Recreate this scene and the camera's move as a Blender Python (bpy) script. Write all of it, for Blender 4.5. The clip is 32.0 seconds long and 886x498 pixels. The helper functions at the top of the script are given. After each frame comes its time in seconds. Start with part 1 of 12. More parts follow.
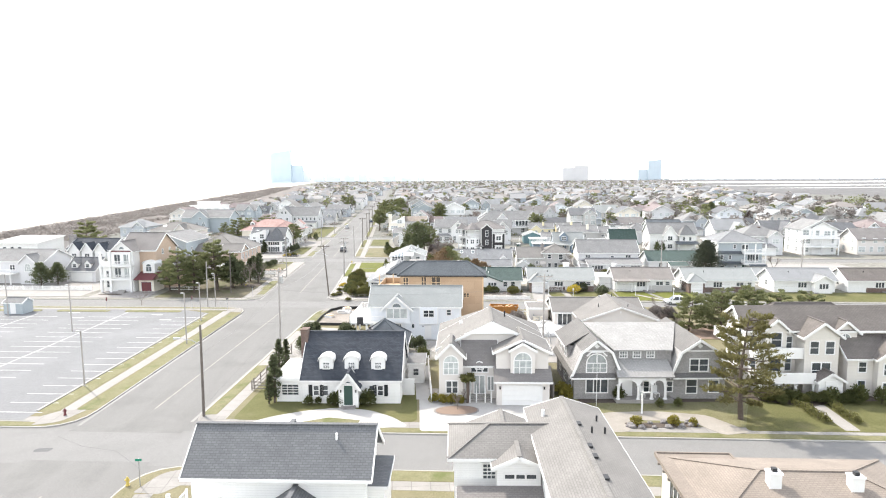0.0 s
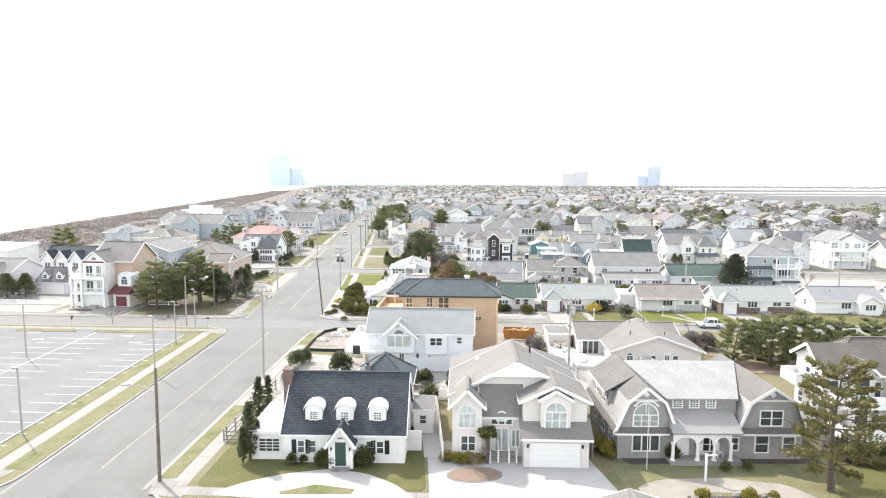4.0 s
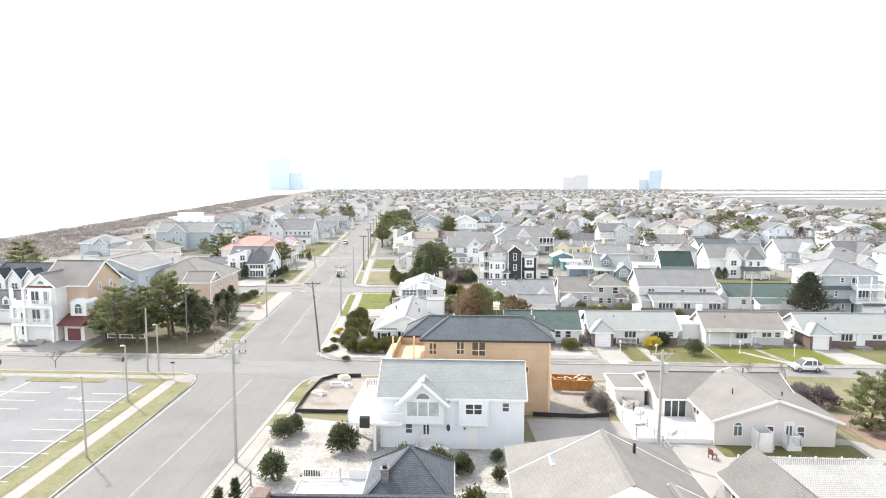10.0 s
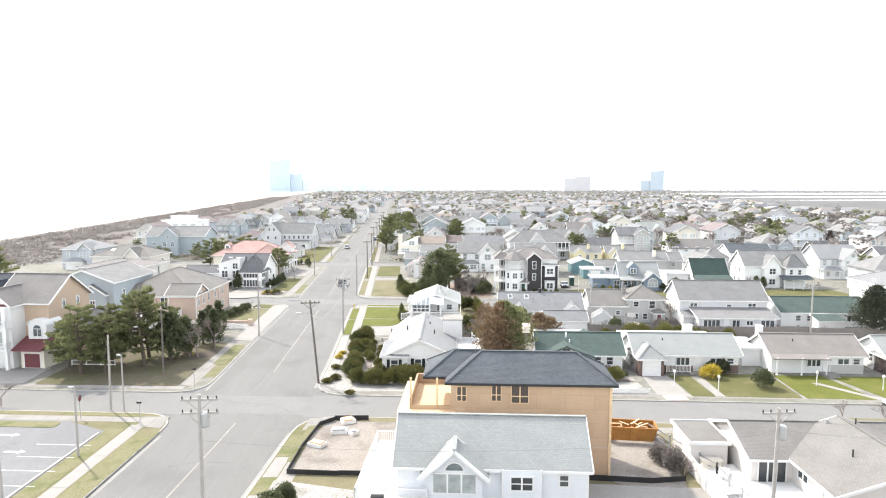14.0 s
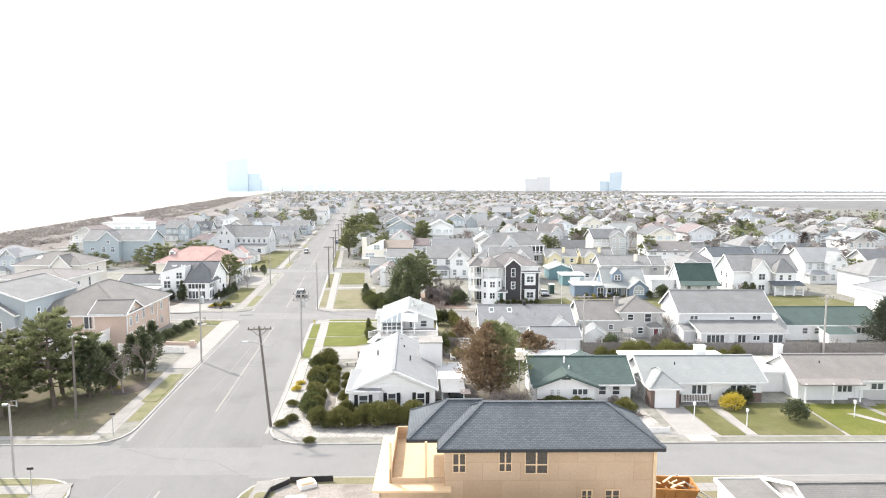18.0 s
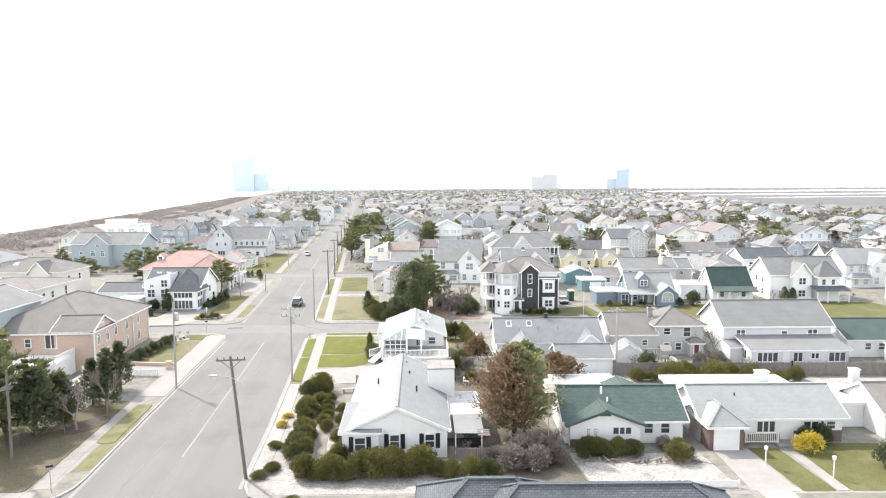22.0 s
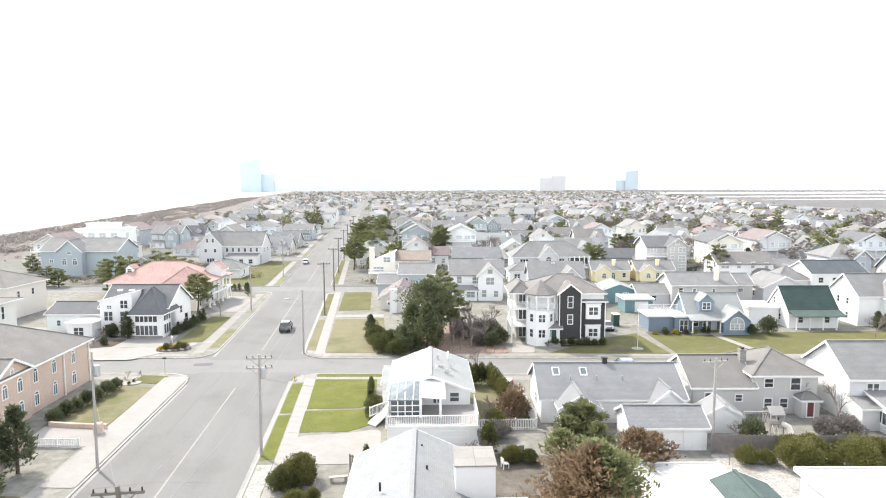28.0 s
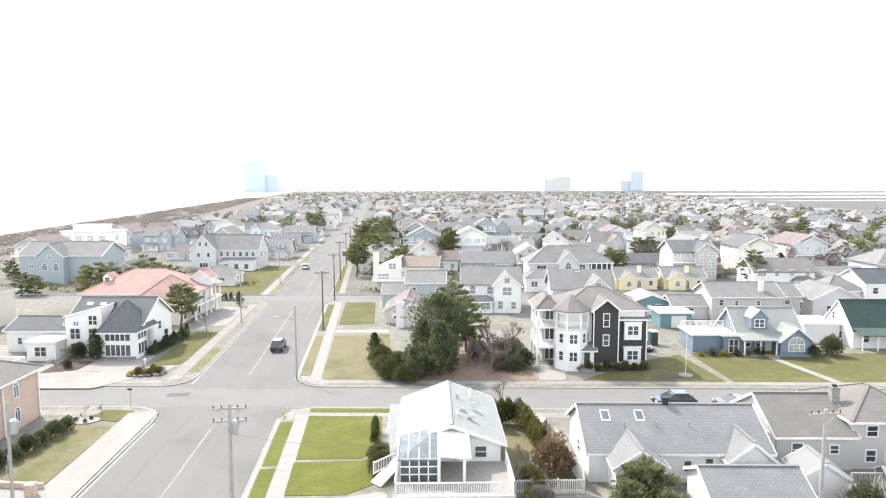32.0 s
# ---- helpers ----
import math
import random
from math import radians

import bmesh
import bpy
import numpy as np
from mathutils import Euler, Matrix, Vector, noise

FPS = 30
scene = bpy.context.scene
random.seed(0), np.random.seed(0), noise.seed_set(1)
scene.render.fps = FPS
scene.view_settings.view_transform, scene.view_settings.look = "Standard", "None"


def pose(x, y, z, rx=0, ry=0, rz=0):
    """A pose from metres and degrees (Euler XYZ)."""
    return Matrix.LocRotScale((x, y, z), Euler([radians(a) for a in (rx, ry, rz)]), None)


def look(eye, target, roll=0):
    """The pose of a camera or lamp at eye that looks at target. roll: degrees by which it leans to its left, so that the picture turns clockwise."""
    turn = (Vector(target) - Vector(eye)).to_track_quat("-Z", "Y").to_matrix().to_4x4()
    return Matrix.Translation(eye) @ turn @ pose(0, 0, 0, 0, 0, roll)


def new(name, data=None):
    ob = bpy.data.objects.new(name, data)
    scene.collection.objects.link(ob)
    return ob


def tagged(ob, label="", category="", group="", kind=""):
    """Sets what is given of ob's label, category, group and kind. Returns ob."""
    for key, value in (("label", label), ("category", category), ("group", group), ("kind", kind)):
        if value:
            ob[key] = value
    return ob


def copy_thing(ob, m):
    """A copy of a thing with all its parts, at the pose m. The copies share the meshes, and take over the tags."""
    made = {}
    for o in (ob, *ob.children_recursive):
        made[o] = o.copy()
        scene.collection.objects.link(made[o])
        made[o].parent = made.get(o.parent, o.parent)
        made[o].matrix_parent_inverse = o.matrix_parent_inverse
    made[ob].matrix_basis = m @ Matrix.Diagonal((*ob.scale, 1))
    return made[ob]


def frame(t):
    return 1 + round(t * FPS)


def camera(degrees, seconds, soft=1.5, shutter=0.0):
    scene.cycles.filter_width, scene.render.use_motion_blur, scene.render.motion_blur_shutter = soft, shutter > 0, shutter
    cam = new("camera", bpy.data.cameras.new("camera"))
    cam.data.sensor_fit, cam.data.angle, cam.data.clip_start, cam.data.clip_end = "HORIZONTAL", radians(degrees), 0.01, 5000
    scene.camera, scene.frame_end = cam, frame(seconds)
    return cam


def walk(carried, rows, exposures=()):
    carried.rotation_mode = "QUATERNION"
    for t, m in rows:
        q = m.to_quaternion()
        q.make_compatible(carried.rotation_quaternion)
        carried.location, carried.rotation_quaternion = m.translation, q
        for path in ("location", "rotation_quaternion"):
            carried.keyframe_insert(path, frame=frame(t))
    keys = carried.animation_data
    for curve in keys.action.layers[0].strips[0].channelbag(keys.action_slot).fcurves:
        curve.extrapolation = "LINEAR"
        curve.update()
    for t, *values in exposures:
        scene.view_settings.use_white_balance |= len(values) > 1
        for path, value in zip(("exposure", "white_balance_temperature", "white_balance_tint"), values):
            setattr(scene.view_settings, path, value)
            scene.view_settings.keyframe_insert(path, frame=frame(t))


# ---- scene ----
cam = camera(72.0, 32.0, soft=1.1)
# seconds, eye, heading (degrees to the left of +y), pitch, roll
PATH = [
    (0, (3.91, -6.72, 24.37), -3.99, -6.69, -0.32),
    (1.5, (3.81, -2.19, 24.43), -4.06, -6.48, -0.10),
    (3.5, (3.38, 4.10, 24.68), -4.13, -6.32, 0.16),
    (6, (2.84, 12.39, 24.70), -4.15, -6.06, 0.09),
    (9, (1.65, 23.52, 25.00), -4.15, -5.97, 0.03),
    (11, (0.41, 31.41, 25.06), -4.17, -5.86, 0.01),
    (13, (-0.44, 38.72, 24.99), -4.08, -5.80, -0.02),
    (15.5, (-0.90, 46.45, 25.11), -4.20, -5.78, -0.04),
    (15.6, (-0.97, 46.79, 25.11), -6.06, -5.78, -0.05),
    (15.7, (-1.04, 47.13, 25.11), -7.42, -5.79, -0.05),
    (15.8, (-1.11, 47.47, 25.10), -7.87, -5.80, -0.05),
    (16, (-1.25, 48.15, 25.10), -7.92, -5.82, -0.06),
    (17, (-1.43, 51.76, 25.17), -7.83, -5.81, 0.02),
    (19, (-1.38, 58.27, 24.89), -7.60, -5.76, -0.01),
    (23, (0.03, 70.48, 24.86), -6.96, -5.92, -0.38),
    (25, (0.40, 78.12, 24.87), -6.72, -5.93, -0.31),
    (28, (0.39, 89.59, 24.89), -6.45, -5.79, -0.16),
    (32, (0.29, 102.79, 24.73), -6.09, -5.73, -0.11),
]


def aim(eye, heading, pitch, roll):
    a, b = radians(heading), radians(pitch)
    way = Vector((-math.sin(a) * math.cos(b), math.cos(a) * math.cos(b), math.sin(b)))
    return look(eye, Vector(eye) + way * 10, roll)


walk(cam, [(t, aim(e, a, b, r)) for t, e, a, b, r in PATH], exposures=[(0, 2.07, 6850, 10), (32, 2.07, 6850, 10)])

# ---------------------------------------------------------------- light
SUN_AZ, SUN_EL = radians(-40), radians(46)   # from +y towards +x; over the sea, ahead on the left
world = bpy.data.worlds.new("hazy_sky")
scene.world = world
world.use_nodes = True
wn, wl = world.node_tree.nodes, world.node_tree.links
sky = wn.new("ShaderNodeTexSky")
sky.sky_type, sky.sun_disc = "NISHITA", False
sky.sun_elevation, sky.sun_rotation = SUN_EL, SUN_AZ
sky.air_density, sky.dust_density, sky.ozone_density = 1.0, 0.6, 1.2
haze = wn.new("ShaderNodeHueSaturation")          # thin white overcast takes most of the blue out
haze.inputs["Saturation"].default_value = 0.35
wl.new(sky.outputs[0], haze.inputs["Color"])
wl.new(haze.outputs[0], wn["Background"].inputs[0])
wn["Background"].inputs[1].default_value = 0.15
sun = new("sun", bpy.data.lights.new("sun", "SUN"))
sun.data.energy, sun.data.angle, sun.data.color = 1.5, radians(2.0), (1.0, 0.95, 0.88)
d = Vector((math.sin(SUN_AZ) * math.cos(SUN_EL), math.cos(SUN_AZ) * math.cos(SUN_EL), math.sin(SUN_EL)))
sun.matrix_world = look(d * 100, (0, 0, 0))


# ---------------------------------------------------------------- materials
def base_mat(name, rough=0.8, metal=0.0, spec=0.3):
    m = bpy.data.materials.new(name)
    m.use_nodes = True
    b = m.node_tree.nodes["Principled BSDF"]
    b.inputs["Roughness"].default_value = rough
    b.inputs["Metallic"].default_value = metal
    b.inputs["Specular IOR Level"].default_value = spec
    return m, m.node_tree.nodes, m.node_tree.links, b


def mixed(n, l, fac, a, b, mode="MIX"):
    x = n.new("ShaderNodeMix")
    x.data_type, x.blend_type = "RGBA", mode
    for s, v in ((x.inputs[0], fac), (x.inputs[6], a), (x.inputs[7], b)):
        if isinstance(v, (int, float)):
            s.default_value = v
        elif isinstance(v, tuple):
            s.default_value = (*v, 1.0)
        else:
            l.new(v, s)
    return x.outputs[2]


def noise_at(n, l, coord, scale, detail=4, rough=0.6, stretch=None):
    t = n.new("ShaderNodeTexNoise")
    t.inputs["Scale"].default_value, t.inputs["Detail"].default_value, t.inputs["Roughness"].default_value = scale, detail, rough
    if stretch:
        mp = n.new("ShaderNodeMapping")
        mp.inputs["Scale"].default_value = stretch
        l.new(coord, mp.inputs[0])
        coord = mp.outputs[0]
    l.new(coord, t.inputs["Vector"])
    return t.outputs["Fac"]


def ramp(n, l, val, lo, hi):
    r = n.new("ShaderNodeMapRange")
    r.inputs[1].default_value, r.inputs[2].default_value = lo, hi
    l.new(val, r.inputs[0])
    return r.outputs[0]


def bump(n, l, b, height, strength, dist=0.02):
    k = n.new("ShaderNodeBump")
    k.inputs["Strength"].default_value, k.inputs["Distance"].default_value = strength, dist
    l.new(height, k.inputs["Height"])
    l.new(k.outputs[0], b.inputs["Normal"])


def plain(name, col, rough=0.7, var=0.15, scale=1.5, metal=0.0, spec=0.3, grain=30.0, bumpy=0.15):
    """Paint, wood, metal, stone: a base colour with broad stains and fine grain."""
    m, n, l, b = base_mat(name, rough, metal, spec)
    co = n.new("ShaderNodeTexCoord").outputs["Object"]
    big, fine = noise_at(n, l, co, scale), noise_at(n, l, co, grain, 3)
    dark = tuple(c * (1 - var) for c in col)
    c1 = mixed(n, l, ramp(n, l, big, 0.3, 0.7), dark, col)
    c2 = mixed(n, l, 0.25, c1, mixed(n, l, fine, tuple(c * (1 - var) for c in col), tuple(min(1, c * (1 + var * 0.6)) for c in col)))
    l.new(c2, b.inputs["Base Color"])
    bump(n, l, b, fine, bumpy, 0.01)
    return m


def siding(name, col, pitch=0.16, vertical=False, var=0.08):
    """Clapboard: courses with a shadow line painted into the colour, faint streaks below."""
    m, n, l, b = base_mat(name, 0.6, 0, 0.3)
    uv = n.new("ShaderNodeTexCoord").outputs["UV"]
    sep = n.new("ShaderNodeSeparateXYZ")
    l.new(uv, sep.inputs[0])
    mth = n.new("ShaderNodeMath")
    mth.operation = "MULTIPLY"
    l.new(sep.outputs[0 if vertical else 1], mth.inputs[0])
    mth.inputs[1].default_value = 1 / pitch
    fr = n.new("ShaderNodeMath")
    fr.operation = "FRACT"
    l.new(mth.outputs[0], fr.inputs[0])
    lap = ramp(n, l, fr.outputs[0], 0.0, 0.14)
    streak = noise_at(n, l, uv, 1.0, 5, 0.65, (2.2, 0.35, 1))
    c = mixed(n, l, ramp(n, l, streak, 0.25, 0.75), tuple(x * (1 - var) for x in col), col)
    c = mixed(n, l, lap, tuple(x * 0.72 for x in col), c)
    l.new(c, b.inputs["Base Color"])
    bump(n, l, b, fr.outputs[0], 0.5, 0.02)
    return m


def courses(name, a, bcol, mortar, bw, rh, ms=0.012, off=0.5, rough=0.9, bs=0.5, var=0.35, stain=0.2):
    """Shingles, bricks or slabs in courses, from the metric UVs."""
    m, n, l, b = base_mat(name, rough, 0, 0.2)
    uv = n.new("ShaderNodeTexCoord").outputs["UV"]
    t = n.new("ShaderNodeTexBrick")
    t.offset = off
    for k, v in (("Color1", a), ("Color2", bcol), ("Mortar", mortar)):
        t.inputs[k].default_value = (*v, 1)
    for k, v in (("Scale", 1.0), ("Mortar Size", ms), ("Brick Width", bw), ("Row Height", rh), ("Mortar Smooth", 0.2), ("Bias", 0.0)):
        t.inputs[k].default_value = v
    l.new(uv, t.inputs["Vector"])
    big = noise_at(n, l, uv, 0.45, 5)
    fine = noise_at(n, l, uv, 6.0, 4)
    c = mixed(n, l, var, t.outputs["Color"], mixed(n, l, fine, tuple(x * 0.6 for x in a), tuple(min(1, x * 1.35) for x in bcol)))
    c = mixed(n, l, ramp(n, l, big, 0.35, 0.75), mixed(n, l, stain, c, (0.0, 0.0, 0.0)), c)
    l.new(c, b.inputs["Base Color"])
    bump(n, l, b, t.outputs["Fac"], -bs, 0.02)
    return m


def ground_mat(name, a, bcol, scale=0.6, fine=14.0, third=None, tamt=0.5, rough=0.95, bumpy=0.4, tscale=0.15, stretch=None, speck=0.55):
    """Lawn, sand, gravel, asphalt: two scales of patches and a third colour in blots."""
    m, n, l, b = base_mat(name, rough, 0, 0.15)
    co = n.new("ShaderNodeTexCoord").outputs["Object"]
    f1, f2 = noise_at(n, l, co, scale, 6, 0.7, stretch), noise_at(n, l, co, fine, 3, 0.7)
    c = mixed(n, l, ramp(n, l, f1, 0.3, 0.7), a, bcol)
    c = mixed(n, l, speck, c, mixed(n, l, ramp(n, l, f2, 0.25, 0.75), tuple(x * 0.5 for x in a), tuple(min(1, x * 1.45) for x in bcol)))
    if third:
        f3 = noise_at(n, l, co, tscale, 5, 0.65)
        k = n.new("ShaderNodeMath")
        k.operation = "MULTIPLY"
        l.new(ramp(n, l, f3, 0.5, 0.68), k.inputs[0])
        k.inputs[1].default_value = tamt
        c = mixed(n, l, k.outputs[0], c, third)
    l.new(c, b.inputs["Base Color"])
    bump(n, l, b, f2, bumpy, 0.03)
    return m


def leaf_mat(name, a, bcol, trans=0.35):
    m, n, l, b = base_mat(name, 0.65, 0, 0.25)
    g = n.new("ShaderNodeNewGeometry")
    o = n.new("ShaderNodeObjectInfo")
    c = mixed(n, l, g.outputs["Random Per Island"], a, bcol)
    c = mixed(n, l, 0.3, c, mixed(n, l, o.outputs["Random"], tuple(x * 0.6 for x in a), tuple(x * 1.3 for x in bcol)))
    l.new(c, b.inputs["Base Color"])
    tr = n.new("ShaderNodeBsdfTranslucent")
    l.new(mixed(n, l, 0.5, c, tuple(x * 1.6 for x in bcol)), tr.inputs[0])
    mx = n.new("ShaderNodeMixShader")
    mx.inputs[0].default_value = trans
    l.new(b.outputs[0], mx.inputs[1])
    l.new(tr.outputs[0], mx.inputs[2])
    l.new(mx.outputs[0], n["Material Output"].inputs[0])
    return m


def glass_mat(name, col):
    m, n, l, b = base_mat(name, 0.08, 0, 0.5)
    co = n.new("ShaderNodeTexCoord").outputs["Object"]
    f = noise_at(n, l, co, 1.3, 2)
    o = n.new("ShaderNodeObjectInfo")
    c = mixed(n, l, o.outputs["Random"], col, tuple(min(1, x * 2.4 + 0.05) for x in col))
    l.new(mixed(n, l, f, tuple(x * 0.5 for x in col), c), b.inputs["Base Color"])
    return m


def island_mat(name, cols, rough=0.8):
    """One colour out of a few for each separate piece of a joined mesh."""
    m, n, l, b = base_mat(name, rough, 0, 0.2)
    g = n.new("ShaderNodeNewGeometry")
    cr = n.new("ShaderNodeValToRGB")
    cr.color_ramp.interpolation = "CONSTANT"
    els = cr.color_ramp.elements
    els[0].color, els[1].position, els[1].color = (*cols[0], 1), 1 / len(cols), (*cols[1], 1)
    for i, c in enumerate(cols[2:], 2):
        e = els.new(i / len(cols))
        e.color = (*c, 1)
    l.new(g.outputs["Random Per Island"], cr.inputs[0])
    co = n.new("ShaderNodeTexCoord").outputs["Object"]
    f = noise_at(n, l, co, 0.8, 4)
    l.new(mixed(n, l, ramp(n, l, f, 0.2, 0.8), mixed(n, l, 0.25, cr.outputs[0], (0.05, 0.05, 0.05)), cr.outputs[0]), b.inputs["Base Color"])
    return m


M = {}
M["white"] = plain("white_paint", (0.72, 0.72, 0.71), 0.55, 0.08)
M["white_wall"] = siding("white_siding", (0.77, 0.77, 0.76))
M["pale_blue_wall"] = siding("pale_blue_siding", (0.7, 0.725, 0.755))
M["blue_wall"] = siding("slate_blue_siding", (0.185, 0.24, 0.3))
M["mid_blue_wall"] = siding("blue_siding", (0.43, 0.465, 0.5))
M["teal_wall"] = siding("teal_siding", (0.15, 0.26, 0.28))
M["taupe_wall"] = plain("taupe_stucco", (0.62, 0.59, 0.56), 0.85, 0.06, 1.0, bumpy=0.3)
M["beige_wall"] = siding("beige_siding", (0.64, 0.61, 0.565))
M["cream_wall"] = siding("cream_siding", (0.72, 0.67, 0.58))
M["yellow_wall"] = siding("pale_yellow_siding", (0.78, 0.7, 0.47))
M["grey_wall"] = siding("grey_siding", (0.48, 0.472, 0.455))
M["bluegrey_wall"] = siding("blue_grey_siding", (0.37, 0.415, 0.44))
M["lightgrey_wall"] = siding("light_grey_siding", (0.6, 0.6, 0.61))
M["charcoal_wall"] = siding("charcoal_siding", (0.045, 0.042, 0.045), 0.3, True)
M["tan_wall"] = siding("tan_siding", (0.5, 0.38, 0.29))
M["cedar_wall"] = courses("weathered_cedar_shingle_wall", (0.28, 0.27, 0.268), (0.4, 0.39, 0.38), (0.1, 0.1, 0.1), 0.16, 0.14, 0.008)
M["brick"] = courses("tan_brick", (0.46, 0.33, 0.26), (0.58, 0.44, 0.36), (0.56, 0.5, 0.45), 0.24, 0.08, 0.01, stain=0.1)
M["red_brick"] = courses("dark_brown_brick", (0.11, 0.075, 0.065), (0.19, 0.125, 0.105), (0.25, 0.22, 0.2), 0.24, 0.08, 0.012)
M["stone"] = courses("grey_ledge_stone", (0.2, 0.19, 0.19), (0.36, 0.34, 0.33), (0.12, 0.11, 0.11), 0.5, 0.2, 0.02, 0.37)
M["osb"] = courses("strand_board_sheathing", (0.46, 0.315, 0.205), (0.54, 0.39, 0.265), (0.33, 0.22, 0.14), 2.44, 1.22, 0.012, bs=0.2, var=0.3, stain=0.1)
M["lumber"] = plain("raw_pine_lumber", (0.72, 0.52, 0.32), 0.75, 0.2, 2.0)
M["roof_navy"] = courses("charcoal_blue_shingle", (0.044, 0.05, 0.061), (0.09, 0.1, 0.118), (0.02, 0.023, 0.029), 0.32, 0.15, 0.025)
M["roof_slate"] = courses("slate_blue_shingle", (0.083, 0.094, 0.105), (0.14, 0.155, 0.17), (0.05, 0.056, 0.064), 0.28, 0.13, 0.022)
M["roof_grey"] = courses("grey_shingle", (0.212, 0.212, 0.212), (0.266, 0.266, 0.263), (0.144, 0.144, 0.144), 0.33, 0.16, 0.022)
M["roof_bluegrey"] = courses("blue_grey_shingle", (0.213, 0.218, 0.225), (0.267, 0.273, 0.279), (0.135, 0.141, 0.147), 0.33, 0.16, 0.022)
M["roof_pale"] = courses("pale_grey_shingle", (0.262, 0.276, 0.272), (0.312, 0.326, 0.321), (0.232, 0.244, 0.239), 0.33, 0.16, 0.02, stain=0.12)
M["roof_white"] = courses("white_shingle", (0.245, 0.252, 0.257), (0.28, 0.287, 0.292), (0.205, 0.211, 0.216), 0.33, 0.16, bs=0.2, stain=0.14)
M["roof_taupe"] = courses("taupe_shingle", (0.193, 0.185, 0.175), (0.234, 0.225, 0.213), (0.150, 0.144, 0.137), 0.33, 0.16, 0.022)
M["roof_dust"] = courses("dusty_taupe_shingle", (0.232, 0.214, 0.2), (0.277, 0.257, 0.241), (0.18, 0.166, 0.155), 0.33, 0.16, 0.022)
M["roof_umber"] = courses("warm_brown_shingle", (0.14, 0.126, 0.117), (0.185, 0.168, 0.157), (0.1, 0.09, 0.083), 0.33, 0.16, 0.022)
M["roof_brown"] = courses("brown_grey_shingle", (0.195, 0.184, 0.178), (0.245, 0.232, 0.225), (0.15, 0.141, 0.136), 0.33, 0.16, 0.022)
M["roof_tan"] = courses("tan_shingle", (0.248, 0.212, 0.181), (0.297, 0.256, 0.220), (0.193, 0.164, 0.140), 0.33, 0.16, 0.024)
M["roof_green"] = courses("green_shingle", (0.075, 0.105, 0.097), (0.11, 0.148, 0.138), (0.045, 0.065, 0.06), 0.33, 0.16, 0.022)
M["roof_dkgreen"] = courses("dark_green_shingle", (0.04, 0.066, 0.06), (0.065, 0.098, 0.09), (0.025, 0.04, 0.036), 0.33, 0.16, 0.022)
M["roof_red"] = courses("salmon_tile", (0.4, 0.265, 0.24), (0.49, 0.34, 0.31), (0.28, 0.18, 0.16), 0.3, 0.34, 0.04)
M["roof_rose"] = courses("faded_mauve_shingle", (0.2, 0.165, 0.163), (0.27, 0.23, 0.226), (0.13, 0.11, 0.11), 0.33, 0.16, 0.022)
M["roof_cedar"] = courses("bleached_cedar_shake", (0.29, 0.286, 0.278), (0.46, 0.455, 0.442), (0.15, 0.147, 0.143), 0.16, 0.17, 0.03, var=0.5)
M["roof_shake"] = courses("weathered_grey_shake", (0.125, 0.121, 0.117), (0.22, 0.214, 0.206), (0.06, 0.058, 0.056), 0.16, 0.17, 0.03, var=0.6)
M["roof_steel"] = courses("steel_grey_shingle", (0.133, 0.137, 0.145), (0.177, 0.182, 0.189), (0.099, 0.102, 0.108), 0.33, 0.16, 0.022)
M["roof_flat"] = ground_mat("pale_roof_membrane", (0.4, 0.4, 0.395), (0.5, 0.5, 0.495), 0.5, 8, (0.24, 0.24, 0.235), 0.6, tscale=0.5)
M["glass_pale"] = glass_mat("curtained_window_glass", (0.32, 0.345, 0.34))
M["glass"] = glass_mat("window_glass", (0.05, 0.057, 0.062))
M["glass_blue"] = glass_mat("tinted_window_glass", (0.12, 0.145, 0.155))
M["concrete"] = courses("pavement_concrete", (0.25, 0.239, 0.224), (0.305, 0.292, 0.275), (0.16, 0.152, 0.142), 1.5, 1.5, 0.035, 0.0, 0.9, 0.2, 0.4, 0.18)
M["drive"] = ground_mat("driveway_concrete", (0.255, 0.244, 0.23), (0.315, 0.302, 0.286), 0.4, 8, (0.225, 0.216, 0.206), 0.5, speck=0.22)
M["asphalt_light"] = ground_mat("bleached_asphalt", (0.176, 0.174, 0.169), (0.203, 0.201, 0.196), 0.25, 18, (0.165, 0.163, 0.159), 0.6, 0.9, 0.25, 0.3)
M["asphalt_gutter"] = ground_mat("gutter_concrete", (0.24, 0.235, 0.225), (0.29, 0.284, 0.272), 0.5, 10, (0.19, 0.185, 0.18), 0.6)
M["kerb"] = plain("kerb_concrete", (0.36, 0.35, 0.33), 0.9, 0.25, 0.8)
M["asphalt"] = ground_mat("worn_asphalt", (0.15, 0.148, 0.143), (0.187, 0.185, 0.179), 0.5, 12, (0.124, 0.122, 0.118), 0.55, 0.9, 0.25, 0.12, (1.0, 0.06, 1.0), 0.4)
M["asphalt_lot"] = ground_mat("pale_worn_asphalt", (0.155, 0.158, 0.162), (0.185, 0.188, 0.192), 0.08, 10, (0.22, 0.224, 0.229), 0.7, 0.9, 0.25, 0.07)
M["asphalt_patch"] = ground_mat("tar_patch", (0.105, 0.105, 0.109), (0.143, 0.143, 0.143), 0.6, 14)
M["paint_line"] = ground_mat("worn_line_paint", (0.42, 0.42, 0.41), (0.54, 0.54, 0.52), 0.9, 10, (0.25, 0.25, 0.245), 0.85, tscale=0.8)
M["old_line"] = ground_mat("old_line_paint", (0.231, 0.224, 0.203), (0.294, 0.28, 0.252), 0.9, 10, (0.189, 0.189, 0.189), 0.9, tscale=0.6)
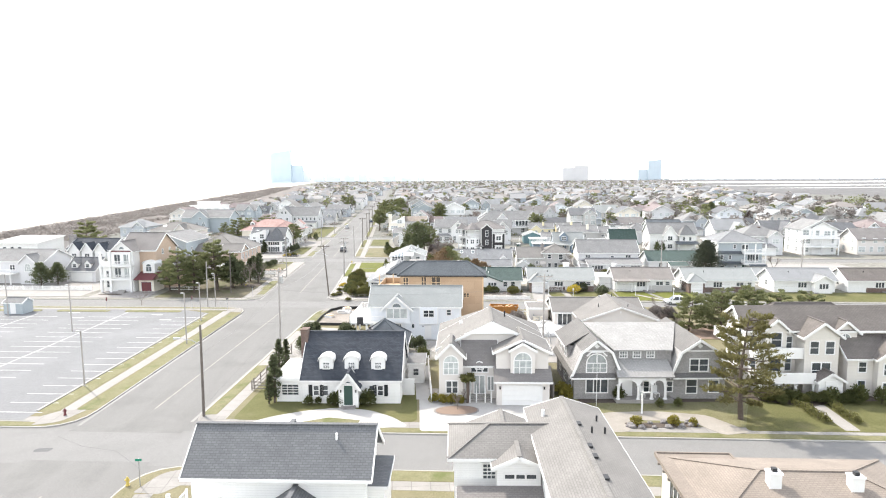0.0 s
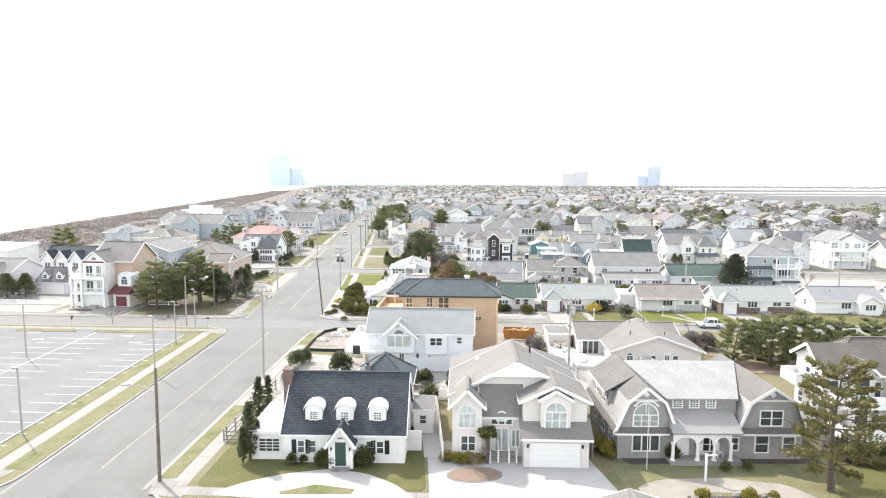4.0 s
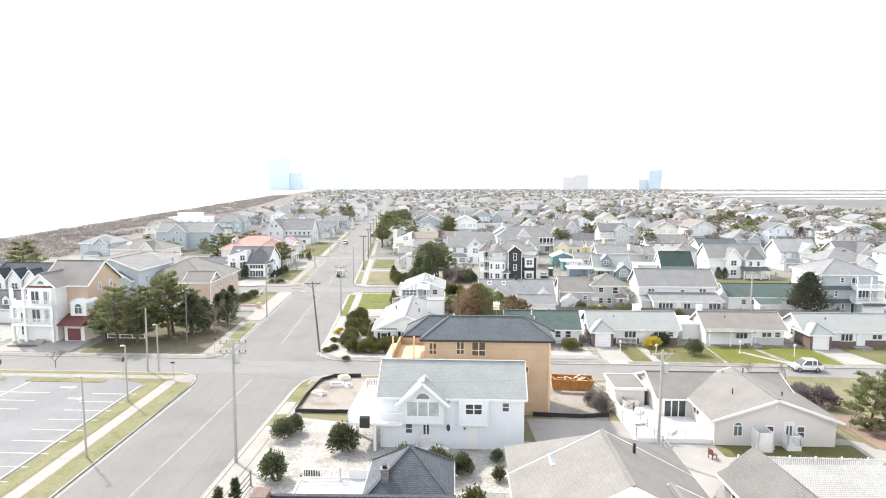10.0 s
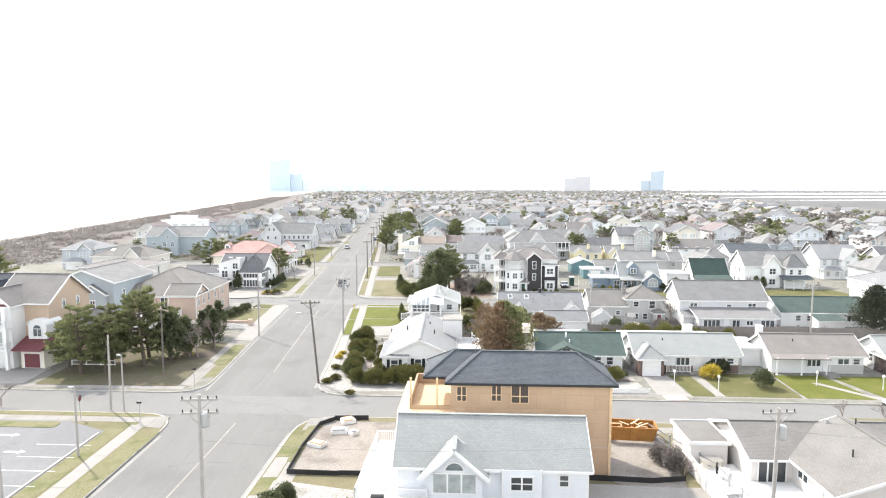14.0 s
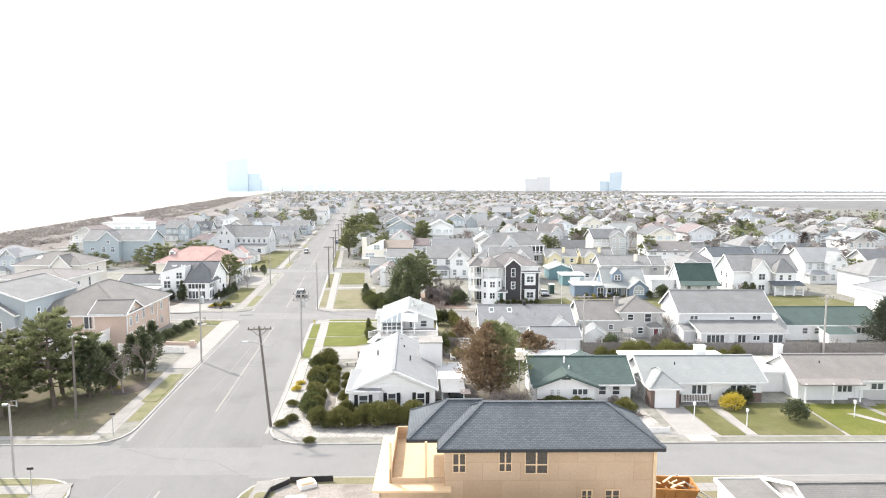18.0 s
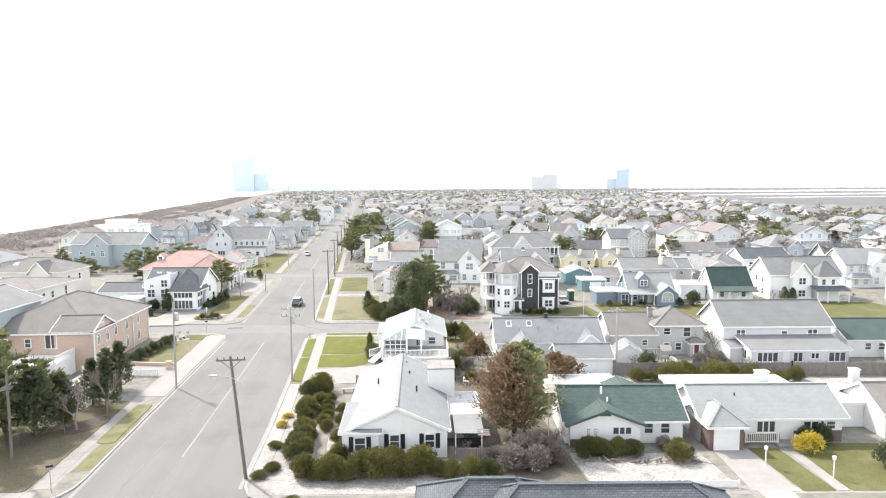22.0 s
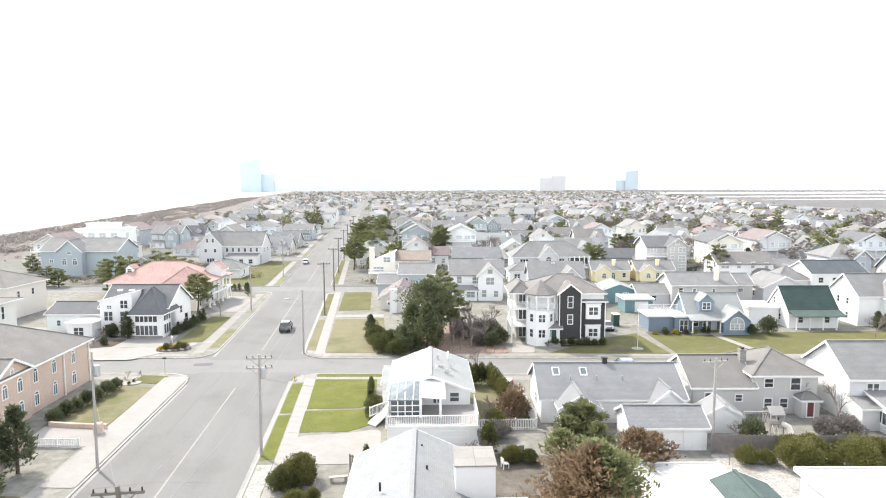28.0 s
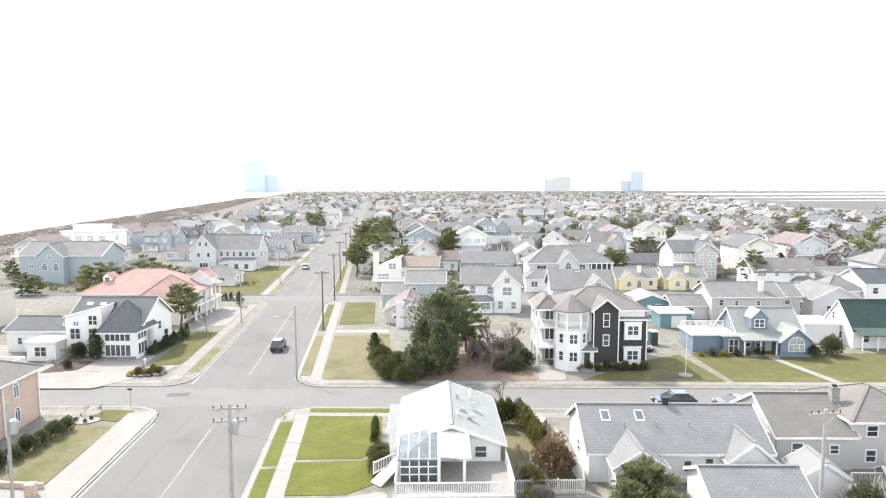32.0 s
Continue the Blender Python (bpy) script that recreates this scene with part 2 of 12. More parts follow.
M["lawn"] = ground_mat("spring_lawn", (0.07, 0.076, 0.026), (0.13, 0.126, 0.056), 0.35, 7, (0.18, 0.16, 0.09), 0.5, tscale=0.25)
M["lawn_bright"] = ground_mat("green_lawn", (0.075, 0.086, 0.018), (0.128, 0.138, 0.034), 0.3, 7, (0.17, 0.158, 0.06), 0.4, tscale=0.3)
M["verge"] = ground_mat("dry_verge_grass", (0.125, 0.12, 0.058), (0.2, 0.19, 0.115), 0.5, 9, (0.095, 0.115, 0.04), 0.8, tscale=0.35)
M["dry_lawn"] = ground_mat("dormant_lawn", (0.125, 0.115, 0.065), (0.2, 0.18, 0.115), 0.3, 7, (0.1, 0.11, 0.045), 0.8, tscale=0.12)
M["thin_grass"] = ground_mat("thin_grass_and_litter", (0.085, 0.076, 0.05), (0.145, 0.127, 0.09), 0.5, 8, (0.09, 0.105, 0.04), 0.8, tscale=0.2)
M["white_drive"] = ground_mat("bleached_concrete", (0.36, 0.35, 0.335), (0.43, 0.42, 0.405), 0.4, 8, (0.3, 0.29, 0.275), 0.5, speck=0.2)
M["tan_drive"] = ground_mat("sandy_concrete", (0.26, 0.24, 0.212), (0.33, 0.306, 0.274), 0.5, 9, (0.2, 0.182, 0.158), 0.6, speck=0.25)
M["litter"] = ground_mat("leaf_litter", (0.075, 0.066, 0.055), (0.15, 0.134, 0.112), 0.9, 9, (0.2, 0.18, 0.155), 0.5, tscale=0.5)
M["soil"] = ground_mat("mulch_and_unlit_sheet", (0.06, 0.05, 0.045), (0.12, 0.1, 0.085), 1.0, 12)
M["red_soil"] = ground_mat("pine_straw_bed", (0.17, 0.125, 0.1), (0.26, 0.195, 0.155), 0.8, 9)
M["gravel"] = ground_mat("pale_gravel", (0.24, 0.228, 0.21), (0.38, 0.365, 0.34), 1.6, 4.5, (0.17, 0.16, 0.143), 0.7, tscale=0.5, speck=0.75)
M["sand"] = ground_mat("sandy_ground", (0.2, 0.18, 0.16), (0.3, 0.275, 0.248), 0.4, 7, (0.15, 0.132, 0.115), 0.8, tscale=0.3)
M["beach"] = ground_mat("beach_sand", (0.48, 0.432, 0.368), (0.576, 0.528, 0.464), 0.02, 1.0)
M["dune"] = ground_mat("dune_scrub_ground", (0.105, 0.094, 0.086), (0.165, 0.148, 0.136), 0.05, 0.9, (0.26, 0.24, 0.222), 0.45, tscale=0.03)
M["town"] = ground_mat("town_ground", (0.16, 0.155, 0.135), (0.23, 0.225, 0.2), 0.03, 0.8, (0.11, 0.115, 0.07), 0.7, tscale=0.05)
M["far_town"] = ground_mat("far_town_ground", (0.1, 0.104, 0.086), (0.165, 0.165, 0.148), 0.03, 0.6, (0.2, 0.195, 0.18), 0.7, tscale=0.08)
M["marsh"] = ground_mat("salt_marsh", (0.1, 0.098, 0.096), (0.145, 0.143, 0.143), 0.004, 0.05)
M["wood_pole"] = plain("weathered_pole_wood", (0.16, 0.14, 0.125), 0.9, 0.35, 2.0)
M["pale_pole"] = plain("bleached_pole_wood", (0.36, 0.34, 0.32), 0.9, 0.25, 2.0)
M["fence_wood"] = plain("weathered_fence_wood", (0.24, 0.218, 0.2), 0.9, 0.3, 2.0)
M["pool_water"] = plain("pool_water", (0.2, 0.5, 0.5), 0.12, 0.1, 0.6)
M["bark"] = plain("bark", (0.12, 0.095, 0.08), 0.95, 0.4, 3.0, bumpy=0.6)
M["decking"] = plain("weathered_deck_boards", (0.34, 0.32, 0.3), 0.8, 0.3, 3.0)
M["twig"] = plain("bare_twigs", (0.24, 0.2, 0.18), 0.9, 0.3, 3.0)
M["metal"] = plain("galvanised_metal", (0.45, 0.46, 0.47), 0.45, 0.15, 2.0, 0.7)
M["dark"] = plain("black_fittings", (0.03, 0.03, 0.032), 0.5, 0.2)
M["wire"] = plain("overhead_wire", (0.22, 0.22, 0.22), 0.6, 0.1)
M["green_door"] = plain("dark_green_door", (0.035, 0.07, 0.06), 0.4, 0.1)
M["sign_green"] = plain("green_sign_face", (0.02, 0.2, 0.13), 0.4, 0.1)
M["shutter"] = plain("black_shutter", (0.02, 0.022, 0.025), 0.6, 0.15)
M["burgundy"] = plain("burgundy_paint", (0.15, 0.05, 0.055), 0.6, 0.2)
M["yellow"] = plain("faded_yellow_paint", (0.55, 0.42, 0.12), 0.6, 0.2)
M["rust"] = plain("rusty_orange_steel", (0.42, 0.2, 0.06), 0.7, 0.35, 1.2)
M["pool"] = plain("pool_water", (0.25, 0.55, 0.58), 0.1, 0.1)
M["pine"] = leaf_mat("pine_needles", (0.085, 0.1, 0.048), (0.205, 0.215, 0.105))
M["pine_yellow"] = leaf_mat("yellowed_pine_needles", (0.075, 0.072, 0.03), (0.19, 0.172, 0.072), 0.28)
M["cedar_leaf"] = leaf_mat("dark_cedar_foliage", (0.05, 0.062, 0.038), (0.115, 0.13, 0.07))
M["holly"] = leaf_mat("shrub_leaves", (0.034, 0.045, 0.018), (0.12, 0.128, 0.046), 0.2)
M["olive"] = leaf_mat("olive_shrub_leaves", (0.045, 0.052, 0.019), (0.175, 0.168, 0.058), 0.22)
M["rusty"] = leaf_mat("rust_brown_foliage", (0.095, 0.066, 0.043), (0.22, 0.155, 0.095), 0.22)
M["gold_green"] = leaf_mat("gold_green_leaves", (0.13, 0.12, 0.028), (0.3, 0.26, 0.06), 0.25)
M["gold"] = leaf_mat("golden_shrub_leaves", (0.3, 0.23, 0.03), (0.5, 0.4, 0.07))
M["scrub"] = leaf_mat("bare_scrub", (0.11, 0.1, 0.092), (0.205, 0.187, 0.175))
M["grove_green"] = leaf_mat("deep_green_foliage", (0.055, 0.072, 0.038), (0.14, 0.155, 0.08), 0.25)
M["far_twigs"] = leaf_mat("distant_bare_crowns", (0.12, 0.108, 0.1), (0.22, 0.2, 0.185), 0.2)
M["spruce"] = leaf_mat("dark_spruce_needles", (0.03, 0.038, 0.026), (0.09, 0.1, 0.065), 0.15)
M["plum"] = leaf_mat("dark_purple_foliage", (0.045, 0.034, 0.032), (0.1, 0.076, 0.07))
M["grey_shrub"] = leaf_mat("grey_leafless_shrub", (0.22, 0.19, 0.17), (0.36, 0.32, 0.29))
# Distance haze is put into the blue-grey colour of the far woods.
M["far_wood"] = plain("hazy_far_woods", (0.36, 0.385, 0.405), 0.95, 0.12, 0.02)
# Skyline towers: haze is mixed into these pale colours, most in the faint blocks.
M["tower_faint"] = plain("hazed_tower_cladding", (0.72, 0.77, 0.8), 0.6, 0.05, 0.02)
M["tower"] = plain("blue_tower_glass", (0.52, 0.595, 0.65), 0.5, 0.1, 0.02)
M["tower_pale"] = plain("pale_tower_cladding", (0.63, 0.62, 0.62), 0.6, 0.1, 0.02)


# ---------------------------------------------------------------- mesh building
class Geo:
    """Collects faces and makes one mesh with metric UVs."""

    def __init__(self):
        self.v, self.f = [], []

    def poly(self, *pts):
        i = len(self.v)
        self.v += [tuple(p) for p in pts]
        self.f.append(tuple(range(i, i + len(pts))))
        return self

    def box(self, x0, y0, z0, x1, y1, z1):
        i = len(self.v)
        self.v += [(x, y, z) for z in (z0, z1) for x, y in ((x0, y0), (x1, y0), (x1, y1), (x0, y1))]
        self.f += [tuple(i + k for k in q) for q in ((3, 2, 1, 0), (4, 5, 6, 7), (0, 1, 5, 4), (1, 2, 6, 5), (2, 3, 7, 6), (3, 0, 4, 7))]
        return self

    def beam(self, a, b, w, h=None):
        """A bar of square or oblong section from a to b."""
        a, b, h = Vector(a), Vector(b), h or w
        t = (b - a).normalized()
        s = t.cross(Vector((0, 0, 1)))
        s = (Vector((1, 0, 0)) if s.length < 1e-4 else s.normalized()) * w / 2
        u = s.cross(t).normalized() * h / 2
        i = len(self.v)
        self.v += [tuple(p + q) for p in (a, b) for q in (-s - u, s - u, s + u, -s + u)]
        self.f += [tuple(i + k for k in q) for q in ((0, 1, 2, 3), (7, 6, 5, 4), (0, 4, 5, 1), (1, 5, 6, 2), (2, 6, 7, 3), (3, 7, 4, 0))]
        return self

    def tube(self, pts, rads, n=8):
        i0 = len(self.v)
        for k, p in enumerate(pts):
            p = Vector(p)
            t = (Vector(pts[min(k + 1, len(pts) - 1)]) - Vector(pts[max(k - 1, 0)])).normalized()
            s = t.cross(Vector((0.3, 0.9, 0.2))).normalized()
            u = t.cross(s)
            for j in range(n):
                a = 2 * math.pi * j / n
                self.v.append(tuple(p + (s * math.cos(a) + u * math.sin(a)) * rads[k]))
        for k in range(len(pts) - 1):
            for j in range(n):
                a, b = i0 + k * n + j, i0 + k * n + (j + 1) % n
                self.f.append((a, b, b + n, a + n))
        self.f.append(tuple(i0 + j for j in reversed(range(n))))
        self.f.append(tuple(i0 + (len(pts) - 1) * n + j for j in range(n)))
        return self

    def slab(self, pts, thick):
        """A sloping or level plate: its outline (upper face, anticlockwise from above) thickened downwards."""
        n, i = len(pts), len(self.v)
        self.v += [tuple(p) for p in pts] + [(p[0], p[1], p[2] - thick) for p in pts]
        self.f.append(tuple(range(i, i + n)))
        self.f.append(tuple(reversed(range(i + n, i + 2 * n))))
        for k in range(n):
            a, b = i + k, i + (k + 1) % n
            self.f.append((b, a, a + n, b + n))
        return self

    def lattice(self, xs, zs, y0=-0.07, y1=0.02, solid=None):
        """Bars in one connected piece: xs and zs are the cuts, every second strip (from the first) is a bar."""
        at = {}

        def vert(x, y, z):
            k = (x, y, z)
            if k not in at:
                at[k] = len(self.v)
                self.v.append(k)
            return at[k]

        nx, nz = len(xs) - 1, len(zs) - 1
        full = lambda i, j: 0 <= i < nx and 0 <= j < nz and (i % 2 == 0 or j % 2 == 0)
        for i in range(nx):
            for j in range(nz):
                if not full(i, j):
                    continue
                a, b, c, d = xs[i], xs[i + 1], zs[j], zs[j + 1]
                self.f.append((vert(a, y0, c), vert(b, y0, c), vert(b, y0, d), vert(a, y0, d)))
                for ok, p, q in ((full(i - 1, j), (a, d), (a, c)), (full(i + 1, j), (b, c), (b, d)), (full(i, j - 1), (a, c), (b, c)), (full(i, j + 1), (b, d), (a, d))):
                    if not ok:
                        self.f.append((vert(q[0], y0, q[1]), vert(p[0], y0, p[1]), vert(p[0], y1, p[1]), vert(q[0], y1, q[1])))
        return self

    def mesh(self, name, mat, smooth=False):
        me = bpy.data.meshes.new(name)
        me.from_pydata(self.v, [], self.f)
        uv = me.uv_layers.new(name="UVMap")
        nl = len(me.loops)
        out = np.zeros(nl * 2, dtype=np.float32)
        for p in me.polygons:
            nx, ny, nz = p.normal
            if abs(nz) > 0.97:
                h, w = (1.0, 0.0, 0.0), (0.0, 1.0, 0.0)
            else:
                k = math.hypot(nx, ny) or 1.0
                h = (-ny / k, nx / k, 0.0)
                w = (-nz * h[1], nz * h[0], nx * h[1] - ny * h[0])
            for li in p.loop_indices:
                c = self.v[me.loops[li].vertex_index]
                out[2 * li] = c[0] * h[0] + c[1] * h[1]
                out[2 * li + 1] = c[0] * w[0] + c[1] * w[1] + c[2] * w[2]
        uv.data.foreach_set("uv", out)
        if smooth:
            me.polygons.foreach_set("use_smooth", [True] * len(me.polygons))
        me.materials.append(mat)
        return me


def pieces(name, geo, mat, parent, label=""):
    """Each run of faces that shares no corner with the rest becomes a part of its own."""
    owner = list(range(len(geo.v)))

    def root(a):
        while owner[a] != a:
            owner[a] = owner[owner[a]]
            a = owner[a]
        return a

    for f in geo.f:
        for a in f[1:]:
            owner[root(a)] = root(f[0])
    sets = {}
    for f in geo.f:
        sets.setdefault(root(f[0]), []).append(f)
    for fs in sets.values():
        g, at = Geo(), {}
        for f in fs:
            for a in f:
                if a not in at:
                    at[a] = len(g.v)
                    g.v.append(geo.v[a])
            g.f.append(tuple(at[a] for a in f))
        part(name, g, mat, parent, label)


def part(name, geo, mat, parent, label="", kind=""):
    ob = new(name, geo if isinstance(geo, bpy.types.Mesh) else geo.mesh(name, M[mat]))
    ob.parent = parent
    if label or kind:
        tagged(ob, label, kind=kind)
    return ob


def thing(name, m, label, category, group="", kind=""):
    ob = new(name)
    ob.matrix_world = m
    return tagged(ob, label, category, group, kind)


def flat(name, pts, z, mat, thick=0.1, label="", category="", kind="structure", parent=None):
    """A level plate with its top at z; pts as x, y."""
    if sum(a[0] * b[1] - a[1] * b[0] for a, b in zip(pts, pts[1:] + pts[:1])) < 0:
        pts = pts[::-1]
    ob = new(name, Geo().slab([(x, y, z) for x, y in pts], thick).mesh(name, M[mat]))
    tagged(ob, label, category, kind=kind)
    if parent:
        ob.parent = parent
    return ob

# ---------------------------------------------------------------- ground, roads, pavements
SLOPE = -0.125            # the cross streets run a little askew


def lerp_at(line, y):
    for (x0, y0), (x1, y1) in zip(line, line[1:]):
        if y <= y1 or (x1, y1) == line[-1]:
            return x0 + (x1 - x0) * (y - y0) / (y1 - y0)


KERB_R = [(-26.0, -40), (-17.3, 53), (-11.3, 107), (-10.7, 130), (-10.4, 180), (-10.8, 250), (-13, 600), (-17, 1500)]
KERB_L = [(-36.5, -40), (-28.5, 54), (-24.9, 104), (-24.5, 135), (-23.6, 172), (-23.4, 250), (-25.0, 600), (-28, 1500)]
STREETS = [(43.6, 50.9), (107.2, 114.1), (171.0, 178.2), (236.2, 243.4)] + [(300 + 64 * k, 307 + 64 * k) for k in range(9)]


def cross(y0, x):
    return y0 + SLOPE * (x + 10)


def meet(y0, line):
    """Where a cross-street line meets a kerb line."""
    y = y0
    for _ in range(4):
        x = lerp_at(line, y)
        y = cross(y0, x)
    return (x, y)


def rounded(pts, r, n=5):
    """Rounds the corners of an outline by r (one radius for each corner)."""
    out = []
    for i, p in enumerate(pts):
        a, p, b = Vector(pts[i - 1]), Vector(p), Vector(pts[(i + 1) % len(pts)])
        if r[i] <= 0:
            out.append(tuple(p))
            continue
        u, v = (a - p).normalized(), (b - p).normalized()
        q0, q1 = p + u * r[i], p + v * r[i]
        out += [tuple(q0 * (1 - k / n) ** 2 + p * 2 * (k / n) * (1 - k / n) + q1 * (k / n) ** 2) for k in range(n + 1)]
    return out


ground = new("ground", Geo().slab([(-4200, -300, -0.02), (4500, -300, -0.02), (4500, 4600, -0.02), (-4200, 4600, -0.02)], 1.0).mesh("ground", M["far_town"]))
tagged(ground, "flat sandy town ground with sparse dry grass", "ground", kind="structure")

road = flat("road", KERB_R[:] + KERB_L[::-1], 0.02, "asphalt", 0.2, "wide worn grey asphalt avenue beside the shore", "road")
for s, n in STREETS:
    flat("road", [meet(s, KERB_R), (420, cross(s, 420)), (420, cross(n, 420)), meet(n, KERB_R)], 0.016, "asphalt_light", 0.2,
         "narrow worn asphalt side street between house lots", "road")
    flat("road", [meet(s, KERB_L), meet(n, KERB_L), (-125, cross(n, -125)), (-125, cross(s, -125))], 0.016, "asphalt_light", 0.2,
         "narrow worn asphalt side street towards the dunes", "road")

ends = [(-60, -48)] + STREETS
for s, n in STREETS[:4]:
    flat("road", [meet(s + 0.6, KERB_L), meet(s + 0.6, KERB_R), meet(n - 0.6, KERB_R), meet(n - 0.6, KERB_L)], 0.0225, "asphalt_light", 0.02,
         "paler band of asphalt where the side street crosses", "road")
    for line, sx in ((KERB_R, 1), (KERB_L, -1)):
        for c, sy in ((meet(s, line), -1), (meet(n, line), 1)):
            flat("road", [(c[0] - 0.3 * sx, c[1] - 0.3 * sy), (c[0] + 6 * sx, c[1] - 0.3 * sy + SLOPE * 6 * sx), (c[0] + 6 * sx, c[1] + 0.5 * sy + SLOPE * 6 * sx), (c[0] + 0.5 * sx, c[1] + 6 * sy), (c[0] - 0.3 * sx, c[1] + 6 * sy)], 0.012, "asphalt", 0.2,
                 "asphalt in the rounded corner of the crossing", "road")
for (s0, n0), (s1, n1) in zip(ends, ends[1:]):
    near = n0 < 240
    r = 4.5 if near else 0
    mids = [p for p in KERB_R if n0 + 9 < p[1] < s1 - 9]
    pts = [meet(n0, KERB_R), (420, cross(n0, 420)), (420, cross(s1, 420)), meet(s1, KERB_R)] + mids[::-1]
    flat("kerb", rounded(pts, [r, 0, 0, r] + [0] * len(mids)), 0.13, "kerb", 0.2, "pale concrete kerb round a block of houses", "kerb")
    pts = [(meet(n0 + 0.16, KERB_R)[0] + 0.16, meet(n0 + 0.16, KERB_R)[1]), (419.8, cross(n0 + 0.16, 420)), (419.8, cross(s1 - 0.16, 420)),
           (meet(s1 - 0.16, KERB_R)[0] + 0.16, meet(s1 - 0.16, KERB_R)[1])] + [(x + 0.16, y) for x, y in mids[::-1]]
    flat("lot_ground", rounded(pts, [r, 0, 0, r] + [0] * len(mids)), 0.136, "dry_lawn" if n0 < 60 else "town" if n0 < 240 else "far_town", 0.1,
         "patchy dormant grass over the block of house lots", "ground")
    mids = [p for p in KERB_L if n0 + 9 < p[1] < s1 - 9]
    pts = [meet(n0, KERB_L), (-125, cross(n0, -125)), (-125, cross(s1, -125)), meet(s1, KERB_L)] + mids[::-1]
    flat("kerb", rounded(pts, [r, 0, 0, r] + [0] * len(mids)), 0.13, "kerb", 0.2, "pale concrete kerb round a seaside block", "kerb")
    pts = [(meet(n0 + 0.16, KERB_L)[0] - 0.16, meet(n0 + 0.16, KERB_L)[1]), (-124.8, cross(n0 + 0.16, -125)), (-124.8, cross(s1 - 0.16, -125)),
           (meet(s1 - 0.16, KERB_L)[0] - 0.16, meet(s1 - 0.16, KERB_L)[1])] + [(x - 0.16, y) for x, y in mids[::-1]]
    flat("lot_ground", rounded(pts, [r, 0, 0, r] + [0] * len(mids)), 0.136, "dry_lawn" if n0 < 60 else "town" if n0 < 240 else "far_town", 0.1,
         "patchy dormant grass and sand on the seaside block", "ground")


def along(line, y0, y1, d0, d1, step=12):
    """An outline beside a kerb line from y0 to y1, between the offsets d0 and d1 in x."""
    ys = [y0 + (y1 - y0) * k / max(1, round((y1 - y0) / step)) for k in range(max(1, round((y1 - y0) / step)) + 1)]
    return [(lerp_at(line, y) + d0, y) for y in ys] + [(lerp_at(line, y) + d1, y) for y in reversed(ys)]


def beside(y0, x0, x1, d0, d1):
    """An outline beside a cross-street line."""
    return [(x0, cross(y0, x0) + d0), (x1, cross(y0, x1) + d0), (x1, cross(y0, x1) + d1), (x0, cross(y0, x0) + d1)]


WALK = "pale concrete pavement laid in square slabs"
# pavements along the avenue: slabs laid one by one where the camera passes near
SLAB = Geo().slab([(-0.68, -0.73, 0.0), (0.68, -0.73, 0.0), (0.68, 0.73, 0.0), (-0.68, 0.73, 0.0)], 0.05).mesh("paving_slab", M["drive"])
srng = random.Random(21)


def slab_walk(line, y0, y1, off):
    """A pavement of square slabs beside a kerb line, its middle at the offset off."""
    base = flat("pavement", along(line, y0, y1, off - 0.7, off + 0.7), 0.14, "kerb", 0.06, WALK, "pavement")
    n = round((y1 - y0) / 1.5)
    for k in range(n):
        y = y0 + (y1 - y0) * (k + 0.5) / n
        x = lerp_at(line, y) + off
        a = math.atan2(lerp_at(line, y + 0.7) - lerp_at(line, y - 0.7), 1.4)
        ob = part("paving_slab", SLAB, None, base)
        ob.matrix_basis = pose(x, y, 0.15 + srng.uniform(-0.004, 0.004), srng.uniform(-0.2, 0.2), srng.uniform(-0.2, 0.2), -math.degrees(a))


slab_walk(KERB_R, 53.5, 104, 2.4)
slab_walk(KERB_R, 116.5, 168.5, 2.4)
slab_walk(KERB_R, 180.5, 234, 2.4)
slab_walk(KERB_L, 58, 106, -3.25)
for y0, y1 in ((246, 298), (310, 360), (374, 425)):
    flat("pavement", along(KERB_R, y0, y1, 1.7, 3.1), 0.146, "concrete", 0.06, WALK, "pavement")
for y0, y1, mat, label in ((55.5, 72, "verge", "strip of dry grass between kerb and pavement"), (72.1, 90, "drive", "paved strip between kerb and pavement"), (90.1, 93, "verge", "small patch of grass beside the kerb"),
                           (93.1, 97, "drive", "paved strip between kerb and pavement"), (97.1, 102, "verge", "small patch of grass beside the kerb"), (118.5, 143.5, "gravel", "strip of pale gravel between kerb and pavement"),
                           (144.5, 155.6, "lawn_bright", "strip of green grass between kerb and pavement"), (156.2, 166.5, "lawn_bright", "strip of green grass between kerb and pavement"), (182.5, 204, "dry_lawn", "strip of grass between kerb and pavement"), (208, 232, "lawn", "strip of grass between kerb and pavement"),
                           (248, 296, "lawn", "strip of grass between kerb and pavement"), (312, 358, "lawn", "strip of grass between kerb and pavement"), (376, 423, "lawn", "strip of grass between kerb and pavement")):
    flat("verge", along(KERB_R, y0, y1, 0.3, 1.6), 0.151, mat, 0.06, label, "verge")
for line, sx in ((KERB_R, -1), (KERB_L, 1)):
    for y0, y1 in ((54, 103), (117, 168), (181, 233)):
        flat("gutter", along(line, y0, y1, 0, 0.34 * sx), 0.024, "asphalt_gutter", 0.02, "pale concrete gutter at the foot of the kerb", "gutter")
flat("verge", along(KERB_L, 58, 104, -2.3, -0.3), 0.15, "verge", 0.06, "strip of thin dry grass beside the kerb", "verge")
flat("verge", along(KERB_L, 58, 105, -6.2, -4.2), 0.15, "verge", 0.06, "strip of thin dry grass beside the car park", "verge")
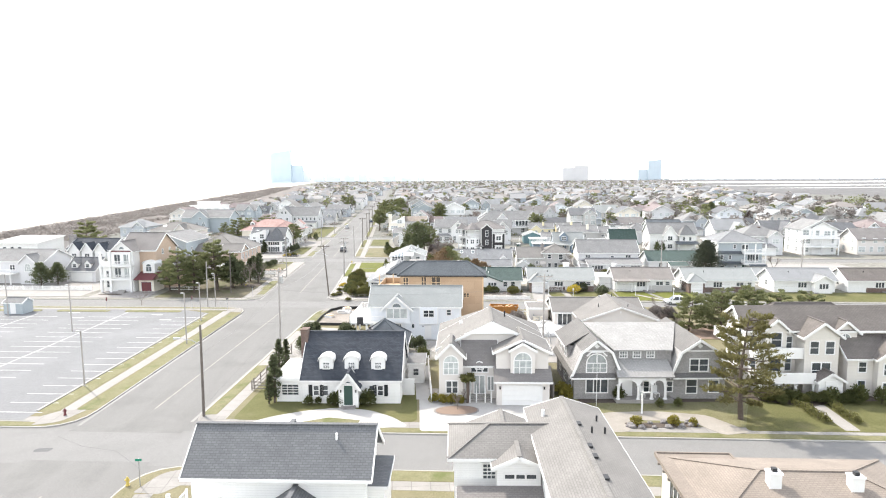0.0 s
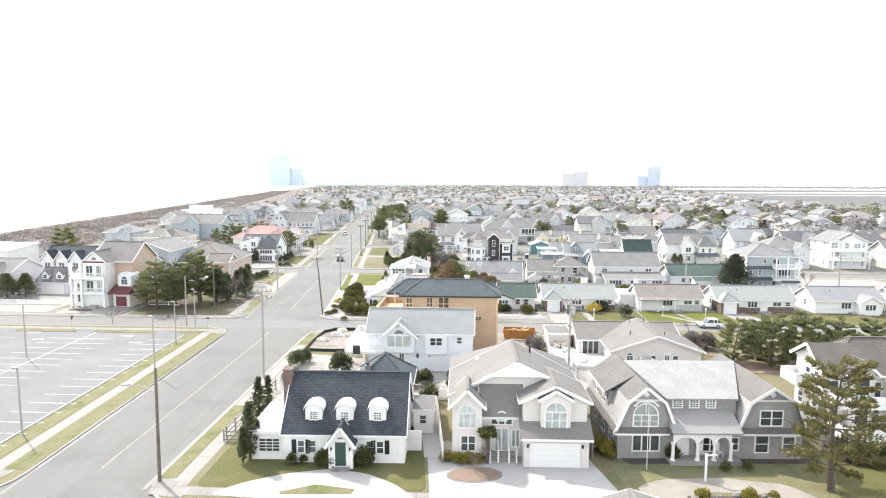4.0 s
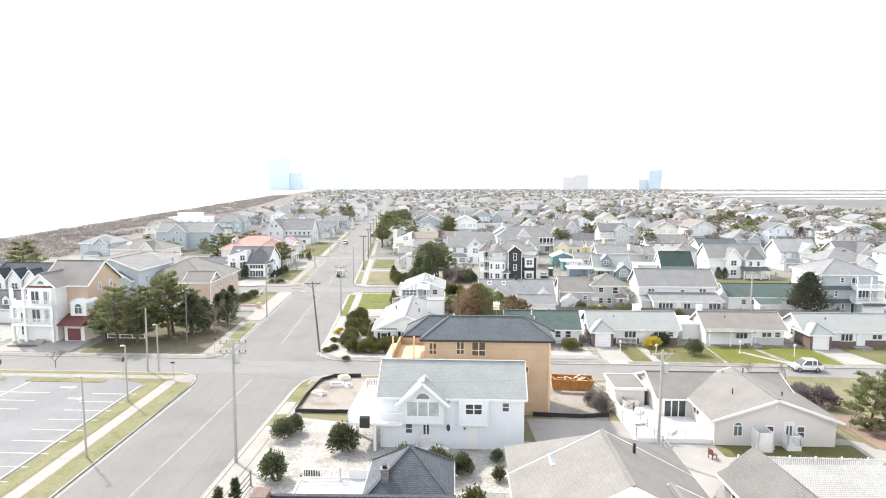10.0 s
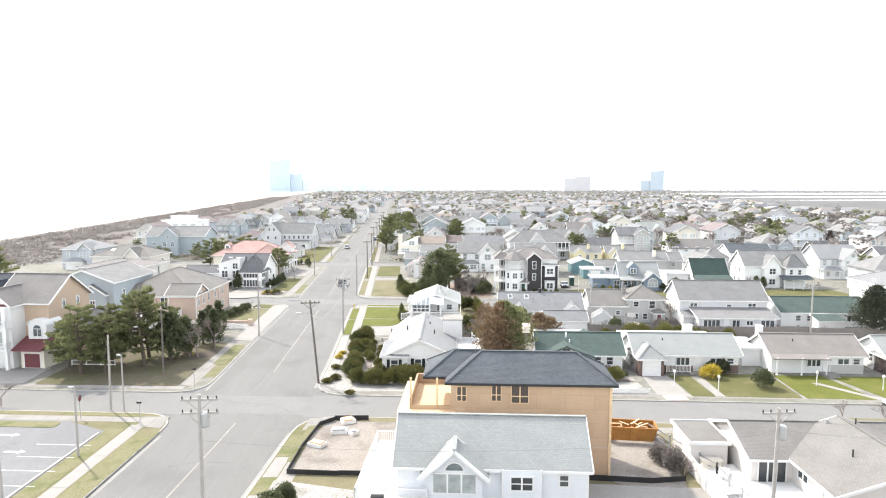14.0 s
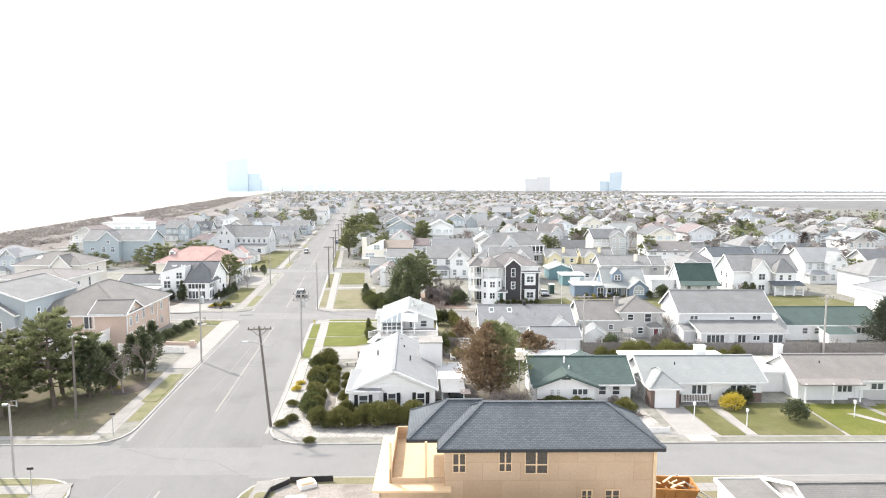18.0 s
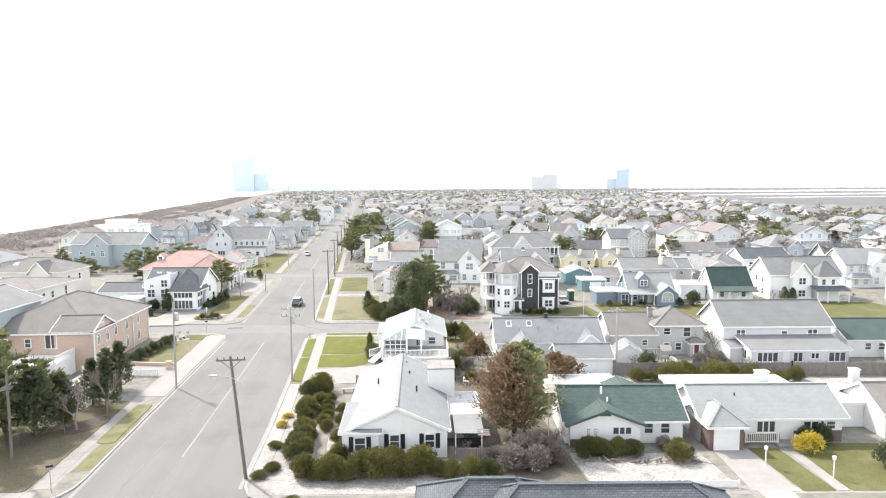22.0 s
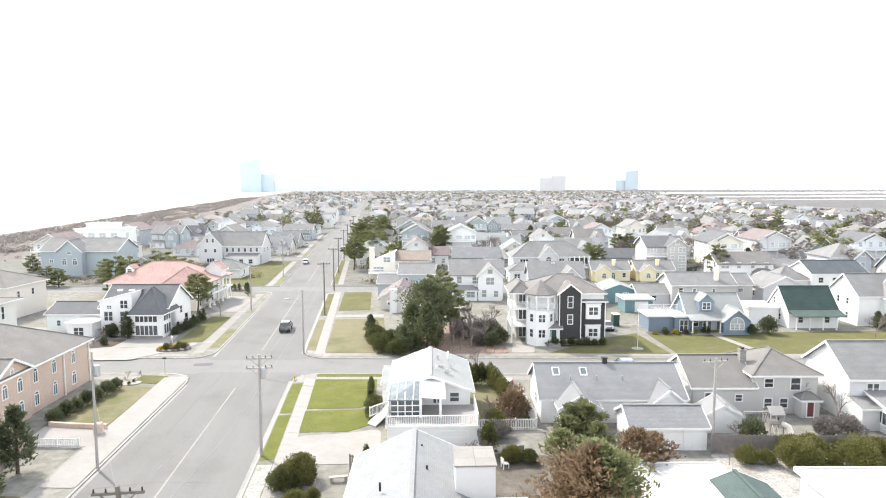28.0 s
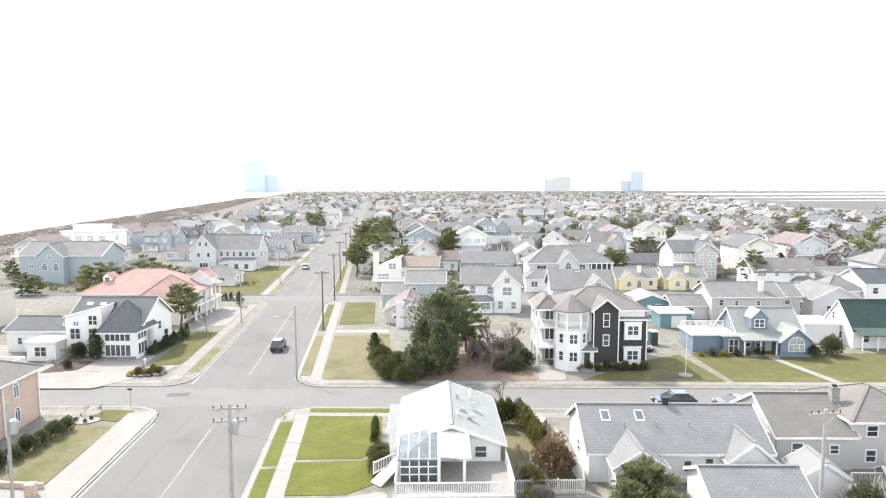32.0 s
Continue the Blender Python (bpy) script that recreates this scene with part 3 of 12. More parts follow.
for y0, y1 in ((119, 170), (183, 234), (246, 298), (310, 360), (374, 425)):
    flat("pavement", along(KERB_L, y0, y1, -3.6, -1.9), 0.146, "concrete", 0.06, WALK, "pavement")
    flat("verge", along(KERB_L, y0 + 3, y0 + 15, -1.8, -0.3), 0.15, "verge", 0.06, "strip of grass between kerb and pavement", "verge")
# pavements along the side streets
for n0 in (50.9, 114.1, 178.2):
    flat("pavement", beside(n0, -9 if n0 > 60 else -14.5, 130, 1.3, 2.7), 0.147, "concrete", 0.06, WALK, "pavement")
for s0 in (107.2, 171.0):
    flat("pavement", beside(s0, -8, 130, -2.8, -1.4), 0.147, "concrete", 0.06, WALK, "pavement")
    flat("pavement", beside(s0, -110, -27.5, -2.8, -1.4), 0.147, "concrete", 0.06, WALK, "pavement")
for n0 in (114.1, 178.2):
    flat("pavement", beside(n0, -110, -27.5, 1.0, 2.2), 0.147, "concrete", 0.06, WALK, "pavement")
# corner aprons
for n0 in (50.9, 114.1, 178.2):
    a = meet(n0, KERB_R)
    flat("pavement", [(a[0] + 0.8, a[1] + 1.2), (a[0] + 3.6, a[1] + 0.3), (a[0] + 3.2, a[1] + 3.4), (a[0] + 0.4, a[1] + 4.2)], 0.149, "concrete", 0.06, WALK, "pavement")
for s0 in (107.2, 171.0):
    for line, sx in ((KERB_R, 1), (KERB_L, -1)):
        a = meet(s0, line)
        flat("pavement", [(a[0] + 0.6 * sx, a[1] - 4.2), (a[0] + 3.4 * sx, a[1] - 3.4), (a[0] + 3.6 * sx, a[1] - 0.8), (a[0] + 0.9 * sx, a[1] - 0.9)], 0.149, "concrete", 0.06, WALK, "pavement")
# the corner south of the first side street and the strips beside the car park
flat("pavement", along(KERB_R, -38, 39.5, 1.7, 3.1), 0.146, "concrete", 0.06, WALK, "pavement")
flat("verge", along(KERB_R, -38, 38.0, 0.3, 1.6), 0.15, "verge", 0.06, "strip of dry grass between kerb and pavement", "verge")
flat("pavement", beside(43.6, -15.5, 130, -3.4, -2.0), 0.147, "concrete", 0.06, WALK, "pavement")
flat("verge", beside(43.6, -12.0, 130, -1.9, -0.3), 0.15, "verge", 0.06, "strip of grass between kerb and pavement", "verge")
flat("verge", beside(50.9, -8.6, 130, 0.3, 1.2), 0.15, "verge", 0.06, "strip of grass between kerb and pavement", "verge")
flat("pavement", beside(50.9, -110, -31.5, 1.3, 2.6), 0.147, "concrete", 0.06, WALK, "pavement")
flat("verge", beside(50.9, -110, -33, 0.3, 1.2), 0.15, "verge", 0.06, "strip of grass between kerb and pavement", "verge")
flat("verge", beside(50.9, -110, -35, 2.7, 4.2), 0.15, "verge", 0.06, "strip of thin grass beside the car park", "verge")
for line, sx in ((KERB_R, 1), (KERB_L, -1)):
    a = meet(43.6 if sx > 0 else 50.9, line)
    k = -1 if sx > 0 else 1
    flat("pavement", rounded([(a[0] + 0.9 * sx, a[1] + 4.8 * k), (a[0] + 3.1 * sx, a[1] + 5.2 * k), (a[0] + 5.4 * sx, a[1] + 2.6 * k), (a[0] + 4.6 * sx, a[1] + 0.9 * k), (a[0] + 2.0 * sx, a[1] + 1.6 * k)], [0.3, 0.3, 0.3, 0.3, 1.0]), 0.1485, "concrete", 0.06, WALK, "pavement")
# dull centre line, tar patches and manholes
y = -20.0
while y < 620:
    if not any(s - 3 < y + 3 and y < n + 4 for s, n in STREETS):
        xs = [(lerp_at(KERB_R, q) + lerp_at(KERB_L, q)) / 2 for q in (y, y + 6)]
        flat("centre_line", [(xs[0] - 0.09, y), (xs[0] + 0.09, y), (xs[1] + 0.09, y + 6), (xs[1] - 0.09, y + 6)], 0.026, "old_line", 0.01,
             "faded pale line down the middle of the avenue", "road marking")
    y += 6.0
for px, py, pw, pd in ((-25.2, 176.4, 2.6, 1.3), (-27.2, 116.2, 1.4, 1.2), (-29.5, 48.2, 1.5, 0.7)):
    flat("tar_patch", rounded([(px, py), (px + pw, py - 0.1), (px + pw + 0.1, py + pd), (px, py + pd)], [0.3] * 4, 3), 0.024, "asphalt_patch", 0.01,
         "dark square of patched asphalt", "road patch")

for pts in ([(-29.0, 51.5), (-25.5, 49.0), (-22.0, 47.8), (-18.5, 44.2)], [(-21.6, 96.0), (-19.0, 96.8), (-16.0, 96.4)], [(-23.0, 141.0), (-18.2, 141.6), (-13.0, 140.8)], [(-24.0, 115.0), (-20.0, 112.4), (-15.0, 111.2), (-12.0, 108.0)], [(-17.4, 60.0), (-17.0, 75.0), (-16.2, 90.0)], [(-20.8, 152.0), (-20.6, 163.0), (-20.0, 170.0)]):
    g = Geo()
    for a, b in zip(pts, pts[1:]):
        g.beam((*a, 0.021), (*b, 0.021), 0.035, 0.012)
    tagged(new("road_seam", g.mesh("road_seam", M["asphalt_patch"])), "dark tar-sealed crack in the asphalt", "road seam", kind="structure")

# ---------------------------------------------------------------- car park
lot = [(-34.6, 55.5), (-30.9, 104.5), (-36, 107.6), (-105, 117.2), (-118, 68)]
flat("car_park", lot, 0.152, "asphalt_lot", 0.06, "pale worn asphalt car park with painted bays", "car park")
flat("edging", along(KERB_L, 58, 104, -6.45, -6.2), 0.24, "kerb", 0.2, "low concrete edging of the car park", "kerb")
for row, (x0, x1) in enumerate(((-37.6, -32.2), (-53.5, -48.3), (-48.1, -42.9), (-69.5, -64.3), (-64.1, -58.9), (-85.5, -80.3), (-80.1, -74.9))):
    for k in range(17):
        yy = 58.5 + 2.74 * k
        sx = 0.075 * (yy - 80)
        xa, xb = x0 + sx, x1 + sx
        flat("bay_line", [(xa, cross(yy, xa) - 4), (xb, cross(yy, xb) - 4), (xb, cross(yy, xb) - 3.88), (xa, cross(yy, xa) - 3.88)], 0.158, "paint_line", 0.01,
             "white painted line of a parking bay", "road marking").parent = None
for xc in (-48.2, -64.2, -80.2):
    flat("bay_line", [(xc + 0.075 * (56 - 80), 56), (xc + 0.15 + 0.075 * (56 - 80), 56), (xc + 0.15 + 0.075 * 27, 107), (xc + 0.075 * 27, 107)], 0.16, "paint_line", 0.01,
         "long white line between two rows of bays", "road marking")
for ax, ay in ((-38, 100), (-41, 104.2), (-54, 103), (-57, 107.4)):
    Gm = Geo().slab([(ax, ay - 0.1, 0.165), (ax + 1.4, ay - 0.3, 0.165), (ax + 1.4, ay - 0.55, 0.165), (ax + 2.1, ay - 0.1, 0.165), (ax + 1.4, ay + 0.4, 0.165), (ax + 1.4, ay + 0.1, 0.165), (ax, ay + 0.25, 0.165)][::1], 0.01)
    tagged(new("direction_arrow", Gm.mesh("direction_arrow", M["paint_line"])), "white arrow painted on the car park", "road marking", kind="structure")
for xa, xb in ((-47, -36.5), (-60, -50), (-78, -63)):
    ya = cross(107.2, xa) - 3.2
    flat("verge", rounded([(xa, ya - 1.6), (xb, ya - 1.6 + SLOPE * (xb - xa)), (xb, ya + SLOPE * (xb - xa)), (xa, ya)], [0.7] * 4), 0.2, "verge", 0.12, "small grass island with a concrete edge", "verge")
flat("verge", beside(107.2, -38, -29.5, -1.2, -0.3), 0.15, "verge", 0.06, "strip of thin grass beside the kerb", "verge")
flat("verge", beside(107.2, -100, -42, -1.2, -0.3), 0.15, "verge", 0.06, "strip of thin grass beside the kerb", "verge")

# ---------------------------------------------------------------- shore and distance
flat("dune", [(-118, -100), (-118, 250), (-128, 420), (-150, 700), (-200, 1300), (-270, 1900), (-330, 1900), (-262, 1100), (-218, 600), (-196, 400), (-180, 250), (-165, -100)], 0.05, "dune", 0.1,
     "low scrub-covered dunes along the shore", "dune")
flat("beach", [(-165, -100), (-180, 250), (-196, 400), (-218, 600), (-262, 1100), (-330, 1900), (-520, 4000), (-600, 4000), (-420, 1900), (-320, 1100), (-262, 600), (-236, 400), (-222, 250), (-205, -100)], 0.03, "beach", 0.1,
     "broad pale sand beach", "beach")
water, wn2, wl2, wb2 = base_mat("sea_water", 0.12, 0, 0.5)
wco = wn2.new("ShaderNodeTexCoord").outputs["Object"]
wl2.new(mixed(wn2, wl2, noise_at(wn2, wl2, wco, 0.02, 5), (0.35, 0.43, 0.47), (0.5, 0.56, 0.58)), wb2.inputs["Base Color"])
bump(wn2, wl2, wb2, noise_at(wn2, wl2, wco, 0.15, 4), 0.6, 0.6)
M["water"] = water
flat("sea", [(-205, -100), (-222, 250), (-236, 400), (-262, 600), (-320, 1100), (-420, 1900), (-600, 4000), (-700, 4590), (-4190, 4590), (-4190, -290), (-205, -290)], 0.0, "water", 0.05,
     "pale hazy sea under a bright sky", "sea")
flat("marsh", [(560, 620), (4490, 300), (4490, 4590), (400, 4590), (330, 1900), (480, 1100)], 0.0, "marsh", 0.1, "flat brown salt marsh", "marsh")
for i, (y0, y1, xa, xb) in enumerate(((1120, 1180, 700, 4000), (1420, 1560, 760, 4300), (2100, 2500, 500, 4400))):
    flat("water", [(xa, y0 + 30), (xb, y0 - 160), (xb, y1 - 100), (xa + 200, y1)], 0.02, "water", 0.05, "bright strip of bay water in the marsh", "water")

# ---------------------------------------------------------------- house kit
WINDOWS = {}


def arc(x0, x1, z, rise, n=8):
    """Points of an arch from x1 to x0 above z."""
    c, r = (x0 + x1) / 2, (x1 - x0) / 2
    return [(c + r * math.cos(math.pi * k / n), z + rise * math.sin(math.pi * k / n)) for k in range(n + 1)]


def ribbed(x0, x1, z0, z1, n, out, back):
    """A board of n ridges with grooves between, in one piece, facing -y."""
    g = Geo()
    prof = [(z0, 0.0)]
    for k in range(n):
        a, b = z0 + (z1 - z0) * k / n, z0 + (z1 - z0) * (k + 1) / n
        prof += [(a + 0.012, -out), (b - 0.012, -out), (b, -back)]
    prof[-1] = (z1, 0.0)
    for z, y in prof:
        g.v += [(x0, y, z), (x1, y, z)]
    for k in range(len(prof) - 1):
        g.f.append((2 * k, 2 * k + 1, 2 * k + 3, 2 * k + 2))
    g.f.append(tuple(2 * k for k in reversed(range(len(prof)))))
    g.f.append(tuple(2 * k + 1 for k in range(len(prof))))
    return g


def frame_mesh(kind, w, h, mat):
    """Frame and pane meshes of a window or door that faces -y, its sill's middle at the origin."""
    key = (kind, round(w, 2), round(h, 2), mat)
    if key in WINDOWS:
        return WINDOWS[key]
    g, p, t = Geo(), Geo(), 0.11
    x = w / 2
    pane, bar = "glass", None
    if kind in ("arch", "arch3"):
        hs = h - x
        outer = [(-x, 0), (x, 0)] + arc(-x, x, hs, x)
        inner = [(-x + t, t), (x - t, t)] + arc(-x + t, x - t, hs, x - t)
        i, n = len(g.v), len(outer)
        g.v += [(a, -0.07, b) for a, b in outer] + [(a, -0.07, b) for a, b in inner] + [(a, 0.02, b) for a, b in outer]
        for k in range(n):
            j = (k + 1) % n
            g.f += [(i + k, i + j, i + n + j, i + n + k), (i + j, i + k, i + 2 * n + k, i + 2 * n + j)]
        p.poly(*[(a, -0.03, b) for a, b in inner])
        bar = Geo()
        for q in ((0,) if kind == "arch" else (-w / 6, w / 6)):
            bar.box(q - 0.035, -0.06, t, q + 0.035, -0.025, hs)
        bar.box(-x, -0.06, hs, x, -0.02, hs + 0.09)
        if kind == "arch3":
            bar.box(-x + t, -0.055, hs * 0.5, x - t, -0.027, hs * 0.5 + 0.05).box(-0.03, -0.055, hs, 0.03, -0.027, h - t)
        pane = "glass_blue" if kind == "arch" else "glass_pale"
    elif kind == "oval":
        n = 14
        o = [(x * math.cos(2 * math.pi * k / n), h / 2 + h / 2 * math.sin(2 * math.pi * k / n)) for k in range(n)]
        s = [(a * 0.75, h / 2 + (b - h / 2) * 0.8) for a, b in o]
        i = len(g.v)
        g.v += [(a, -0.07, b) for a, b in o] + [(a, -0.07, b) for a, b in s] + [(a, 0.02, b) for a, b in o]
        for k in range(n):
            j = (k + 1) % n
            g.f += [(i + k, i + j, i + n + j, i + n + k), (i + j, i + k, i + 2 * n + k, i + 2 * n + j)]
        p.poly(*[(a, -0.03, b) for a, b in s])
    else:
        p.poly((-x + t, -0.03, t), (x - t, -0.03, t), (x - t, -0.03, h - t), (-x + t, -0.03, h - t))
        xs, zs = [-x, -x + t, x - t, x], [0, t, h - t, h]

        def bars(lo, hi, n, half):
            """The cuts of n inner bars between lo and hi."""
            return [c for k in range(1, n + 1) for c in (lo + (hi - lo) * k / (n + 1) - half, lo + (hi - lo) * k / (n + 1) + half)]

        nx, nz, hx = {"dh": (0, 1, 0.03), "shut": (0, 1, 0.03), "pair": (1, 1, 0.06), "grid": (2, 3, 0.022), "row": (max(2, round(w / 0.75)) - 1, 0, 0.06), "wide": (max(2, round(w / 1.0)) - 1, 0, 0.06), "dark3": (2, 1, 0.04)}.get(kind, (0, 0, 0.03))
        g.lattice(xs[:2] + bars(xs[1], xs[2], nx, hx) + xs[2:], zs[:2] + bars(zs[1], zs[2], nz, 0.03) + zs[2:])
        if kind == "wide":
            pane = "glass_pale"
        if kind == "garage":
            p = ribbed(-x + t, x - t, 0.02, h - t, 4, 0.04, 0.015)
            pane = "white"
        if kind in ("door", "gdoor", "wdoor", "pdoor"):
            p = Geo().box(-x + t, -0.045, 0, x - t, 0, h - t)
            if kind == "pdoor":
                bar = Geo().box(-x * 0.55, -0.055, h * 0.35, -x * 0.12, -0.046, h * 0.82).box(x * 0.12, -0.055, h * 0.35, x * 0.55, -0.046, h * 0.82)
            pane = {"door": "white", "gdoor": "green_door", "wdoor": "burgundy", "pdoor": "white"}[kind]
    out = (g.mesh("window_frame", M[mat]), p.mesh("pane", M[pane]), bar and bar.mesh("mullion", M["glass" if kind == "pdoor" else mat]))
    WINDOWS[key] = out
    return out


def opening(H, side, s, z, w, h, kind="dh", rect=(0, 0, 1, 1), trim="white"):
    x0, y0, ww, dd = rect
    m = {"f": pose(x0 + s, y0, z), "b": pose(x0 + s, y0 + dd, z, 0, 0, 180), "l": pose(x0, y0 + s, z, 0, 0, -90), "r": pose(x0 + ww, y0 + s, z, 0, 0, 90)}[side]
    fm, pm, bm_ = frame_mesh(kind, w, h, trim)
    name, pn = {"garage": ("garage_door", "door_panel"), "door": ("door", "door_leaf"), "gdoor": ("door", "door_leaf"), "wdoor": ("door", "door_leaf"), "pdoor": ("door", "door_leaf")}.get(kind, ("window", "pane"))
    ob = part(name, fm, None, H)
    ob.matrix_basis = m
    part(pn, pm, None, ob)
    if bm_:
        part("mullion", bm_, None, ob)
    if kind == "shut":
        key = ("shutter", round(h, 2))
        if key not in WINDOWS:
            g = ribbed(-0.2, 0.2, 0.0, h, int(h / 0.14), 0.075, 0.045)
            WINDOWS[key] = g.mesh("shutter", M["shutter"])
        for sx in (-1, 1):
            part("shutter", WINDOWS[key], None, ob).matrix_basis = pose(sx * (w / 2 + 0.24), 0, 0)
    return ob


def mass(H, x, y, w, d, z0, h, roof="x", rise=2.0, wall="white_wall", roofm="roof_grey", over=0.4, wins=(), trim="white", thick=0.16, skirt=True):
    """One volume of a house: walls with gables, roof plates, fascia and openings. roof: x, y (direction of the ridge), hip, flat, shed."""
    z1 = z0 + h
    g = Geo()
    c = [(x, y), (x + w, y), (x + w, y + d), (x, y + d)]
    top = []
    for i in range(4):
        a, b = c[i], c[(i + 1) % 4]
        mid = ((a[0] + b[0]) / 2, (a[1] + b[1]) / 2)
        if roof == "y" and i in (0, 2) or roof == "x" and i in (1, 3):
            g.poly((*a, z0), (*b, z0), (*b, z1), (*mid, z1 + rise), (*a, z1))
        elif roof == "shed" and i in (1, 3):
            za, zb = (z1, z1 + rise) if i == 1 else (z1 + rise, z1)
            g.poly((*a, z0), (*b, z0), (*b, zb), (*a, za))
        elif roof == "shed" and i == 2:
            g.poly((*a, z0), (*b, z0), (*b, z1 + rise), (*a, z1 + rise))
        else:
            g.poly((*a, z0), (*b, z0), (*b, z1), (*a, z1))
    part("wall", g, wall, H)
    r, t, o, lift = Geo(), Geo(), over, 0.12
    if roof == "x":
        k = rise / (d / 2)
        e, ym, zr = z1 - o * k + lift, y + d / 2, z1 + rise + lift
        r.slab([(x - o, y - o, e), (x + w + o, y - o, e), (x + w + o, ym, zr), (x - o, ym, zr)], thick)
        r.slab([(x - o, ym, zr), (x + w + o, ym, zr), (x + w + o, y + d + o, e), (x - o, y + d + o, e)], thick)
        r.beam((x - o, ym, zr + 0.02), (x + w + o, ym, zr + 0.02), 0.3, 0.06)
        for xx in (x - o, x + w + o):
            t.beam((xx, y - o, e - 0.12), (xx, ym, zr - 0.12), 0.07, 0.24).beam((xx, ym, zr - 0.12), (xx, y + d + o, e - 0.12), 0.07, 0.24)
        for yy in (y - o, y + d + o):
            t.beam((x - o, yy, e - 0.13), (x + w + o, yy, e - 0.13), 0.09, 0.2)
    elif roof == "y":
        k = rise / (w / 2)
        e, xm, zr = z1 - o * k + lift, x + w / 2, z1 + rise + lift
        r.slab([(x - o, y - o, e), (xm, y - o, zr), (xm, y + d + o, zr), (x - o, y + d + o, e)], thick)
        r.slab([(xm, y - o, zr), (x + w + o, y - o, e), (x + w + o, y + d + o, e), (xm, y + d + o, zr)], thick)
        r.beam((xm, y - o, zr + 0.02), (xm, y + d + o, zr + 0.02), 0.3, 0.06)
        for yy in (y - o, y + d + o):
            t.beam((x - o, yy, e - 0.12), (xm, yy, zr - 0.12), 0.07, 0.24).beam((xm, yy, zr - 0.12), (x + w + o, yy, e - 0.12), 0.07, 0.24)
        for xx in (x - o, x + w + o):
            t.beam((xx, y - o, e - 0.13), (xx, y + d + o, e - 0.13), 0.09, 0.2)
    elif roof == "hip":
        half = min(w, d) / 2
        k = rise / half
        e, zr = z1 - o * k + lift, z1 + rise + lift
        if w >= d:
            ra, rb = (x + half, y + d / 2, zr), (x + w - half, y + d / 2, zr)
        else:
            ra, rb = (x + w / 2, y + half, zr), (x + w / 2, y + d - half, zr)
        A, B, C, D = (x - o, y - o, e), (x + w + o, y - o, e), (x + w + o, y + d + o, e), (x - o, y + d + o, e)
        if w >= d:
            for f in ((A, B, rb, ra), (C, D, ra, rb), (D, A, ra), (B, C, rb)):
                r.slab(f, thick)
            caps = ((A, ra), (D, ra), (B, rb), (C, rb), (ra, rb))
        else:
            for f in ((A, B, ra), (C, D, rb), (D, A, ra, rb), (B, C, rb, ra)):
                r.slab(f, thick)
            caps = ((A, ra), (B, ra), (C, rb), (D, rb), (ra, rb))
        for a, b in caps:
            if (Vector(a) - Vector(b)).length > 0.1:
                r.beam(Vector(a) + Vector((0, 0, 0.02)), Vector(b) + Vector((0, 0, 0.02)), 0.26, 0.06)
        for a, b in ((A, B), (B, C), (C, D), (D, A)):
            t.beam(Vector(a) - Vector((0, 0, 0.13)), Vector(b) - Vector((0, 0, 0.13)), 0.09, 0.2)
    elif roof == "shed":
        k = rise / d
        e, zr = z1 - o * k + lift, z1 + rise + o * k + lift
        r.slab([(x - o, y - o, e), (x + w + o, y - o, e), (x + w + o, y + d, zr - o * k), (x - o, y + d, zr - o * k)], thick)
        t.beam((x - o, y - o, e - 0.13), (x + w + o, y - o, e - 0.13), 0.09, 0.2)
        for xx in (x - o, x + w + o):
            t.beam((xx, y - o, e - 0.12), (xx, y + d, zr - o * k - 0.12), 0.07, 0.2)
    elif roof == "flat":
        r.slab([(x - o, y - o, z1 + 0.15), (x + w + o, y - o, z1 + 0.15), (x + w + o, y + d + o, z1 + 0.15), (x - o, y + d + o, z1 + 0.15)], 0.15)
        for a, b in (((x - o, y - o), (x + w + o, y - o)), ((x + w + o, y - o), (x + w + o, y + d + o)), ((x + w + o, y + d + o), (x - o, y + d + o)), ((x - o, y + d + o), (x - o, y - o))):
            t.beam((*a, z1 + 0.1), (*b, z1 + 0.1), 0.14, 0.3)
    if r.f:
        pieces("roof_slope" if roof != "flat" else "roof", r, roofm, H)
    if t.f:
        pieces("fascia", t, trim, H)
    for q in wins:
        opening(H, *q, rect=(x, y, w, d)) if len(q) == 6 or len(q) == 5 else opening(H, *q)
    return H


def house(label, x, y, rot=-7.0, name="house", group=""):
    return thing(name, pose(x, y, 0.13, 0, 0, rot), label, "house", group)


def chimney(H, x, y, z0, z1, w=0.9, d=0.7, mat="red_brick", pot=True):
    g = Geo().box(x - w / 2, y - d / 2, z0, x + w / 2, y + d / 2, z1).box(x - w / 2 - 0.06, y - d / 2 - 0.06, z1, x + w / 2 + 0.06, y + d / 2 + 0.06, z1 + 0.12)
    c = part("chimney", g, mat, H)
    if pot:
        part("chimney_cap", Geo().box(x - 0.15, y - 0.15, z1 + 0.12, x + 0.15, y + 0.15, z1 + 0.35), "dark", c)
    return c


def vent_pipe(H, x, y, z, h=0.6, r=0.07, mat="dark"):
    return part("vent_pipe", Geo().tube([(x, y, z), (x, y, z + h)], [r, r], 6), mat, H)


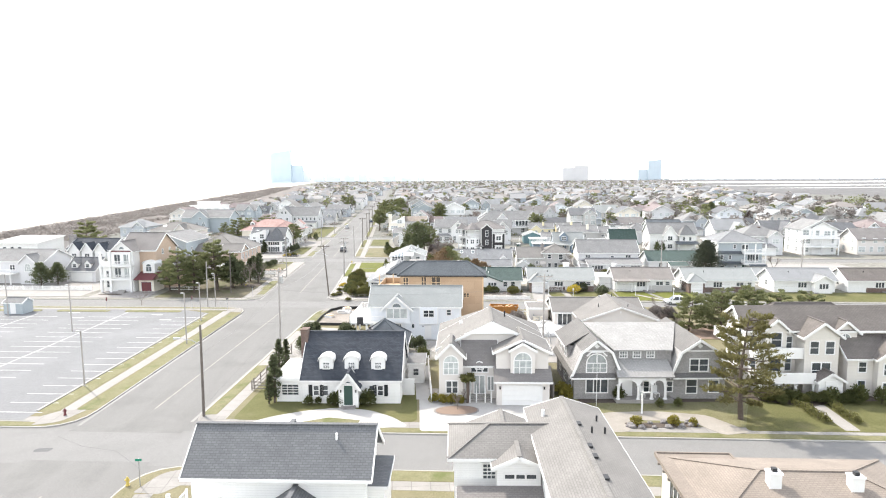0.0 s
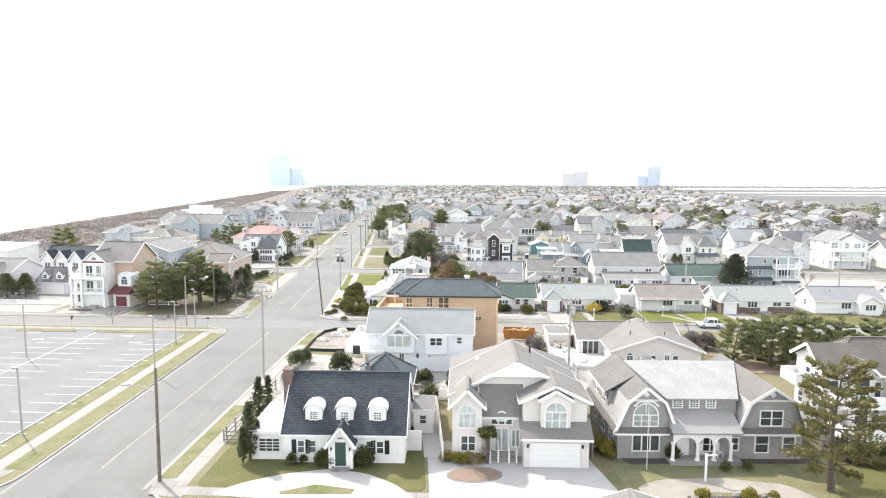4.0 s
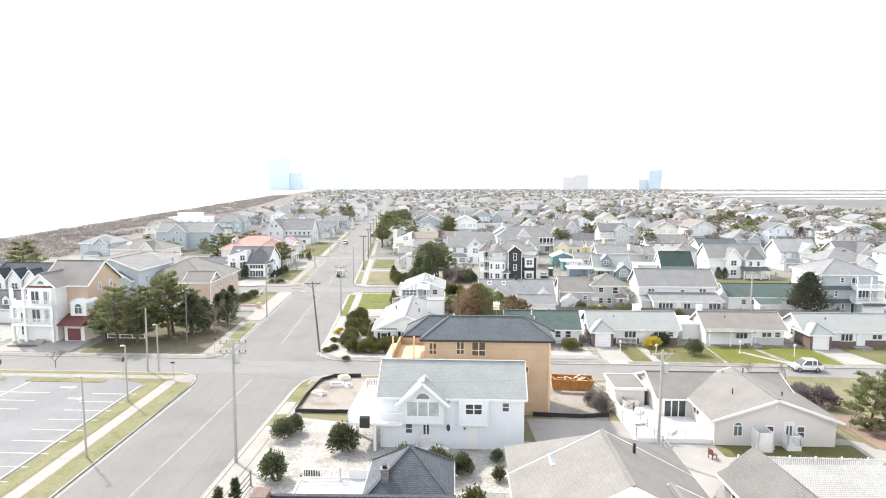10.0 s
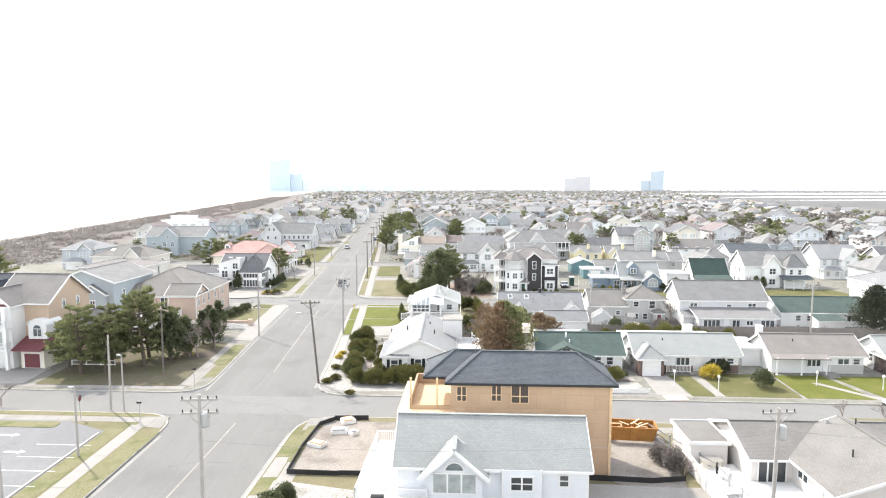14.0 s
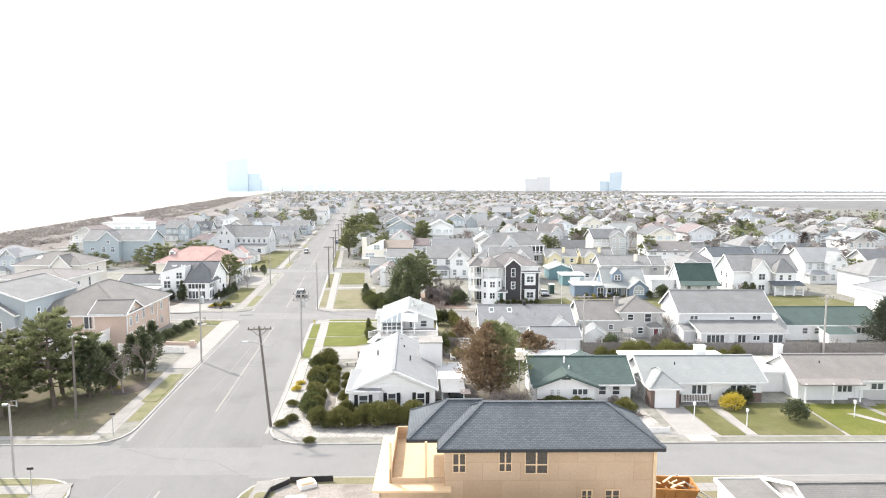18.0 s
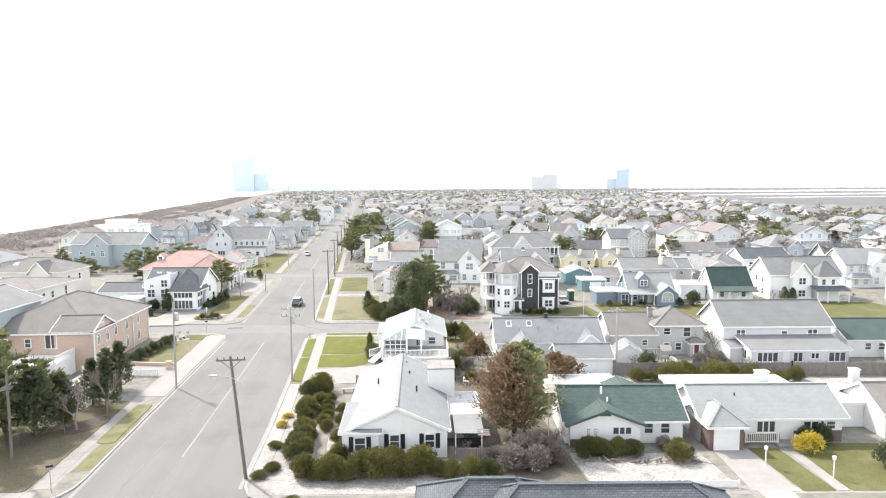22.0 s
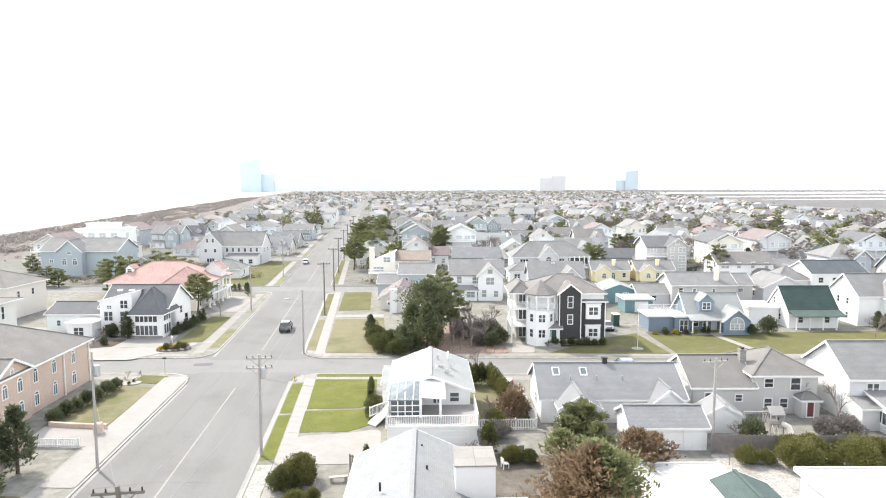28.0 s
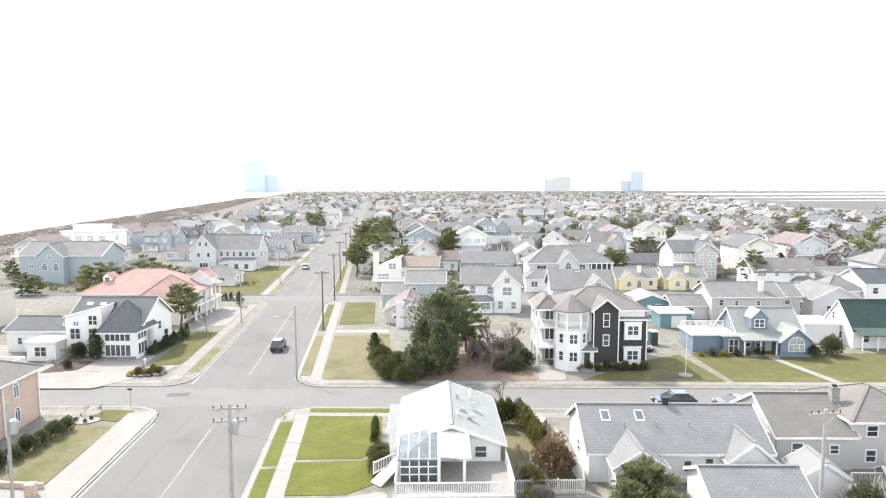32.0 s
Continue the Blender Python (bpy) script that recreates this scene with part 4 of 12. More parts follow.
def skylight(H, x, y, z, w, d, dz):
    """A roof window on a slope that climbs dz over d."""
    f = part("skylight", Geo().slab([(x, y, z + 0.2), (x + w, y, z + 0.2), (x + w, y + d, z + dz + 0.2), (x, y + d, z + dz + 0.2)], 0.25), "white", H)
    part("pane", Geo().slab([(x + 0.1, y + 0.1, z + 0.215 + 0.1 * dz / d), (x + w - 0.1, y + 0.1, z + 0.215 + 0.1 * dz / d), (x + w - 0.1, y + d - 0.1, z + 0.215 + (d - 0.1) * dz / d), (x + 0.1, y + d - 0.1, z + 0.215 + (d - 0.1) * dz / d)], 0.02), "glass_blue", f)


def railing(H, pts, z, h=0.95, mat="white", gap=0.18, name="railing"):
    """Posts, rails and balusters along a line at height z."""
    g = Geo()
    for a, b in zip(pts, pts[1:]):
        a, b = Vector((*a, z)), Vector((*b, z))
        L = (b - a).length
        g.beam(a + Vector((0, 0, h)), b + Vector((0, 0, h)), 0.08).beam(a + Vector((0, 0, 0.12)), b + Vector((0, 0, 0.12)), 0.06)
        n = max(1, int(L / gap))
        for k in range(n + 1):
            p = a + (b - a) * k / n
            w = 0.11 if k in (0, n) else 0.045
            g.beam(p, p + Vector((0, 0, h + (0.1 if w > 0.1 else 0))), w)
    return part(name, g, mat, H)


def column(H, x, y, z0, z1, r=0.12, mat="white"):
    return part("column", Geo().tube([(x, y, z0), (x, y, z0 + 0.1), (x, y, z0 + 0.12), (x, y, z1 - 0.15), (x, y, z1 - 0.12), (x, y, z1)], [r * 1.5, r * 1.5, r, r * 0.9, r * 1.4, r * 1.4], 8), mat, H)


def steps(H, x, y, w, n, z1, mat="concrete", dirn=(0, -1)):
    """n steps down from the height z1, leading towards dirn."""
    g = Geo()
    for k in range(n):
        z = z1 * (n - k) / (n + 1)
        a, b = 0.3 * k, 0.3 * (k + 1)
        if dirn == (0, -1):
            g.box(x, y - b, 0, x + w, y - a, z)
        elif dirn == (1, 0):
            g.box(x + a, y, 0, x + b, y + w, z)
        else:
            g.box(x - b, y, 0, x - a, y + w, z)
    return part("steps", g, mat, H)


def dormer(H, x, y, z, w, h, depth, rise, wall="white_wall", roofm="roof_grey", kind="grid", arched=False, ww=None, wh=None):
    """A dormer whose face stands at y, running back into the roof."""
    g = Geo()
    x0, x1 = x - w / 2, x + w / 2
    prof = [(x0, 0), (x1, 0)] + (arc(x0, x1, h, rise) if arched else [(x1, h), (x, h + rise), (x0, h)])
    n = len(prof)
    g.v += [(a, y, z + b) for a, b in prof] + [(a, y + depth, z + b) for a, b in prof]
    g.f.append(tuple(range(n)))
    for k in range(n):
        j = (k + 1) % n
        g.f.append((j, k, k + n, j + n))
    dm = part("dormer", g, wall, H)
    r = Geo()
    o = 0.15
    if arched:
        top = arc(x0 - o, x1 + o, h, rise + 0.14)
        for a, b in zip(top, top[1:]):
            i = len(r.v)
            for p in ((a, b) if not i else (b,)):
                r.v += [(p[0], y - o, z + p[1]), (p[0], y + depth, z + p[1]), (p[0], y + depth, z + p[1] - 0.1), (p[0], y - o, z + p[1] - 0.1)]
            i = len(r.v) - 8
            r.f += [(i, i + 4, i + 5, i + 1), (i + 2, i + 6, i + 7, i + 3), (i, i + 3, i + 7, i + 4), (i + 1, i + 5, i + 6, i + 2)]
    else:
        k = rise / (w / 2)
        e, zr = z + h - o * k + 0.08, z + h + rise + 0.08
        r.slab([(x0 - o, y - o, e), (x, y - o, zr), (x, y + depth, zr), (x0 - o, y + depth, e)], 0.1)
        r.slab([(x, y - o, zr), (x1 + o, y - o, e), (x1 + o, y + depth, e), (x, y + depth, zr)], 0.1)
    part("dormer_roof", r, roofm, dm)
    ob = opening(dm, "f", 0, 0, ww or w * 0.68, wh or h * 0.8, kind, (x, y, 1, 1))
    ob.matrix_basis = pose(x, y, z + (0.28 if arched else 0.15))
    return dm


def lap(n, z=1.0, w=1.0, h=1.4, lo=0.8, hi=10.0, side="f", kind="dh"):
    """n like openings evenly spaced along a wall."""
    return [(side, lo + (hi - lo) * (k + 0.5) / n, z, w, h, kind) for k in range(n)]

# ---------------------------------------------------------------- houses south of the first side street
H = house("white two-storey house with a grey shingle roof", -8.91, 29.14, -6.1)
mass(H, 0, 0, 10.6, 4.5, 0, 6.85, "x", 1.9, "white_wall", "roof_steel", 0.45, [("r", 3, 4.4, 1.1, 1.4, "dh"), ("b", 3, 4.4, 1.1, 1.4, "dh"), ("b", 7, 4.4, 1.1, 1.4, "dh")])
mass(H, 4.2, -3.4, 4.4, 3.5, 0, 4.4, "y", 1.5, "white_wall", "roof_steel", 0.4, [("f", 2.2, 2.2, 1.6, 1.6, "arch")])
mass(H, 10.6, 0.8, 1.0, 3.2, 0, 5.6, "shed", 0.3, "white_wall", "roof_steel", 0.25)
mass(H, 3.6, 4.5, 2.0, 1.4, 5.0, 1.5, "y", 0.9, "white_wall", "roof_steel", 0.3, [("b", 1.0, 5.6, 0.9, 0.9, "dh")])
pieces("deck", Geo().box(-0.4, -2.6, 4.4, 3.0, 0, 4.6), "white", H)
railing(H, [(-0.3, 0), (-0.3, -2.5), (2.9, -2.5)], 4.6)
for dx in (-0.2, 2.8):
    part("deck_post", Geo().box(dx - 0.1, -2.5, 0, dx + 0.1, -2.3, 6.6), "white", H)
vent_pipe(H, 8.6, 1.5, 8.0, 0.6, 0.09, "white")

H = house("pale house with a broad grey-beige hip and gable roof", 11.47, 15.56, -5.1)
mass(H, 0, 0, 4.8, 21.0, 0, 7.0, "y", 0.77, "white_wall", "roof_taupe", 0.4, [("b", 1.4, 4.5, 1.0, 1.4, "dh"), ("b", 3.4, 4.5, 1.0, 1.4, "dh"), ("r", 5, 4.5, 1.2, 1.5, "dh"), ("r", 12, 4.5, 1.2, 1.5, "dh"), ("r", 17, 4.5, 1.2, 1.5, "dh")])
mass(H, -5.64, 15.2, 9.0, 4.8, 0, 6.22, "hip", 1.03, "white_wall", "roof_taupe", 0.4, [("f", 2.3, 4.5, 1.0, 1.2, "grid"), ("b", 2, 4.2, 1, 1.4, "dh"), ("l", 2.4, 4.2, 1.2, 1.4, "dh")])
mass(H, -2.9, 14.2, 2.8, 2.2, 0, 6.0, "y", 0.6, "white_wall", "roof_taupe", 0.35, [("f", 1.5, 5.0, 2.2, 0.5, "row")])
mass(H, -4.4, 18.4, 4.6, 3.6, 0, 5.5, "y", 0.9, "white_wall", "roof_taupe", 0.35, [("b", 2.3, 3.6, 1.2, 1.4, "dh")])
mass(H, -5.2, 8.6, 5.0, 5.6, 0, 3.2, "shed", 1.3, "white_wall", "roof_brown", 0.3)
for k, (vx, vy, vz, vr) in enumerate(((0.7, 19.0, 7.2, 0.12), (3.4, 15.6, 7.4, 0.07), (4.3, 18.2, 7.1, 0.07), (4.4, 16.2, 7.1, 0.07))):
    vent_pipe(H, vx, vy, vz, 0.6, vr, "white" if k == 0 else "dark")
for k, vy in enumerate((16.2, 12.8, 11.4, 8.8)):
    part("roof_vent", Geo().box(2.45, vy, 7.8, 2.85, vy + 0.5, 7.92), "dark", H)

H = house("low house with a wide tan shingle roof and two white chimneys", 22.5, 26.4, -7)
mass(H, 0, 0, 14.7, 8.8, 0, 3.4, "hip", 1.35, "beige_wall", "roof_tan", 0.6, lap(3, 1, 1.2, 1.3, 1, 14, "b", "dh"))
mass(H, -0.4, 2.8, 4.6, 6.2, 0, 3.4, "flat", 0, "cream_wall", "roof_tan", 0.45, [("l", 3, 1.0, 2.6, 1.8, "row")], "roof_tan")
for k in range(5):
    part("rafter_tail", Geo().box(-1.0, 3.4 + 1.2 * k, 3.2, -0.3, 3.55 + 1.2 * k, 3.38), "fence_wood", H)
chimney(H, 4.76, 3.1, 3.6, 5.3, 0.75, 0.65, "white")
chimney(H, 9.78, 2.97, 3.6, 5.2, 0.75, 0.65, "white")

# ---------------------------------------------------------------- first block: white cape house
H = house("white clapboard cottage with charcoal roof, arched dormers and green door", -6.95, 57.9, -5.3)
mass(H, 0, 0, 10.65, 8.2, 0, 2.75, "x", 4.1, "white_wall", "roof_navy", 0.22, [("f", 1.55, 0.85, 0.75, 1.25, "shut"), ("f", 2.55, 0.85, 0.75, 1.25, "dh"), ("f", 7.6, 0.85, 0.75, 1.25, "dh"), ("f", 8.5, 0.85, 0.75, 1.25, "shut"),
     ("r", 3, 3.6, 0.9, 1.3, "dh"), ("r", 2.2, 0.8, 0.9, 1.3, "dh"), ("r", 5.6, 0.8, 0.9, 1.3, "dh")])
for dx in (2.55, 5.3, 8.2):
    dormer(H, dx, 0.75, 3.3, 1.5, 1.3, 2.4, 0.42, "white", "white", "grid", True, 0.85, 0.85)
mass(H, 4.2, -1.2, 2.1, 1.4, 0, 2.3, "y", 1.45, "white_wall", "roof_navy", 0.25, [("f", 1.05, 0.2, 1.15, 2.35, "gdoor")])
opening(H, "f", 5.25, 2.6, 0.8, 0.4, "arch", (0, -1.2, 1, 1))
steps(H, 4.5, -1.2, 1.5, 2, 0.4, "stone")
for lx in (4.45, 6.05):
    part("wall_lamp", Geo().box(lx - 0.06, -1.32, 1.7, lx + 0.06, -1.2, 1.95), "dark", H)
mass(H, -2.9, 0.5, 2.9, 6.5, 0, 2.55, "flat", 0, "white_wall", "roof_flat", 0.25, [("f", 1.5, 0.7, 2.0, 1.35, "grid"), ("l", 3, 0.8, 1.6, 1.3, "grid")])
chimney(H, -0.35, 3.6, 0, 7.3, 0.75, 1.1, "red_brick", False)
part("side_gate", Geo().box(10.65, 2.6, 0, 12.0, 2.75, 1.9), "white", H)
mass(H, 11.0, 6.6, 1.9, 2.4, 0, 2.4, "shed", 0.5, "white_wall", "roof_grey", 0.15, [("f", 0.9, 0.9, 0.8, 1.0, "dh")])

H = house("white garden room with a grey hip roof behind the cottage", -1.3, 66.8, -5.3)
mass(H, 0, 0, 5.6, 5.6, 0, 4.1, "hip", 2.3, "white_wall", "roof_slate", 0.35, [("l", 2, 2.4, 1, 1.2, "dh"), ("f", 4.6, 1.2, 0.8, 1.2, "dh")])
mass(H, -5.4, 0.2, 5.4, 4.6, 0, 2.7, "flat", 0, "white_wall", "roof_flat", 0.25)
railing(H, [(-5.4, 4.6), (-2.6, 4.6), (-2.6, 5.4)], 2.85)
chimney(H, 1.2, 0.9, 3.8, 5.6, 0.5, 0.5, "stone")
part("deck_rail_panel", Geo().box(-2.0, 5.0, 2.8, -0.2, 5.1, 3.6), "white", H)

# ---------------------------------------------------------------- taupe house
H = house("taupe stucco house with gabled bays and white garage door", 7.9, 57.6, -6)
mass(H, 0, 2.2, 11.7, 7.0, 0, 5.3, "y", 3.0, "taupe_wall", "roof_taupe", 0.45, [("r", 4, 3.2, 1, 1.3, "dh"), ("l", 4, 3.2, 1, 1.3, "dh")])
mass(H, 0, 9.2, 11.7, 4.4, 0, 5.3, "none", 0, "taupe_wall", "roof_taupe", 0.3, [("r", 2, 3.2, 1, 1.3, "dh")])
pieces("roof_slope", Geo().slab([(5.85, 9.2, 8.42), (-0.45, 9.2, 5.19), (-0.45, 14.05, 5.19)], 0.16).slab([(12.15, 9.2, 5.19), (5.85, 9.2, 8.42), (12.15, 14.05, 5.19)], 0.16).slab([(-0.45, 14.05, 5.19), (12.15, 14.05, 5.19), (5.85, 9.2, 8.42)], 0.16), "roof_taupe", H)
mass(H, 0, -0.4, 2.6, 3.4, 0, 5.2, "y", 1.3, "taupe_wall", "roof_taupe", 0.35, [("f", 1.3, 3.0, 1.7, 2.2, "arch3"), ("f", 1.4, 0.9, 1.4, 1.5, "pair")])
mass(H, 2.6, 0.6, 3.6, 2.0, 0, 4.0, "shed", 2.6, "taupe_wall", "roof_brown", 0.25, [("f", 1.8, 0.5, 1.3, 2.2, "wide"), ("f", 0.55, 0.9, 0.8, 1.7, "wide"), ("f", 3.05, 0.9, 0.8, 1.7, "wide"), ("f", 1.8, 2.95, 2.0, 0.9, "row")])
opening(H, "f", 1.8, 3.3, 1.0, 0.95, "arch", (2.6, 0.6, 1, 1))
mass(H, 6.2, -1.4, 5.6, 4.4, 0, 2.9, "none", 0, "taupe_wall", "roof_brown", 0.3, [("f", 2.7, 0.05, 4.3, 2.2, "garage")])
pieces("roof", Geo().slab([(5.9, -1.8, 2.75), (12.1, -1.8, 2.75), (12.1, 0.2, 3.9), (5.9, 0.2, 3.9)], 0.16), "roof_brown", H)
pieces("trim", Geo().beam((5.9, -1.8, 2.62), (12.1, -1.8, 2.62), 0.1, 0.2), "white", H)
mass(H, 6.2, -0.2, 5.6, 4.8, 2.6, 3.0, "y", 1.3, "taupe_wall", "roof_taupe", 0.4)
mass(H, 7.7, -0.75, 2.6, 1.0, 2.75, 3.1, "y", 0.75, "taupe_wall", "roof_taupe", 0.2, [("f", 1.3, 3.2, 2.0, 2.5, "arch3")])
part("gable_panel", Geo().poly((2.7, 1.72, 7.0), (9.0, 1.72, 7.0), (5.85, 1.72, 8.35)), "white", H)
steps(H, 3.4, 0.6, 2.2, 4, 0.7, "drive")
for rx in (3.35, 4.05, 5.0, 5.65):
    part("handrail_post", Geo().beam((rx, -0.7, 0), (rx, -0.7, 1.2), 0.12).beam((rx, -0.7, 1.1), (rx, 0.5, 1.6), 0.08), "white", H)
skylight(H, 2.2, 8.0, 6.5, 1.0, 1.6, 0.0)
vent_pipe(H, 7.6, 8.0, 7.3, 0.9, 0.1)
for gx in (6.55, 11.25):
    part("wall_lamp", Geo().box(gx - 0.08, -1.52, 1.8, gx + 0.08, -1.4, 2.1), "dark", H)

# ---------------------------------------------------------------- gambrel house
def gambrel(H, x, y, w, d, zb, mat="cedar_wall", roofm="roof_cedar"):
    """A front-facing wing with a gambrel gable."""
    prof = [(0, 0), (w, 0), (w, 0.3), (w - 0.95, 2.6), (w / 2, 3.85), (0.95, 2.6), (0, 0.3)]
    g = Geo()
    g.poly(*[(x + a, y, zb + b) for a, b in prof])
    g.poly(*[(x + a, y + d, zb + b) for a, b in prof[::-1]])
    pieces("gable_wall", g, mat, H)
    r, t = Geo(), Geo()
    edge = [(-0.45, -0.15), (-0.15, 0.35), (0.8, 2.68), (w / 2, 4.0), (w - 0.8, 2.68), (w + 0.15, 0.35), (w + 0.45, -0.15)]
    steep = Geo()
    for k, (a, b) in enumerate(zip(edge, edge[1:])):
        (steep if k in (1, 4) else r).slab([(x + a[0], y - 0.35, zb + a[1]), (x + b[0], y - 0.35, zb + b[1]), (x + b[0], y + d, zb + b[1]), (x + a[0], y + d, zb + a[1])], 0.14)
        t.beam((x + a[0], y - 0.36, zb + a[1] - 0.14), (x + b[0], y - 0.36, zb + b[1] - 0.14), 0.07, 0.26)
    pieces("roof", r, roofm, H)
    pieces("steep_slope", steep, mat, H, "weathered grey shingles on the steep lower slope")
    pieces("trim", t, "white", H)
    pieces("gable_ornament", Geo().box(x + w / 2 - 1.6, y - 0.06, zb + 2.6, x + w / 2 + 1.6, y, zb + 2.76).poly(
        (x + w / 2, y - 0.05, zb + 2.95), (x + w / 2 + 0.3, y - 0.05, zb + 3.22), (x + w / 2, y - 0.05, zb + 3.5), (x + w / 2 - 0.3, y - 0.05, zb + 3.22)), "white", H)


H = house("weathered grey shingle house with twin gambrels and arched porch", 22.9, 56.6, -4.5)
mass(H, -0.3, 0, 16.4, 10.5, 0, 2.75, "none", 0, "cedar_wall", "roof_cedar", 0.3, [("f", 2.5, 0.7, 2.5, 1.7, "row"), ("f", 10.4, 0.8, 0.8, 1.3, "dh"), ("f", 12.8, 0.6, 1.3, 1.7, "dh"), ("f", 15.2, 0.7, 1.2, 1.5, "dh"),
     ("l", 2, 0.6, 1.6, 1.7, "pair"), ("l", 5, 0.6, 1.6, 1.7, "pair"), ("l", 8, 0.8, 1, 1.4, "dh"), ("f", 5.8, 0.4, 1.1, 2.1, "door"), ("f", 8.2, 0.7, 1.4, 1.4, "pair")])
gambrel(H, -0.35, -0.05, 4.9, 10.6, 2.75, "cedar_wall", "roof_shake")
gambrel(H, 10.4, -0.05, 5.7, 10.6, 2.75, "cedar_wall", "roof_shake")
# the middle: a low front slope rising from a strip of small windows
pieces("roof", Geo().slab([(4.2, 0.75, 5.3), (10.6, 0.75, 5.3), (13.2, 7.4, 6.85), (2.1, 7.4, 6.85)], 0.15).slab([(2.1, 7.4, 6.85), (13.2, 7.4, 6.85), (10.6, 10.7, 4.4), (4.2, 10.7, 4.4)], 0.15), "roof_cedar", H)
mass(H, 4.3, 1.1, 6.3, 3.0, 2.75, 2.5, "none", 0, "cedar_wall", "roof_cedar", 0.2, [("f", 1.0, 4.3, 0.95, 0.85, "grid"), ("f", 2.5, 4.3, 0.95, 0.85, "grid"), ("f", 4.0, 4.3, 0.95, 0.85, "grid")])
# long shed dormer on the side of the first wing
mass(H, -0.3, 3.4, 1.6, 6.2, 2.75, 2.35, "none", 0, "cedar_wall", "roof_cedar", 0.2, [("l", 1.4, 3.5, 1.3, 1.2, "pair"), ("l", 4.4, 3.5, 1.3, 1.2, "pair")])
pieces("roof", Geo().slab([(-0.75, 3.1, 5.08), (2.05, 3.1, 6.74), (2.05, 9.9, 6.74), (-0.75, 9.9, 5.08)], 0.12), "roof_shake", H)
pieces("trim", Geo().beam((-0.76, 3.1, 4.98), (-0.76, 9.9, 4.98), 0.06, 0.18), "white", H)
opening(H, "f", 2.1, 3.0, 2.3, 2.2, "arch3", (0, -0.05, 1, 1))
opening(H, "f", 13.2, 3.1, 2.1, 1.5, "pair", (0, -0.05, 1, 1))
pieces("gable_hood", Geo().beam((1.0, -0.14, 4.9), (1.5, -0.14, 5.35), 0.12, 0.14).beam((1.5, -0.14, 5.35), (2.7, -0.14, 5.35), 0.12, 0.14).beam((2.7, -0.14, 5.35), (3.2, -0.14, 4.9), 0.12, 0.14), "white", H)
pieces("roof", Geo().slab([(4.1, -1.35, 2.95), (10.2, -1.35, 2.95), (10.2, 1.1, 4.2), (4.1, 1.1, 4.2)], 0.15), "roof_cedar", H)
for x0, x1 in ((-0.7, 4.05), (10.25, 16.4)):
    pieces("skirt_roof", Geo().slab([(x0, -0.62, 2.62), (x1, -0.62, 2.62), (x1, 0.02, 3.0), (x0, 0.02, 3.0)], 0.1), "roof_shake", H)
    pieces("trim", Geo().beam((x0, -0.64, 2.52), (x1, -0.64, 2.52), 0.07, 0.16), "white", H)
g = Geo()
COLS = (4.25, 6.4, 7.85, 9.3)
for ax, bx in zip(COLS, COLS[1:]):
    c, q = (ax + bx) / 2, (bx - ax) / 2 - 0.14
    pr = [(ax, 1.85)] + [(c - q * math.cos(math.pi * k / 8), 1.85 + 0.65 * math.sin(math.pi * k / 8)) for k in range(9)] + [(bx, 1.85)]
    for a, b in zip(pr, pr[1:]):
        g.poly((a[0], -1.15, a[1]), (b[0], -1.15, b[1]), (b[0], -1.15, 2.85), (a[0], -1.15, 2.85))
        g.poly((b[0], -1.0, b[1]), (a[0], -1.0, a[1]), (a[0], -1.0, 2.85), (b[0], -1.0, 2.85))
        g.poly((b[0], -1.15, b[1]), (a[0], -1.15, a[1]), (a[0], -1.0, a[1]), (b[0], -1.0, b[1]))
part("arcade", g, "white", H)
for ax in COLS:
    column(H, ax, -1.08, 0.4, 2.0, 0.15)
part("porch_floor", Geo().box(4.0, -1.35, 0, 10.2, 0, 0.4), "drive", H)
for k, bx in enumerate((6.9, 8.5)):
    ch = thing("porch_chair", pose(22.9 + bx, 55.6, 0.55, 0, 0, 10 * k), "white wooden porch chair under the arches", "chair", "porch chairs")
    part("seat", Geo().box(-0.3, -0.3, 0.38, 0.3, 0.3, 0.44), "white", ch)
    part("backrest", Geo().box(-0.3, 0.26, 0.44, 0.3, 0.32, 1.15), "white", ch)
    for sx in (-0.27, 0.27):
        for sy in (-0.27, 0.27):
            part("leg", Geo().box(sx - 0.03, sy - 0.03, 0, sx + 0.03, sy + 0.03, 0.38), "white", ch)

# ---------------------------------------------------------------- three-storey beige house
H = house("three-storey beige house with gables, white balconies and a brown roof", 42.6, 57.6, -5)
mass(H, 0, 0.4, 17.5, 4.7, 0, 7.0, "none", 0, "beige_wall", "roof_umber", 0.3, [("l", 2.6, 5.6, 0.9, 1.3, "dh"), ("l", 1.2, 5.6, 0.9, 1.3, "dh"), ("l", 3.6, 2.9, 0.9, 1.3, "dh"), ("l", 1.2, 2.9, 0.9, 1.3, "dh"),
     ("f", 0.9, 4.8, 0.9, 1.6, "dh"), ("f", 4.9, 4.7, 0.8, 1.6, "dh"), ("f", 0.9, 2.2, 0.9, 1.6, "dh"), ("f", 2.6, 2.2, 1.3, 1.9, "pair"), ("f", 4.8, 2.2, 1.0, 1.9, "dh"), ("f", 11.0, 4.7, 1.0, 1.5, "dh")])
g = Geo()
for x0, o in ((0.0, 1), (17.5, -1)):
    q = [(x0, 0.4, 7.0), (x0, 2.8, 9.05), (x0, 5.1, 7.7), (x0, 5.1, 7.0)]
    g.poly(*(q[::-1] if o > 0 else q))
pieces("gable_wall", g, "beige_wall", H)
